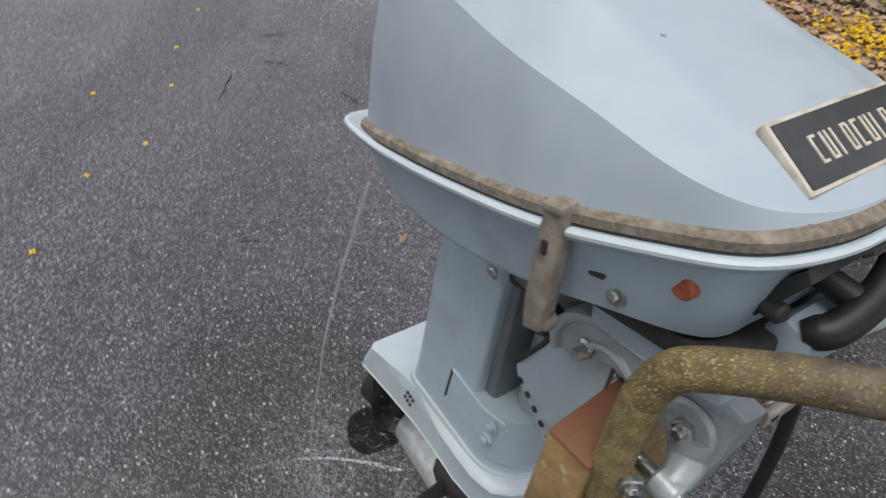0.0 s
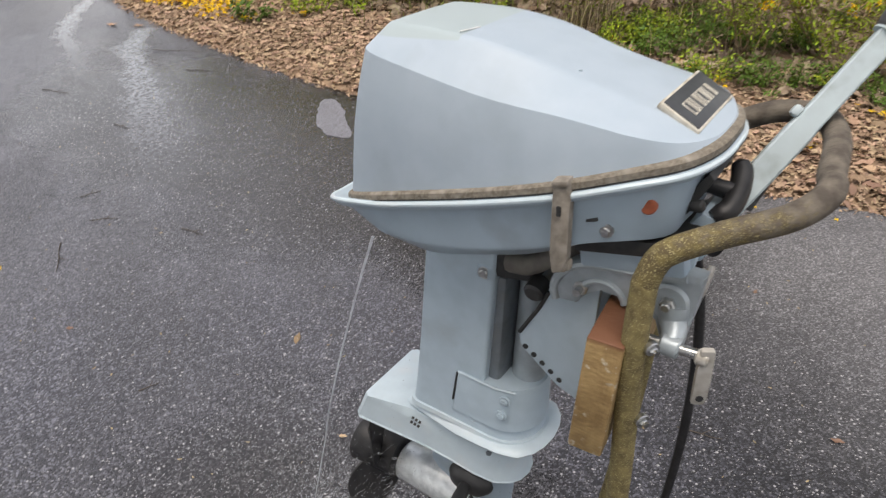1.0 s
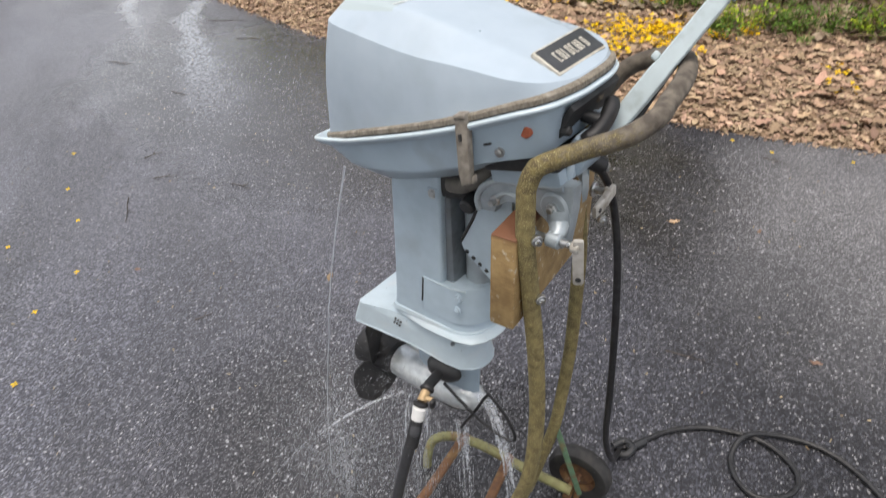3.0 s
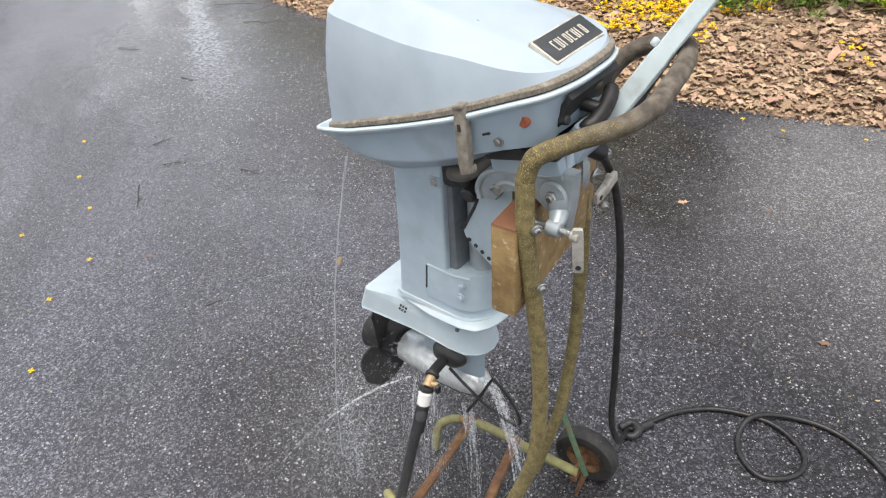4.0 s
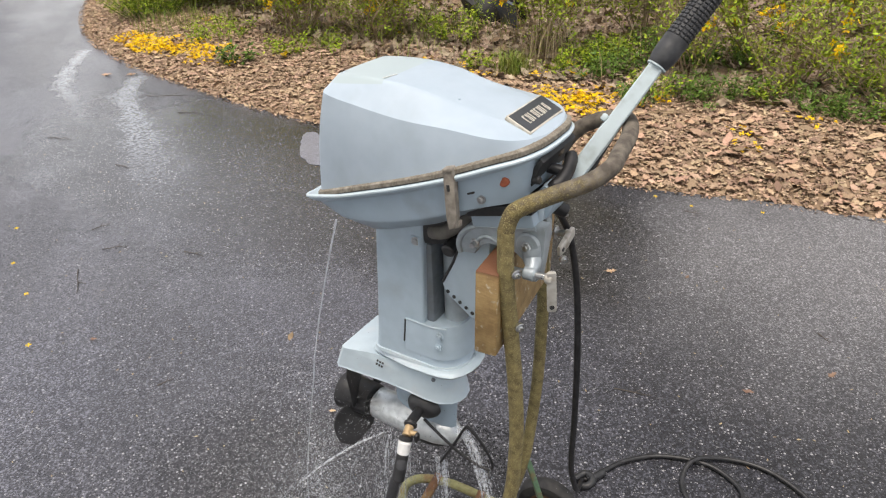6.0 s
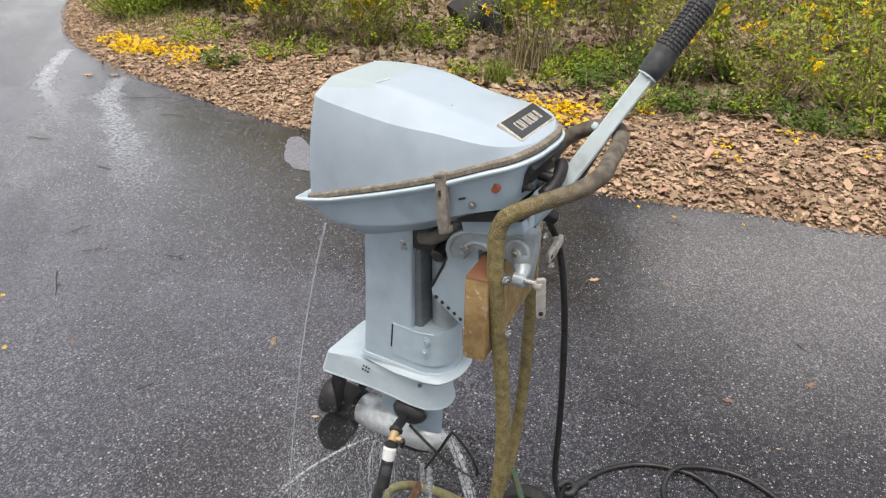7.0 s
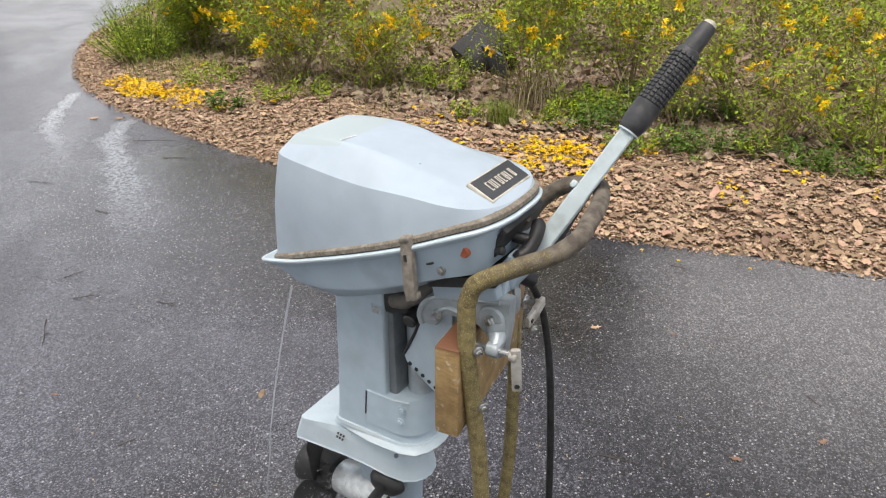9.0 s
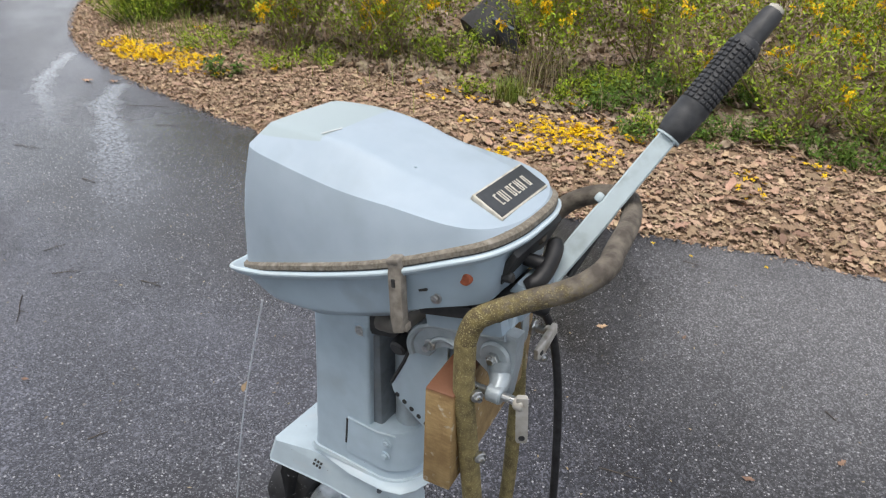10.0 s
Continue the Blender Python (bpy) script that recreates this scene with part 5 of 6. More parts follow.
for bar_line in ([(-0.119, 0.148, 0.128), (-0.122, 0.0, 0.108), (-0.124, -0.163, 0.100)], [(0.005, 0.146, 0.126), (0.018, 0.011, 0.112), (0.046, -0.160, 0.100)]):
    bm = bmesh.new()
    tube(bm, bar_line, 0.0115, 14)
    part("cross_tube", bm, RUST, stand, "orange rusted cross tube")


def wheel(y, sy):
    c = Vector((0.158, y, 0.079))
    m = Matrix.Translation(c) @ pose(0, 0, 0, 90, 0, 0)
    bm = bmesh.new()
    lathe(bm, [(0.046, -0.018), (0.062, -0.022), (0.073, -0.019), (0.0785, -0.011), (0.079, 0.0), (0.0785, 0.011), (0.073, 0.019), (0.062, 0.022), (0.046, 0.018)], m, 40)
    w = part("wheel", bm, TYRE, stand, "small solid rubber tyre on a rusty disc")
    bm = bmesh.new()
    lathe(bm, [(0, -0.008), (0.018, -0.013), (0.036, -0.006), (0.048, -0.016), (0.048, 0.016), (0.036, 0.006), (0.018, 0.013), (0, 0.008)], m, 32)
    part("rim", bm, RUST, w, "orange rusted wheel disc")
    bm = bmesh.new()
    cyl(bm, c - Vector((0, 0.085 if sy > 0 else 0.030, 0)), c + Vector((0, 0.030 if sy > 0 else 0.090, 0)), 0.010, segs=14, bevel=0.002)
    part("hub", bm, RUST, w)


wheel(0.225, 1)
wheel(-0.240, -1)
for p, q in ((Vector((0.128, 0.114, 0.339)), Vector((0.179, 0.163, 0.092))), (Vector((0.133, -0.128, 0.330)), Vector((0.179, -0.170, 0.092)))):
    bm = bmesh.new()
    d = q - p
    m = Matrix.Translation((p + q) / 2) @ d.to_track_quat("Z", "Y").to_matrix().to_4x4()
    box(bm, (0.020, 0.012, d.length), m, 0.001)
    part("brace", bm, GREENBAR, stand, "green painted flat brace")
    bm = bmesh.new()
    cyl(bm, q + Vector((0, -0.004, 0.0)), q + Vector((-0.012, -0.012, -0.086)), 0.008, 0.004, segs=8)
    part("prop_pin", bm, RUST, stand, "rusty hanging pin")

# ---- running water ----
bm = bmesh.new()
tell = smooth_path([(-0.180, -0.106, 0.990), (-0.208, -0.112, 0.895), (-0.258, -0.116, 0.703), (-0.304, -0.115, 0.502), (-0.352, -0.106, 0.285), (-0.405, -0.088, 0.0)], 8)
tube(bm, [p + Vector((0.004 * noise.noise(p * 9), 0.004 * noise.noise(p * 9 + Vector((5, 0, 0))), 0)) for p in tell], lambda t: (0.0019 - 0.0011 * t) * (1 + 0.35 * noise.noise(Vector((t * 23, 0, 0)))), 8)
tagged(part("water_jet", bm, WATER), "thin jet of cooling water falling from the pan to the road", "water jet")


def strand(bm, p, v, r):
    pts = []
    for k in range(9):
        t = k * 0.035
        q = Vector((p[0] + v[0] * t, p[1] + v[1] * t, p[2] + v[2] * t - 4.9 * t * t))
        pts.append(q)
        if q.z < 0.004:
            break
    # the thread breaks into short lengths as it falls
    start = 0
    while start < len(pts) - 1:
        stop = min(len(pts), start + random.randint(3, 5))
        if stop - start > 1:
            seg = [q + Vector((random.gauss(0, 0.0012), random.gauss(0, 0.0012), 0)) for q in pts[start:stop]]
            tube(bm, seg, lambda s: r * (1 - 0.6 * abs(2 * s - 1)), 5)
        start = stop - (1 if random.random() < 0.5 else 0)
        if stop == len(pts):
            break


def spray(bm, n, origin, spread, v_lo, v_hi, t_max, r_lo, r_hi):
    """Short threads of falling water along ballistic paths."""
    for _ in range(n):
        p = Vector([o + random.gauss(0, s) for o, s in zip(origin, spread)])
        v = Vector([random.uniform(lo, hi) for lo, hi in zip(v_lo, v_hi)])
        t = t_max * random.random()
        a, b_ = (p + v * k + Vector((0, 0, -4.9 * k * k)) for k in (t, t + random.uniform(0.006, 0.024)))
        if b_.z > 0.003:
            tube(bm, [a, b_], random.uniform(r_lo, r_hi), 4)


def ribbon(bm, p, v, r0, r1, t_end, seed):
    """A gathered stream: a lumpy rope of water that widens along its fall."""
    pts = []
    for k in range(19):
        t = t_end * k / 18
        q = Vector(p) + Vector(v) * t + Vector((0, 0, -4.9 * t * t))
        if q.z < 0.002:
            break
        w = 0.0035 * k / 18
        pts.append(q + Vector((w * noise.noise(Vector((k * 0.6, seed, 0))), w * noise.noise(Vector((k * 0.6, seed, 5))), 0)))
    tube(bm, pts, lambda s: (r0 + (r1 - r0) * s) * (1 - 0.85 * s ** 4) * (1 + 0.45 * noise.noise(Vector((s * 11, seed, 2)))), 8)


random.seed(11)
bm = bmesh.new()
# loose spray thrown back from the propeller and down from the gearcase
spray(bm, 420, (-0.190, 0.010, 0.450), (0.03, 0.02, 0.03), (-1.2, -0.9, -0.5), (-0.1, 0.2, 0.3), 0.26, 0.00015, 0.0004)
spray(bm, 420, (-0.130, -0.030, 0.420), (0.04, 0.02, 0.03), (-0.25, -0.25, -0.5), (0.15, 0.1, 0.0), 0.26, 0.0002, 0.0005)
spray(bm, 160, (0.012, -0.005, 0.500), (0.01, 0.012, 0.012), (0.30, -0.16, 0.05), (0.55, 0.08, 0.28), 0.30, 0.00015, 0.0004)
# gathered streams, each with a few loose threads beside it
for n, o, v, so, sv, r0, r1, t_end in ((10, (0.010, -0.008, 0.500), (0.40, -0.05, 0.24), 0.004, 0.03, 0.0040, 0.0075, 0.23), (6, (0.006, -0.008, 0.490), (0.36, -0.05, 0.18), 0.004, 0.04, 0.0030, 0.0055, 0.20),
                                (10, (-0.020, -0.022, 0.405), (0.05, 0.0, -0.2), 0.005, 0.03, 0.0045, 0.0080, 0.15), (6, (-0.035, -0.022, 0.405), (0.0, 0.0, -0.2), 0.005, 0.03, 0.0030, 0.0055, 0.11),
                                (3, (-0.165, -0.036, 0.425), (-1.75, -0.75, -1.15), 0.004, 0.09, 0.0014, 0.0040, 0.13), (5, (-0.125, -0.040, 0.425), (-0.08, -0.04, -0.2), 0.008, 0.05, 0.0016, 0.0034, 0.14),
                                (5, (-0.150, -0.036, 0.425), (-0.14, -0.05, -0.2), 0.008, 0.05, 0.0014, 0.0030, 0.17), (5, (-0.100, -0.040, 0.420), (-0.03, -0.04, -0.2), 0.006, 0.04, 0.0014, 0.0032, 0.12)):
    ribbon(bm, o, v, r0, r1, t_end, n + r1 * 1000)
    for k in range(n):
        strand(bm, [q + random.gauss(0, so) for q in o], [q + random.gauss(0, sv) for q in v], random.uniform(0.0003, 0.0009))
tagged(part("water_splash", bm, FROTH), "streams of aerated cooling water spilling from the gearcase", "water", kind="stuff")
bm = bmesh.new()
for k in range(26000):
    a, r = random.uniform(0, 6.28), abs(random.gauss(0, 0.20))
    p = Vector((-0.33 + r * math.cos(a) * 1.2, -0.10 + r * math.sin(a), abs(random.gauss(0, 0.24)) + 0.003))
    r = random.uniform(0.0004, 0.0010)
    ends = [bm.verts.new(p + Vector(d) * r) for d in ((1, 0, 0), (0, 1, 0), (-1, 0, 0), (0, -1, 0), (0, 0, 1.6), (0, 0, -1.6))]
    for u, w in ((0, 1), (1, 2), (2, 3), (3, 0)):
        bm.faces.new((ends[u], ends[w], ends[4]))
        bm.faces.new((ends[w], ends[u], ends[5]))
tagged(part("water_drops", bm, FROTH), "fine spray of water drops round the gearcase", "water", kind="stuff")

# a small puddle at the litter's edge, the sky's reflection put into its colour
bm = bmesh.new()
line = smooth_path([(-2.42, 2.18, 0), (-2.32, 2.09, 0), (-2.17, 1.93, 0), (-2.04, 1.84, 0), (-1.96, 1.81, 0)], 8)
left, right = [], []
for k, p in enumerate(line):
    w = 0.080 * math.sin(math.pi * (0.04 + 0.92 * k / (len(line) - 1))) ** 0.6
    nrm = Vector((0.66, 0.75, 0))
    left.append(bm.verts.new(p - nrm * (w + 0.016 * noise.noise(p * 17)) + Vector((0, 0, 0.0022))))
    right.append(bm.verts.new(p + nrm * (w + 0.016 * noise.noise(p * 17 + Vector((9, 0, 0)))) + Vector((0, 0, 0.0022))))
for k in range(len(line) - 1):
    bm.faces.new((left[k], right[k], right[k + 1], left[k + 1]))
puddle = part("puddle", bm, SKY_PUDDLE)
tagged(puddle, "small puddle on the asphalt by the leaf litter, the sky's reflection put into its pale colour", "puddle", kind="structure")


# ---- plants and litter ----
def raw(name, verts, faces, material, parent=None):
    me = bpy.data.meshes.new(name)
    me.from_pydata(verts, [], faces)
    me.materials.append(material)
    me.polygons.foreach_set("use_smooth", [True] * len(me.polygons))
    ob = new(name, me)
    if parent:
        ob.parent = parent
    return ob


def leaf_shape(lobed, curl, fold, n=11, twist=0.0):
    """A leaf of length 1 along x: stations of left edge, midrib and right edge, cupped and twisted."""
    v = []
    for i in range(n):
        t = i / (n - 1)
        w = (0.27 if lobed else 0.20) * math.sin(math.pi * min(1, t ** 0.85 * 0.95 + 0.03)) ** 0.9 + 0.010
        if lobed:
            w *= 1.0 if i % 2 else 0.46
        if t < 0.12:
            w = 0.012
        zc = curl * (t - 0.5) ** 2 + 0.03 * math.sin(t * 9 + curl * 7)
        sweep = -0.07 if lobed and i % 2 else 0.0
        tw = twist * (t - 0.5)
        left, right = fold * w + 0.05 * math.sin(i * 2.3), fold * w * 0.7 + 0.05 * math.sin(i * 1.7 + 2)
        v += [(t - 0.5 - sweep, -w * math.cos(tw), zc + left - w * tw), (t - 0.5, 0, zc), (t - 0.5 - sweep, w * math.cos(tw), zc + right + w * tw)]
    f = []
    for i in range(n - 1):
        a = 3 * i
        f += [(a, a + 1, a + 4, a + 3), (a + 1, a + 2, a + 5, a + 4)]
    return np.array(v), f


def petal_shape():
    """Four narrow petals."""
    v, f = [], []
    for k in range(4):
        a = k * math.pi / 2 + 0.3
        c, s = math.cos(a), math.sin(a)
        o = len(v)
        for x, y, z in ((0.03, 0.0, 0.0), (0.50, -0.30, 0.25), (1.0, 0.0, 0.15), (0.50, 0.30, 0.25)):
            v.append((x * c - y * s, x * s + y * c, z))
        f.append((o, o + 1, o + 2, o + 3))
    return np.array(v), f


def small_leaf_shape():
    v = np.array([(0, 0, 0), (0.35, -0.22, 0.05), (0.5, 0, 0.0), (0.35, 0.22, 0.05), (1.0, 0, -0.06)])
    return v, [(0, 1, 2), (0, 2, 3), (1, 4, 2), (2, 4, 3)]


def scatter(shapes, places, rng):
    """Joins copies of the shapes. places: rows of x, y, z, size, turn, tilt, roll."""
    allv, allf, o = [], [], 0
    for x, y, z, s, a, b, c in places:
        v, f = shapes[rng.integers(len(shapes))]
        ca, sa, cb, sb, cc, sc = math.cos(a), math.sin(a), math.cos(b), math.sin(b), math.cos(c), math.sin(c)
        m = np.array([[ca, -sa, 0], [sa, ca, 0], [0, 0, 1]]) @ np.array([[cb, 0, sb], [0, 1, 0], [-sb, 0, cb]]) @ np.array([[1, 0, 0], [0, cc, -sc], [0, sc, cc]])
        allv.append(v @ m.T * s + (x, y, z))
        allf += [tuple(i + o for i in q) for q in f]
        o += len(v)
    return np.concatenate(allv).tolist(), allf


LITTER = [leaf_shape(True, 0.14, 0.12, twist=0.25), leaf_shape(True, -0.12, 0.16, twist=-0.25), leaf_shape(False, 0.25, 0.25, 7), leaf_shape(True, 0.06, 0.06, twist=0.2), leaf_shape(False, -0.2, 0.12, 7), leaf_shape(True, 0.28, 0.2, twist=-0.3)]
CRUMB = [leaf_shape(False, 0.5, 0.6, 4), leaf_shape(False, -0.4, 0.3, 4)]
rng = np.random.default_rng(7)


def litter_places(n, x0, x1, d0, d1, smin, smax, lift, tilt, power=1.0):
    out = []
    for _ in range(n):
        x = rng.uniform(x0, x1)
        d = d0 + (d1 - d0) * rng.random() ** power
        # behind the bend the edge runs away from the camera: step off at right angles to it
        y = edge_y(max(x, -12.4)) + d
        z = bank(x, y) if d > 0.03 else 0.0
        s = rng.uniform(smin, smax)
        out.append((x, y, z + 0.004 + rng.random() ** 2 * lift, s, rng.uniform(0, 6.28), rng.normal(0, tilt), rng.normal(0, tilt)))
    return out


places = litter_places(32000, -8.8, 3.8, 0.0, 1.8, 0.020, 0.058, 0.012, 0.26) + litter_places(7500, -8.8, 3.8, 0.02, 1.8, 0.055, 0.100, 0.018, 0.12) + litter_places(2800, -8.8, 3.8, -0.04, 0.20, 0.020, 0.050, 0.018, 0.3)
v, f = scatter(LITTER, places, rng)
tagged(raw("leaf_litter", v, f, LEAF_DRY), "dense brown litter of curled dry oak leaves along the verge", "leaf litter", kind="stuff")
v, f = scatter(LITTER, litter_places(22000, -8.4, 5.0, 1.3, 8.0, 0.070, 0.150, 0.05, 0.4, 1.0), rng)
tagged(raw("leaf_litter", v, f, LEAF_GREY), "bleached dry leaves under the shrubs and trees", "leaf litter", kind="stuff")
v, f = scatter(CRUMB, litter_places(6000, -8.8, 3.8, -0.06, 0.6, 0.010, 0.026, 0.025, 0.5, 1.5), rng)
tagged(raw("leaf_crumbs", v, f, LEAF_DRY), "crumbled bits of dry leaf along the asphalt's edge", "leaf litter", kind="stuff")

# single leaves along the nearest stretch of the edge
leaf_meshes = []
for k, (v, f) in enumerate(LITTER):
    me = bpy.data.meshes.new("dry_leaf")
    me.from_pydata(v.tolist(), [], f)
    me.materials.append(LEAF_ONE)
    me.polygons.foreach_set("use_smooth", [True] * len(me.polygons))
    leaf_meshes.append(me)
for x, y, z, s, a, b, c in litter_places(290, -1.9, 1.8, 0.05, 1.15, 0.075, 0.120, 0.01, 0.2):
    ob = new("dry_leaf", leaf_meshes[int(rng.integers(6))])
    ob.parent = verge
    ob.matrix_basis = Matrix.LocRotScale((x, y, z + 0.02), Euler((c, b, a)), (s, s, s))

# fallen yellow flowers
PET = [petal_shape()]


def petals(name, label, n, cx, cy, rx, ry):
    pl = []
    heads = [(rng.normal(cx, rx), rng.normal(cy, ry)) for _ in range(max(6, n // 12))]
    for _ in range(n):
        hx, hy = heads[rng.integers(len(heads))]
        x, y = hx + rng.normal(0, 0.045), hy + rng.normal(0, 0.045)
        d = y - edge_y(x)
        if d < 0.15:
            continue
        pl.append((x, y, bank(x, y) + 0.022 + rng.random() * 0.02, rng.uniform(0.013, 0.021), rng.uniform(0, 6.28), rng.normal(0, 0.35), rng.normal(0, 0.35)))
    v, f = scatter(PET, pl, rng)
    tagged(raw(name, v, f, PETAL), label, "fallen flowers", kind="stuff")


petals("fallen_flowers", "drift of fallen yellow flowers on dry leaves", 480, -1.08, 3.30, 0.18, 0.20)
petals("fallen_flowers", "scatter of fallen yellow flowers on dry leaves", 190, -0.78, 3.50, 0.26, 0.20)
petals("fallen_flowers", "broad drift of fallen yellow flowers below a shrub", 1150, -5.02, 3.08, 0.50, 0.13)
petals("fallen_flowers", "few stray yellow flowers on the leaf litter", 130, -1.53, 3.43, 2.63, 0.48)
petals("fallen_flowers", "stray yellow flowers on leaf litter by green plants", 55, 0.62, 3.43, 0.48, 0.22)


def side_twigs(rg, path, n, length):
    out = []
    for _ in range(n):
        i = rg.integers(len(path) // 3, len(path) - 1)
        p = Vector(path[i])
        a = rg.uniform(0, 6.28)
        d = Vector((math.cos(a), math.sin(a), rg.uniform(0.2, 1.1))).normalized()
        L = length * rg.uniform(0.4, 1.0)
        out.append([p, p + d * L * 0.5, p + d * L + Vector((0, 0, rg.uniform(-0.05, 0.04)))])
    return out


SMALL = [small_leaf_shape()]


def shrub(name, label, x, y, stems, height, spread, flowers, leaves, seed, leaf_mat=None, leaf_size=(0.022, 0.044), stem_r=0.0075):
    rg = np.random.default_rng(seed)
    z0 = bank(x, y) - 0.02
    root = thing(name, label, "shrub", "shrubs on the verge", Matrix.Translation((x, y, z0)))
    lines = []
    for _ in range(stems):
        bm = bmesh.new()
        a, r0 = rg.uniform(0, 6.28), rg.uniform(0, 0.08 + spread * 0.10)
        out = rg.uniform(0.25, 1.25) * spread
        h = height * rg.uniform(0.45, 1.1)
        p0 = Vector((math.cos(a) * r0, math.sin(a) * r0, 0))
        a += rg.normal(0, 0.5)
        tip = p0 + Vector((math.cos(a) * out, math.sin(a) * out, h * rg.uniform(0.7, 1)))
        mid = p0.lerp(tip, 0.5) + Vector((rg.normal(0, 0.09), rg.normal(0, 0.09), h * rg.uniform(0.05, 0.22)))
        path = smooth_path([p0, p0.lerp(mid, 0.5) + Vector((rg.normal(0, 0.04), rg.normal(0, 0.04), 0)), mid, tip], 4)
        r = stem_r * rg.uniform(0.4, 1.2)
        tube(bm, path, lambda t: r * (1 - 0.65 * t), 5)
        lines.append(path)
        for tw in side_twigs(rg, path, int(rg.integers(5, 11)), 0.38 * height):
            tube(bm, tw, lambda t: r * 0.4 * (1 - 0.5 * t), 4)
            lines.append(smooth_path(tw, 4))
        part("stem", bm, STEM, root)

    def along(n, lo, size, spread_):
        pl = []
        for _ in range(n):
            path = lines[rg.integers(len(lines))]
            t = lo + (1 - lo) * rg.random()
            i = min(int(t * (len(path) - 1)), len(path) - 2)
            p = path[i].lerp(path[i + 1], rg.random())
            k = int(rg.integers(1, 4))
            for _ in range(k):
                pl.append((p.x + rg.normal(0, spread_), p.y + rg.normal(0, spread_), max(p.z + rg.normal(0, spread_), 0.01), rg.uniform(*size), rg.uniform(0, 6.28), rg.normal(-0.3, 0.6), rg.normal(0, 0.6)))
        return pl

    if leaves:
        v, f = scatter(SMALL, along(int(leaves * 3.8), 0.06, leaf_size, 0.045), rg)
        tagged(raw("foliage", v, f, leaf_mat or LEAF_GREEN, root), "small fresh green leaves", kind="stuff")
    if flowers:
        pl = []
        for x_, y_, z_, s_, a_, b_, c_ in along(max(2, int(flowers * 0.36)), 0.35, (0.022, 0.035), 0.016):
            for _ in range(int(rg.integers(2, 7))):
                pl.append((x_ + rg.normal(0, 0.026), y_ + rg.normal(0, 0.026), z_ + rg.normal(0, 0.028), rg.uniform(0.022, 0.036), rg.uniform(0, 6.28), rg.normal(0, 0.9), rg.normal(0, 0.9)))
        v, f = scatter(PET, pl, rg)
        tagged(raw("blossom", v, f, PETAL, root), "yellow four-petalled blossom", kind="stuff")
    return root


FS = "yellow-flowering shrub with thin brown stems and fresh green leaves"
shrub("flowering_shrub", FS, -4.08, 3.96, 26, 1.49, 0.71, 170, 900, 1)
shrub("flowering_shrub", FS, -6.15, 4.57, 26, 1.42, 0.57, 45, 3000, 2)
shrub("flowering_shrub", FS, -5.38, 4.71, 22, 1.56, 0.75, 150, 1900, 3)
shrub("flowering_shrub", FS, -3.29, 4.49, 14, 1.13, 0.60, 110, 600, 19)
shrub("flowering_shrub", FS, -2.83, 6.59, 16, 1.68, 0.73, 210, 900, 4)
shrub("flowering_shrub", "sparse green shrub with a clump of dry stalks below", -1.83, 4.47, 16, 1.65, 0.46, 60, 900, 5)
shrub("flowering_shrub", FS, -1.20, 5.17, 14, 1.70, 0.68, 80, 700, 6)
shrub("flowering_shrub", "loose shrub with few yellow flowers over leaf litter", -0.14, 4.92, 12, 1.48, 0.67, 60, 500, 7)
shrub("flowering_shrub", "loose shrub with few yellow flowers over leaf litter", 0.81, 5.39, 12, 1.52, 0.69, 110, 500, 8)
shrub("flowering_shrub", FS, -2.84, 7.02, 20, 1.94, 1.04, 260, 1000, 9)
shrub("flowering_shrub", FS, -6.55, 7.06, 20, 1.97, 1.06, 260, 1000, 10)
shrub("flowering_shrub", FS, -7.52, 7.78, 20, 2.04, 1.10, 180, 1200, 12)
shrub("flowering_shrub", "loose shrub with few yellow flowers over leaf litter", -0.46, 7.63, 16, 1.99, 1.07, 170, 700, 13)
shrub("flowering_shrub", "loose shrub with few yellow flowers over leaf litter", 1.70, 7.42, 16, 1.98, 1.06, 150, 700, 14)
shrub("flowering_shrub", FS, -7.58, 5.84, 26, 1.52, 0.65, 20, 2600, 15)
shrub("flowering_shrub", "leafy green shrub with few flowers over leaf litter", 1.61, 5.11, 14, 1.37, 0.62, 40, 1000, 51)
shrub("flowering_shrub", "leafy green shrub with few flowers over leaf litter", 2.30, 6.03, 16, 1.58, 0.72, 60, 1200, 52)
shrub("flowering_shrub", "leafy green shrub with few flowers over leaf litter", 0.22, 6.30, 14, 1.59, 0.72, 60, 1000, 53)
shrub("flowering_shrub", "leafy green shrub with few flowers over leaf litter", -1.66, 6.50, 14, 1.67, 0.73, 60, 1000, 54)
shrub("bare_shrub", "bare brown shrub with many thin twigs", 1.09, 4.53, 20, 1.00, 0.60, 12, 160, 16)
shrub("bare_shrub", "bare brown shrub with many thin twigs", -3.40, 4.12, 22, 0.91, 0.72, 25, 300, 17)
shrub("bare_shrub", "bare brown shrub with many thin twigs", -0.57, 4.35, 12, 1.11, 0.46, 10, 180, 18)
shrub("bare_shrub", "low tangle of bare twigs behind green plants", 0.12, 4.42, 20, 0.75, 0.55, 4, 240, 61)
shrub("bare_shrub", "low tangle of bare twigs behind green plants", 0.72, 4.30, 20, 0.70, 0.55, 4, 240, 62)
shrub("bare_shrub", "low tangle of bare twigs behind green plants", 1.45, 4.50, 18, 0.80, 0.55, 4, 220, 63)


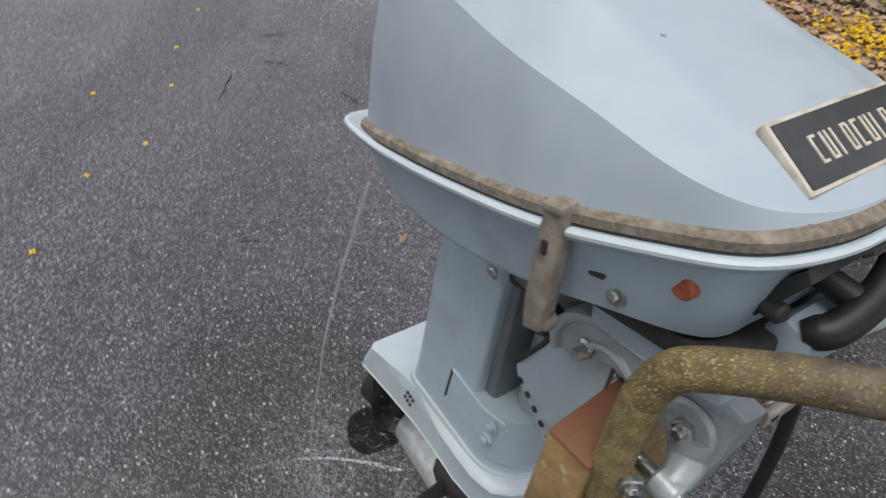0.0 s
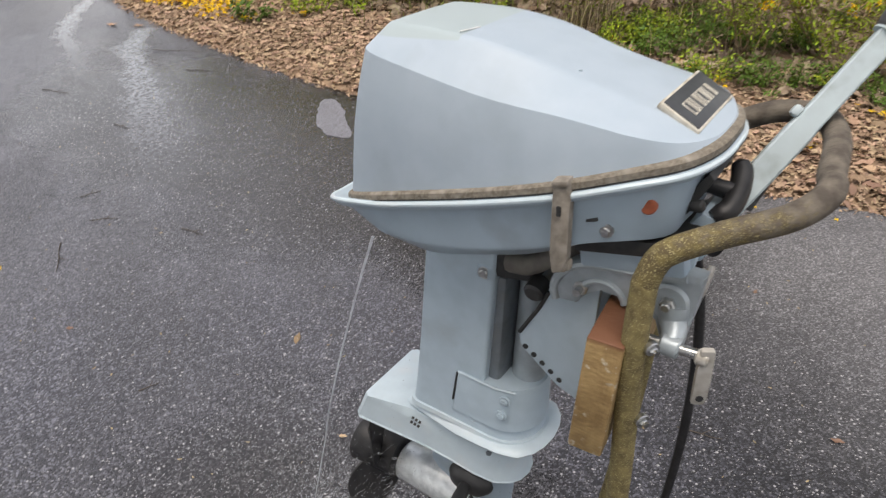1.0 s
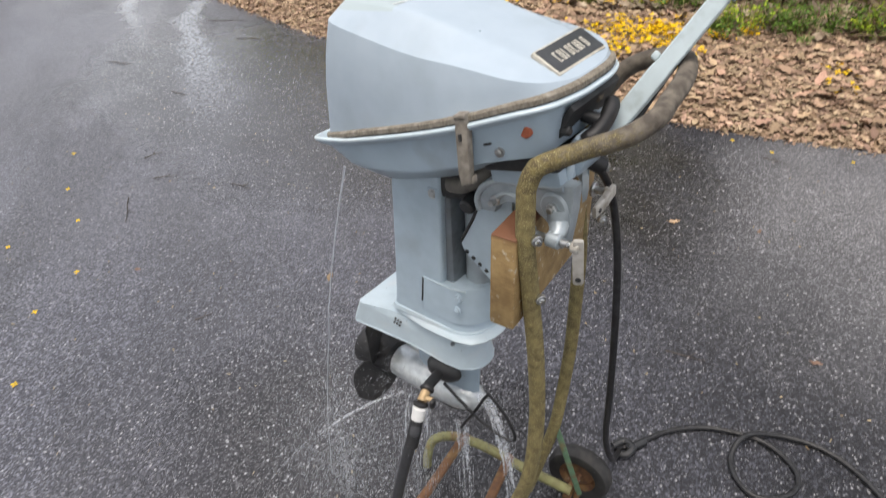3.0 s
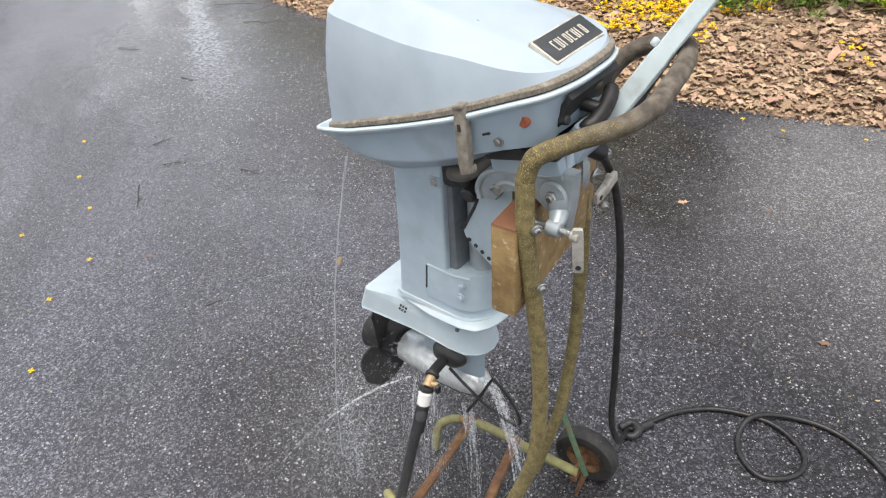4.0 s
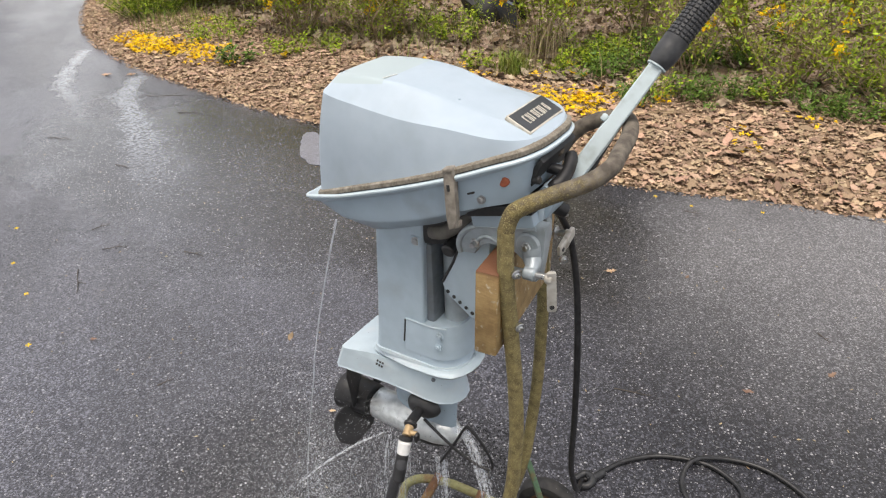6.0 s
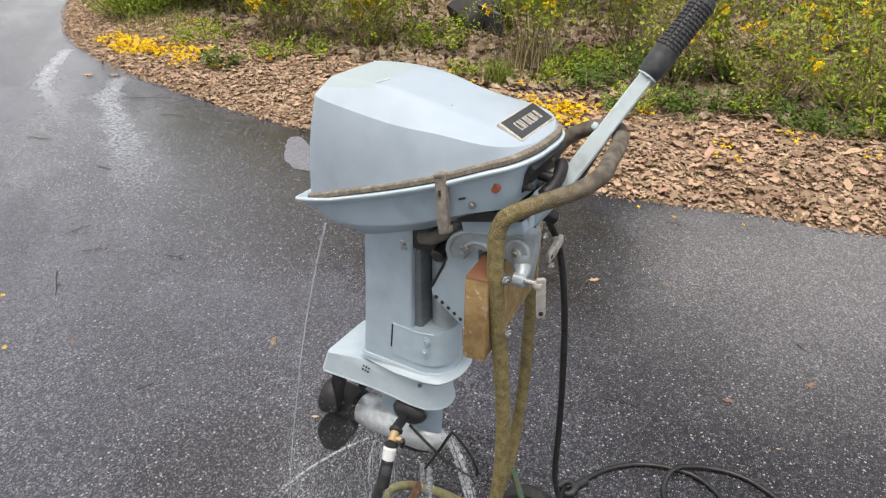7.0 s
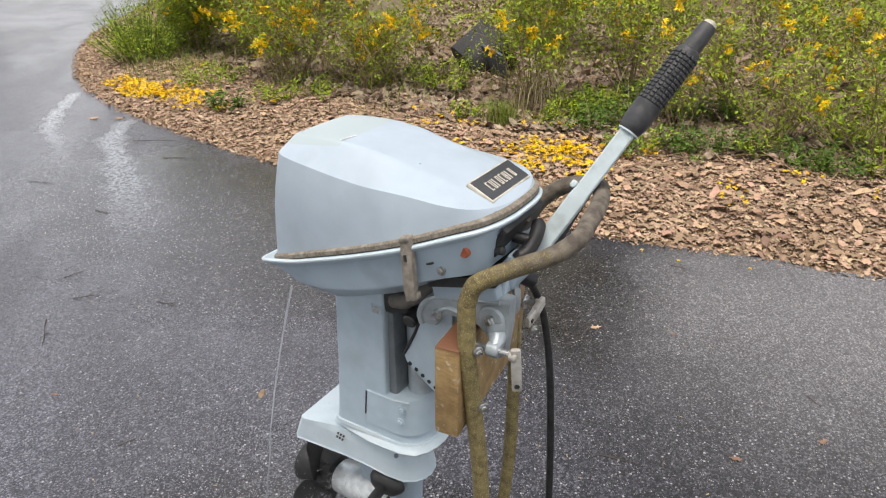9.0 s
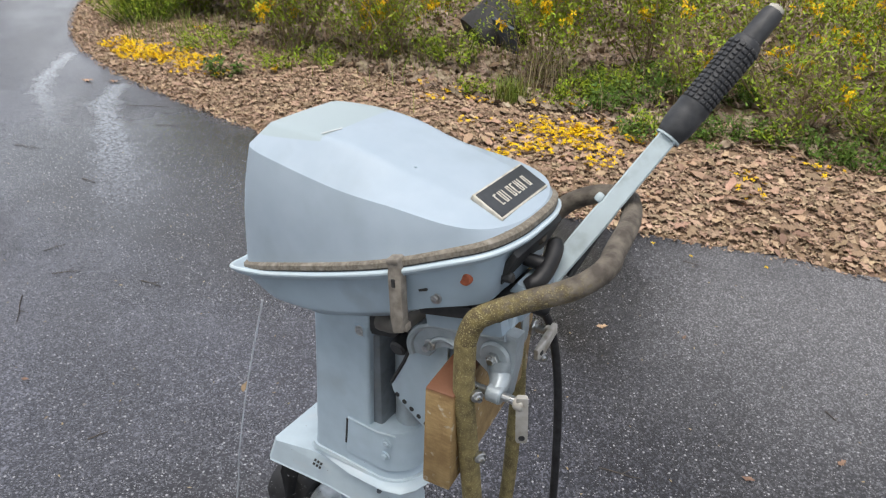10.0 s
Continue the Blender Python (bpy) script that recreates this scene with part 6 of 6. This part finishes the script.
def green_plant(label, x, y, radius, height, n, seed, deep=False, size=(0.025, 0.05)):
    rg = np.random.default_rng(seed)
    root = thing("green_plant", label, "plant", "low green plants", Matrix.Translation((x, y, bank(x, y))))
    bm = bmesh.new()
    pl = []
    for _ in range(max(6, n // 22)):
        a, r = rg.uniform(0, 6.28), radius * math.sqrt(rg.random())
        px, py = math.cos(a) * r, math.sin(a) * r
        h = height * rg.uniform(0.5, 1.1) * (1 - 0.4 * r / radius)
        tip = Vector((px * 1.25, py * 1.25, h))
        tube(bm, [Vector((px * 0.6, py * 0.6, 0)), Vector((px, py, h * 0.6)), tip], 0.0018, 4)
        for k in range(22):
            t = 0.25 + 0.75 * rg.random()
            p = Vector((px * 0.6, py * 0.6, 0)).lerp(tip, t)
            pl.append((p.x + rg.normal(0, 0.022), p.y + rg.normal(0, 0.022), max(p.z + rg.normal(0, 0.015), 0.012), rg.uniform(*size), rg.uniform(0, 6.28), rg.normal(-0.1, 0.4), rg.normal(0, 0.4)))
    tagged(part("stalk", bm, LEAF_DEEP, root), kind="stuff")
    v, f = scatter(SMALL, pl, rg)
    tagged(raw("foliage", v, f, LEAF_DEEP if deep else LEAF_GREEN, root), kind="stuff")


green_plant("small bright green plant at the litter's edge", -3.97, 3.00, 0.13, 0.25, 200, 21, True, (0.036, 0.066))
green_plant("low spread of bright green plants by the bend", -6.28, 3.95, 0.45, 0.58, 4200, 22, False, (0.02, 0.042))
green_plant("low spread of bright green plants by the bend", -6.85, 4.45, 0.48, 0.70, 3600, 23, False, (0.02, 0.042))
prg = np.random.default_rng(24)
ROW = [(-1.45, 3.90), (-1.20, 3.95), (-1.05, 4.02), (-0.70, 3.60), (-0.62, 3.72), (-0.50, 3.90), (-0.32, 3.82), (-0.18, 4.02), (0.04, 4.00), (0.20, 3.98), (0.38, 3.86), (0.55, 3.86), (0.75, 3.95), (1.0, 4.05), (1.35, 4.1)]
for k in range(58):
    if k < len(ROW):
        px, py = ROW[k]
        r = prg.uniform(0.12, 0.19)
    else:
        px = prg.uniform(-1.5, 2.30)
        py = 4.25 + 0.12 * px + abs(prg.normal(0, 0.55))
        r = prg.uniform(0.08, 0.20)
    green_plant("low green foliage among dry leaves", px, py, r, prg.uniform(0.16, 0.34), int(r * 2200), 240 + k, k % 4 > 0, (0.018, 0.040))
green_plant("ferny light green plant below a shrub", -2.12, 3.79, 0.15, 0.18, 240, 29)
green_plant("low green foliage under the shrubs", -3.70, 3.58, 0.36, 0.18, 560, 30)
green_plant("low green foliage under the shrubs", -4.75, 3.62, 0.39, 0.21, 560, 31)
green_plant("leafy green growth half hiding the tub", -2.66, 4.46, 0.34, 0.42, 760, 32)
green_plant("low green foliage under the shrubs", -1.36, 4.43, 0.29, 0.24, 360, 33)

# grass blades and dry stalks
def blades(name, label, material, spots, n, hmin, hmax, wid, seed):
    rg = np.random.default_rng(seed)
    V, F = [], []
    for _ in range(n):
        cx, cy, r = spots[rg.integers(len(spots))]
        x, y = rg.normal(cx, r), rg.normal(cy, r)
        if y < edge_y(x) + 0.4:
            continue
        z = bank(x, y)
        h, a = rg.uniform(hmin, hmax), rg.uniform(0, 6.28)
        lean = rg.uniform(0.1, 0.7) * h
        dx, dy = math.cos(a), math.sin(a)
        o = len(V)
        for t, w in ((0, 1), (0.45, 0.8), (0.8, 0.5), (1, 0.0)):
            bx, by, bz = x + dx * lean * t * t, y + dy * lean * t * t, z + h * (t - 0.25 * t * t)
            V += [(bx - dy * wid * w, by + dx * wid * w, bz), (bx + dy * wid * w, by - dx * wid * w, bz)]
        F += [(o, o + 1, o + 3, o + 2), (o + 2, o + 3, o + 5, o + 4), (o + 4, o + 5, o + 7, o + 6)]
    tagged(raw(name, V, F, material), label, "grass", kind="stuff")


blades("grass", "tufts of green grass among dry leaves", GRASS, [(-1.79, 3.83, 0.06), (-5.50, 3.89, 0.39), (-3.81, 4.43, 0.53), (-2.93, 4.70, 0.47)], 1900, 0.07, 0.25, 0.0026, 41)
blades("dry_stalks", "pale dry stalks leaning under the shrubs", STRAW, [(-1.75, 4.17, 0.13), (-1.71, 4.40, 0.16), (-4.10, 4.05, 0.26), (-0.94, 4.74, 0.40), (0.23, 4.87, 0.67), (1.15, 4.97, 0.41)], 330, 0.19, 0.69, 0.0026, 42)
bm = bmesh.new()
rg = np.random.default_rng(43)
for _ in range(240):
    x = rg.uniform(-6.5, 2.5)
    y = edge_y(x) + rg.uniform(0.7, 4.2)
    a, L = rg.uniform(0, 6.28), rg.uniform(0.10, 0.34)
    z = bank(x, y) + 0.04
    d = Vector((math.cos(a) * L, math.sin(a) * L, rg.uniform(-0.01, 0.10)))
    tube(bm, [Vector((x, y, z)), Vector((x, y, z)) + d * 0.5 + Vector((0, 0, 0.012)), Vector((x, y, z)) + d], 0.0028, 4)
tagged(part("dead_twigs", bm, STEM), "dead brown twigs lying in the leaf litter", "twigs", kind="stuff")

# ---- junk under the shrubs ----
tub = thing("plastic_tub", "black crumpled plastic tub half hidden under a shrub", "tub", at=pose(-2.90, 5.17, bank(-2.90, 5.17) + 0.03, 62, -14, 150) @ Matrix.Scale(1.35, 4))
bm = bmesh.new()
out, inn = [], []
for z, w, d in ((0.0, 0.16, 0.13), (0.12, 0.19, 0.15), (0.27, 0.22, 0.18), (0.30, 0.235, 0.195)):
    out.append([Vector((w * math.copysign(abs(math.cos(a)) ** 0.5, math.cos(a)) + 0.02 * math.sin(3 * a + z * 9), d * math.copysign(abs(math.sin(a)) ** 0.5, math.sin(a)), z)) for a in (2 * math.pi * k / 28 for k in range(28))])
for z, w, d in ((0.30, 0.215, 0.175), (0.05, 0.15, 0.12)):
    inn.append([Vector((w * math.copysign(abs(math.cos(a)) ** 0.5, math.cos(a)) + 0.02 * math.sin(3 * a + z * 9), d * math.copysign(abs(math.sin(a)) ** 0.5, math.sin(a)), z)) for a in (2 * math.pi * k / 28 for k in range(28))])
loft(bm, out + inn, True, True)
part("shell", bm, TYRE, tub)
panel = thing("plastic_crate", "blue-grey plastic crate side leaning against the tub", "crate", at=pose(-2.51, 5.12, bank(-2.51, 5.12), 20, 8, -25) @ Matrix.Scale(1.35, 4))
bm = bmesh.new()
box(bm, (0.26, 0.014, 0.20), Matrix.Translation((0, 0, 0.10)), 0.004)
box(bm, (0.26, 0.024, 0.018), Matrix.Translation((0, 0, 0.20)), 0.004)
part("sheet", bm, BLUEGREY, panel)
barrel = thing("plastic_barrel", "faded beige plastic barrel standing among the shrubs", "barrel", at=pose(-4.92, 6.85, bank(-4.92, 6.85) - 0.03, 8, -6, 0) @ Matrix.Scale(1.3, 4))
bm = bmesh.new()
lathe(bm, [(0, 0), (0.215, 0.0), (0.235, 0.02), (0.24, 0.18), (0.248, 0.19), (0.248, 0.21), (0.24, 0.22), (0.242, 0.44), (0.25, 0.45), (0.25, 0.47), (0.242, 0.48), (0.236, 0.66), (0.215, 0.70), (0, 0.70)], Matrix(), 36)
part("shell", bm, BEIGE, barrel)

# ---- bits lying on the road ----
def twig(x, y, a, L, seed):
    rg = np.random.default_rng(seed)
    bm = bmesh.new()
    pts = [Vector((L * (t - 0.5), rg.normal(0, 0.022) * L, 0.004)) for t in (0, 0.3, 0.55, 0.8, 1)]
    tube(bm, smooth_path(pts, 3), lambda t: 0.0022 * (1 - 0.5 * t), 6)
    b = pts[2]
    tube(bm, [b, b + Vector((L * 0.18, L * 0.16, 0.006))], 0.0013, 5)
    ob = part("twig", bm, DEADWOOD)
    ob.matrix_world = pose(x, y, 0, 0, 0, a)
    tagged(ob, "small dark wet twig lying on the asphalt", "twig", "litter on the road")


def road_leaf(x, y, a, s, k, label, material=LEAF_ONE):
    v, f = LITTER[k]
    ob = raw("fallen_leaf", (v * s).tolist(), f, material)
    ob.matrix_world = pose(x, y, 0.006 + 0.01 * s, 4, -5, a)
    tagged(ob, label, "leaf", "litter on the road")


def road_flower(x, y, a):
    v, f = PET[0]
    ob = raw("fallen_flower", (v * 0.012).tolist(), f, PETAL)
    ob.matrix_world = pose(x, y, 0.003, 8, 5, a)
    tagged(ob, "small yellow flower fallen on wet asphalt", "flower", "litter on the road")


for k, (x, y, a, L) in enumerate([(-1.82, 0.73, 10, 0.11), (-2.18, 0.58, 50, 0.11), (-2.06, 0.32, -35, 0.21), (-3.74, 1.28, 20, 0.18), (-2.99, 1.20, 5, 0.11), (-2.42, 0.67, 80, 0.09), (-3.88, 2.23, 35, 0.31), (0.16, 0.86, 12, 0.12), (-0.01, 2.27, 5, 0.08), (-3.41, 2.05, 30, 0.18), (-1.21, 0.09, 70, 0.06), (0.66, 1.50, -40, 0.06)]):
    twig(x, y, a, L, 60 + k)
road_leaf(-1.019, 0.499, 120, 0.048, 4, "small orange-brown curled leaf on wet asphalt")
road_leaf(-0.165, 1.542, 30, 0.050, 3, "pale tan leaf scrap on the asphalt")
road_leaf(0.483, 1.055, 10, 0.038, 2, "small tan leaf scrap on the asphalt")
road_leaf(0.707, 1.287, 60, 0.039, 3, "pale green-tan leaf scrap on the asphalt")
road_leaf(-4.801, 2.349, 15, 0.109, 3, "pale grey wet leaf near the road's edge")
road_leaf(-4.619, 2.456, 40, 0.097, 1, "dark wet leaf near the road's edge")
road_leaf(0.126, 1.660, 80, 0.028, 3, "pale tan leaf scrap on the asphalt")
road_leaf(-1.639, 0.105, 20, 0.031, 3, "pale tan leaf scrap on the asphalt")
road_leaf(-0.632, 0.275, 20, 0.026, 0, "pale tan leaf scrap on the asphalt")
for x, y, a in ((-2.154, 0.148, 0), (-1.813, -0.040, 40), (-1.712, -0.246, 70), (-2.445, 0.256, 20), (-2.199, -0.118, 10), (-2.759, 0.448, 50), (-0.220, 2.361, 15), (-0.032, 2.340, 60), (0.285, 2.443, 30), (-1.420, -0.448, 25)):
    road_flower(x, y, a)
rg = np.random.default_rng(77)
pl = [(rg.uniform(-3.6, 2.4), rg.uniform(-0.6, 2.3), 0.002, rg.uniform(0.006, 0.014), rg.uniform(0, 6.28), rg.normal(0, 0.15), rg.normal(0, 0.15)) for _ in range(420)]
v, f = scatter([leaf_shape(False, 0.1, 0.1, 4)], pl, rg)
tagged(raw("bud_scales", v, f, STRAW), "tiny pale bud scales scattered over the asphalt", "plant debris", kind="stuff")


# ---- trees behind the verge, dark crowns mirrored by the wet road; others added unseen ----
def tree(label, x, y, height, seed):
    rg = np.random.default_rng(seed)
    root = thing("tree", label, "tree", "trees round the road", Matrix.Translation((x, y, bank(min(max(x, -12.4), 17), y) - 0.05)))
    bm = bmesh.new()
    r0 = 0.022 * height * rg.uniform(0.7, 1.1)
    trunk = smooth_path([(0, 0, 0), (rg.normal(0, 0.1), rg.normal(0, 0.1), height * 0.3), (rg.normal(0, 0.25), rg.normal(0, 0.25), height * 0.65), (rg.normal(0, 0.4), rg.normal(0, 0.4), height)], 6)
    tube(bm, trunk, lambda t: r0 * (1.25 - 1.1 * t) + 0.01, 10)
    part("trunk", bm, BARK, root)
    bm = bmesh.new()
    ends = []
    for _ in range(22):
        i = rg.integers(3, len(trunk) - 1)
        p = trunk[i]
        a = rg.uniform(0, 6.28)
        L = height * rg.uniform(0.14, 0.30)
        tip = p + Vector((math.cos(a) * L, math.sin(a) * L, L * rg.uniform(0.3, 0.9)))
        path = smooth_path([p, p.lerp(tip, 0.5) + Vector((0, 0, 0.1 * L)), tip], 5)
        tube(bm, path, lambda t: r0 * 0.35 * (1 - 0.8 * t) + 0.006, 6)
        ends.append(path)
        for tw in side_twigs(rg, path, 5, L * 0.6):
            tube(bm, tw, lambda t: 0.012 * (1 - 0.6 * t), 4)
            ends.append(tw)
    tagged(part("limbwork", bm, BARK, root), kind="stuff")
    pl = []
    for _ in range(5200):
        path = ends[rg.integers(len(ends))]
        p = path[rg.integers(len(path) // 2, len(path))]
        pl.append((p[0] + rg.normal(0, 0.28), p[1] + rg.normal(0, 0.28), p[2] + rg.normal(0, 0.25), rg.uniform(0.14, 0.30), rg.uniform(0, 6.28), rg.normal(0, 0.7), rg.normal(0, 0.7)))
    v, f = scatter(SMALL, pl, rg)
    tagged(raw("crown", v, f, LEAF_DEEP, root), kind="stuff")
    return root


TL = "tall tree added out of view, with brown bark and sparse spring leaves"
masters = [tree(TL, -5.2, 12.5, 12.5, 91), tree(TL, -1.4, 13.5, 14.5, 92), tree(TL, -8.6, 11.5, 13.0, 93)]
# the last six stand unseen behind the camera, added to block low sky light
for k, (x, y, s) in enumerate([(-3.1, 10.4, 0.9), (-6.8, 13.9, 1.0), (-3.1, 16.7, 1.1), (-9.4, 15.1, 1.0), (-6.7, 18.6, 1.2), (-0.6, 22.5, 1.2), (-5.2, 23.2, 1.2), (0.7, 18.1, 1.0), (20.0, 27.6, 1.1), (27.2, 21.8, 1.2), (-7.5, -9.5, 1.2), (-3.0, -10.5, 1.3), (4.2, -10.2, 1.3), (8.2, -8.8, 1.2), (-1.2, -13.5, 1.4), (6.3, -13.0, 1.4)]):
    cp = copy_thing(masters[k % 3], pose(x, y, 0.0, 0, 0, 50 * k))
    cp.scale = (s, s, s)

# ---- a car parked along the far part of the road ----
def parked_car(x, y, a):
    car = thing("parked_car", "silver parked car with black tyres standing on the road", "car", at=pose(x, y, 0, 0, 0, a))

    def section(px, half, low, high):
        return [Vector((px, -half * 0.92, low)), Vector((px, -half, low + 0.15)), Vector((px, -half, high - 0.12)), Vector((px, -half * 0.86, high)), Vector((px, half * 0.86, high)), Vector((px, half, high - 0.12)), Vector((px, half, low + 0.15)), Vector((px, half * 0.92, low))]

    bm = bmesh.new()
    loft(bm, [section(0.70, 0.62, 0.30, 0.58), section(0.58, 0.78, 0.22, 0.70), section(0.15, 0.84, 0.20, 0.82), section(-0.6, 0.85, 0.20, 0.90), section(-2.4, 0.85, 0.20, 0.92), section(-3.0, 0.83, 0.22, 0.90), section(-3.45, 0.70, 0.32, 0.80)], True, True)
    part("car_body", bm, CARPAINT, car)
    bm = bmesh.new()
    loft(bm, [section(-0.55, 0.70, 0.80, 0.95), section(-1.15, 0.66, 0.80, 1.38), section(-2.1, 0.66, 0.80, 1.42), section(-2.95, 0.66, 0.80, 0.98)], True, True)
    part("cabin", bm, CARGLASS, car, "dark tinted car windows")
    bm = bmesh.new()
    box(bm, (0.95, 1.14, 0.03), Matrix.Translation((-1.63, 0, 1.415)), 0.012)
    part("car_roof", bm, CARPAINT, car)
    for wx in (0.0, -2.65):
        for wy in (-0.76, 0.76):
            bm = bmesh.new()
            m = Matrix.Translation((wx, wy, 0.315)) @ pose(0, 0, 0, 90, 0, 0)
            lathe(bm, [(0.20, -0.09), (0.29, -0.10), (0.312, -0.075), (0.315, 0.0), (0.312, 0.075), (0.29, 0.10), (0.20, 0.09)], m, 36)
            w = part("car_wheel", bm, TYRE, car, "black car tyre")
            bm = bmesh.new()
            lathe(bm, [(0, -0.06), (0.06, -0.07), (0.10, -0.05), (0.20, -0.085), (0.20, 0.085), (0.10, 0.05), (0.06, 0.07), (0, 0.06)], m, 28)
            part("car_rim", bm, CAST, w)
    for sy in (-1, 1):
        bm = bmesh.new()
        box(bm, (0.10, 0.26, 0.12), Matrix.Translation((0.60, 0.50 * sy, 0.60)), 0.03)
        part("headlight", bm, WHITE, car)


parked_car(-12.18, 4.39, 22)
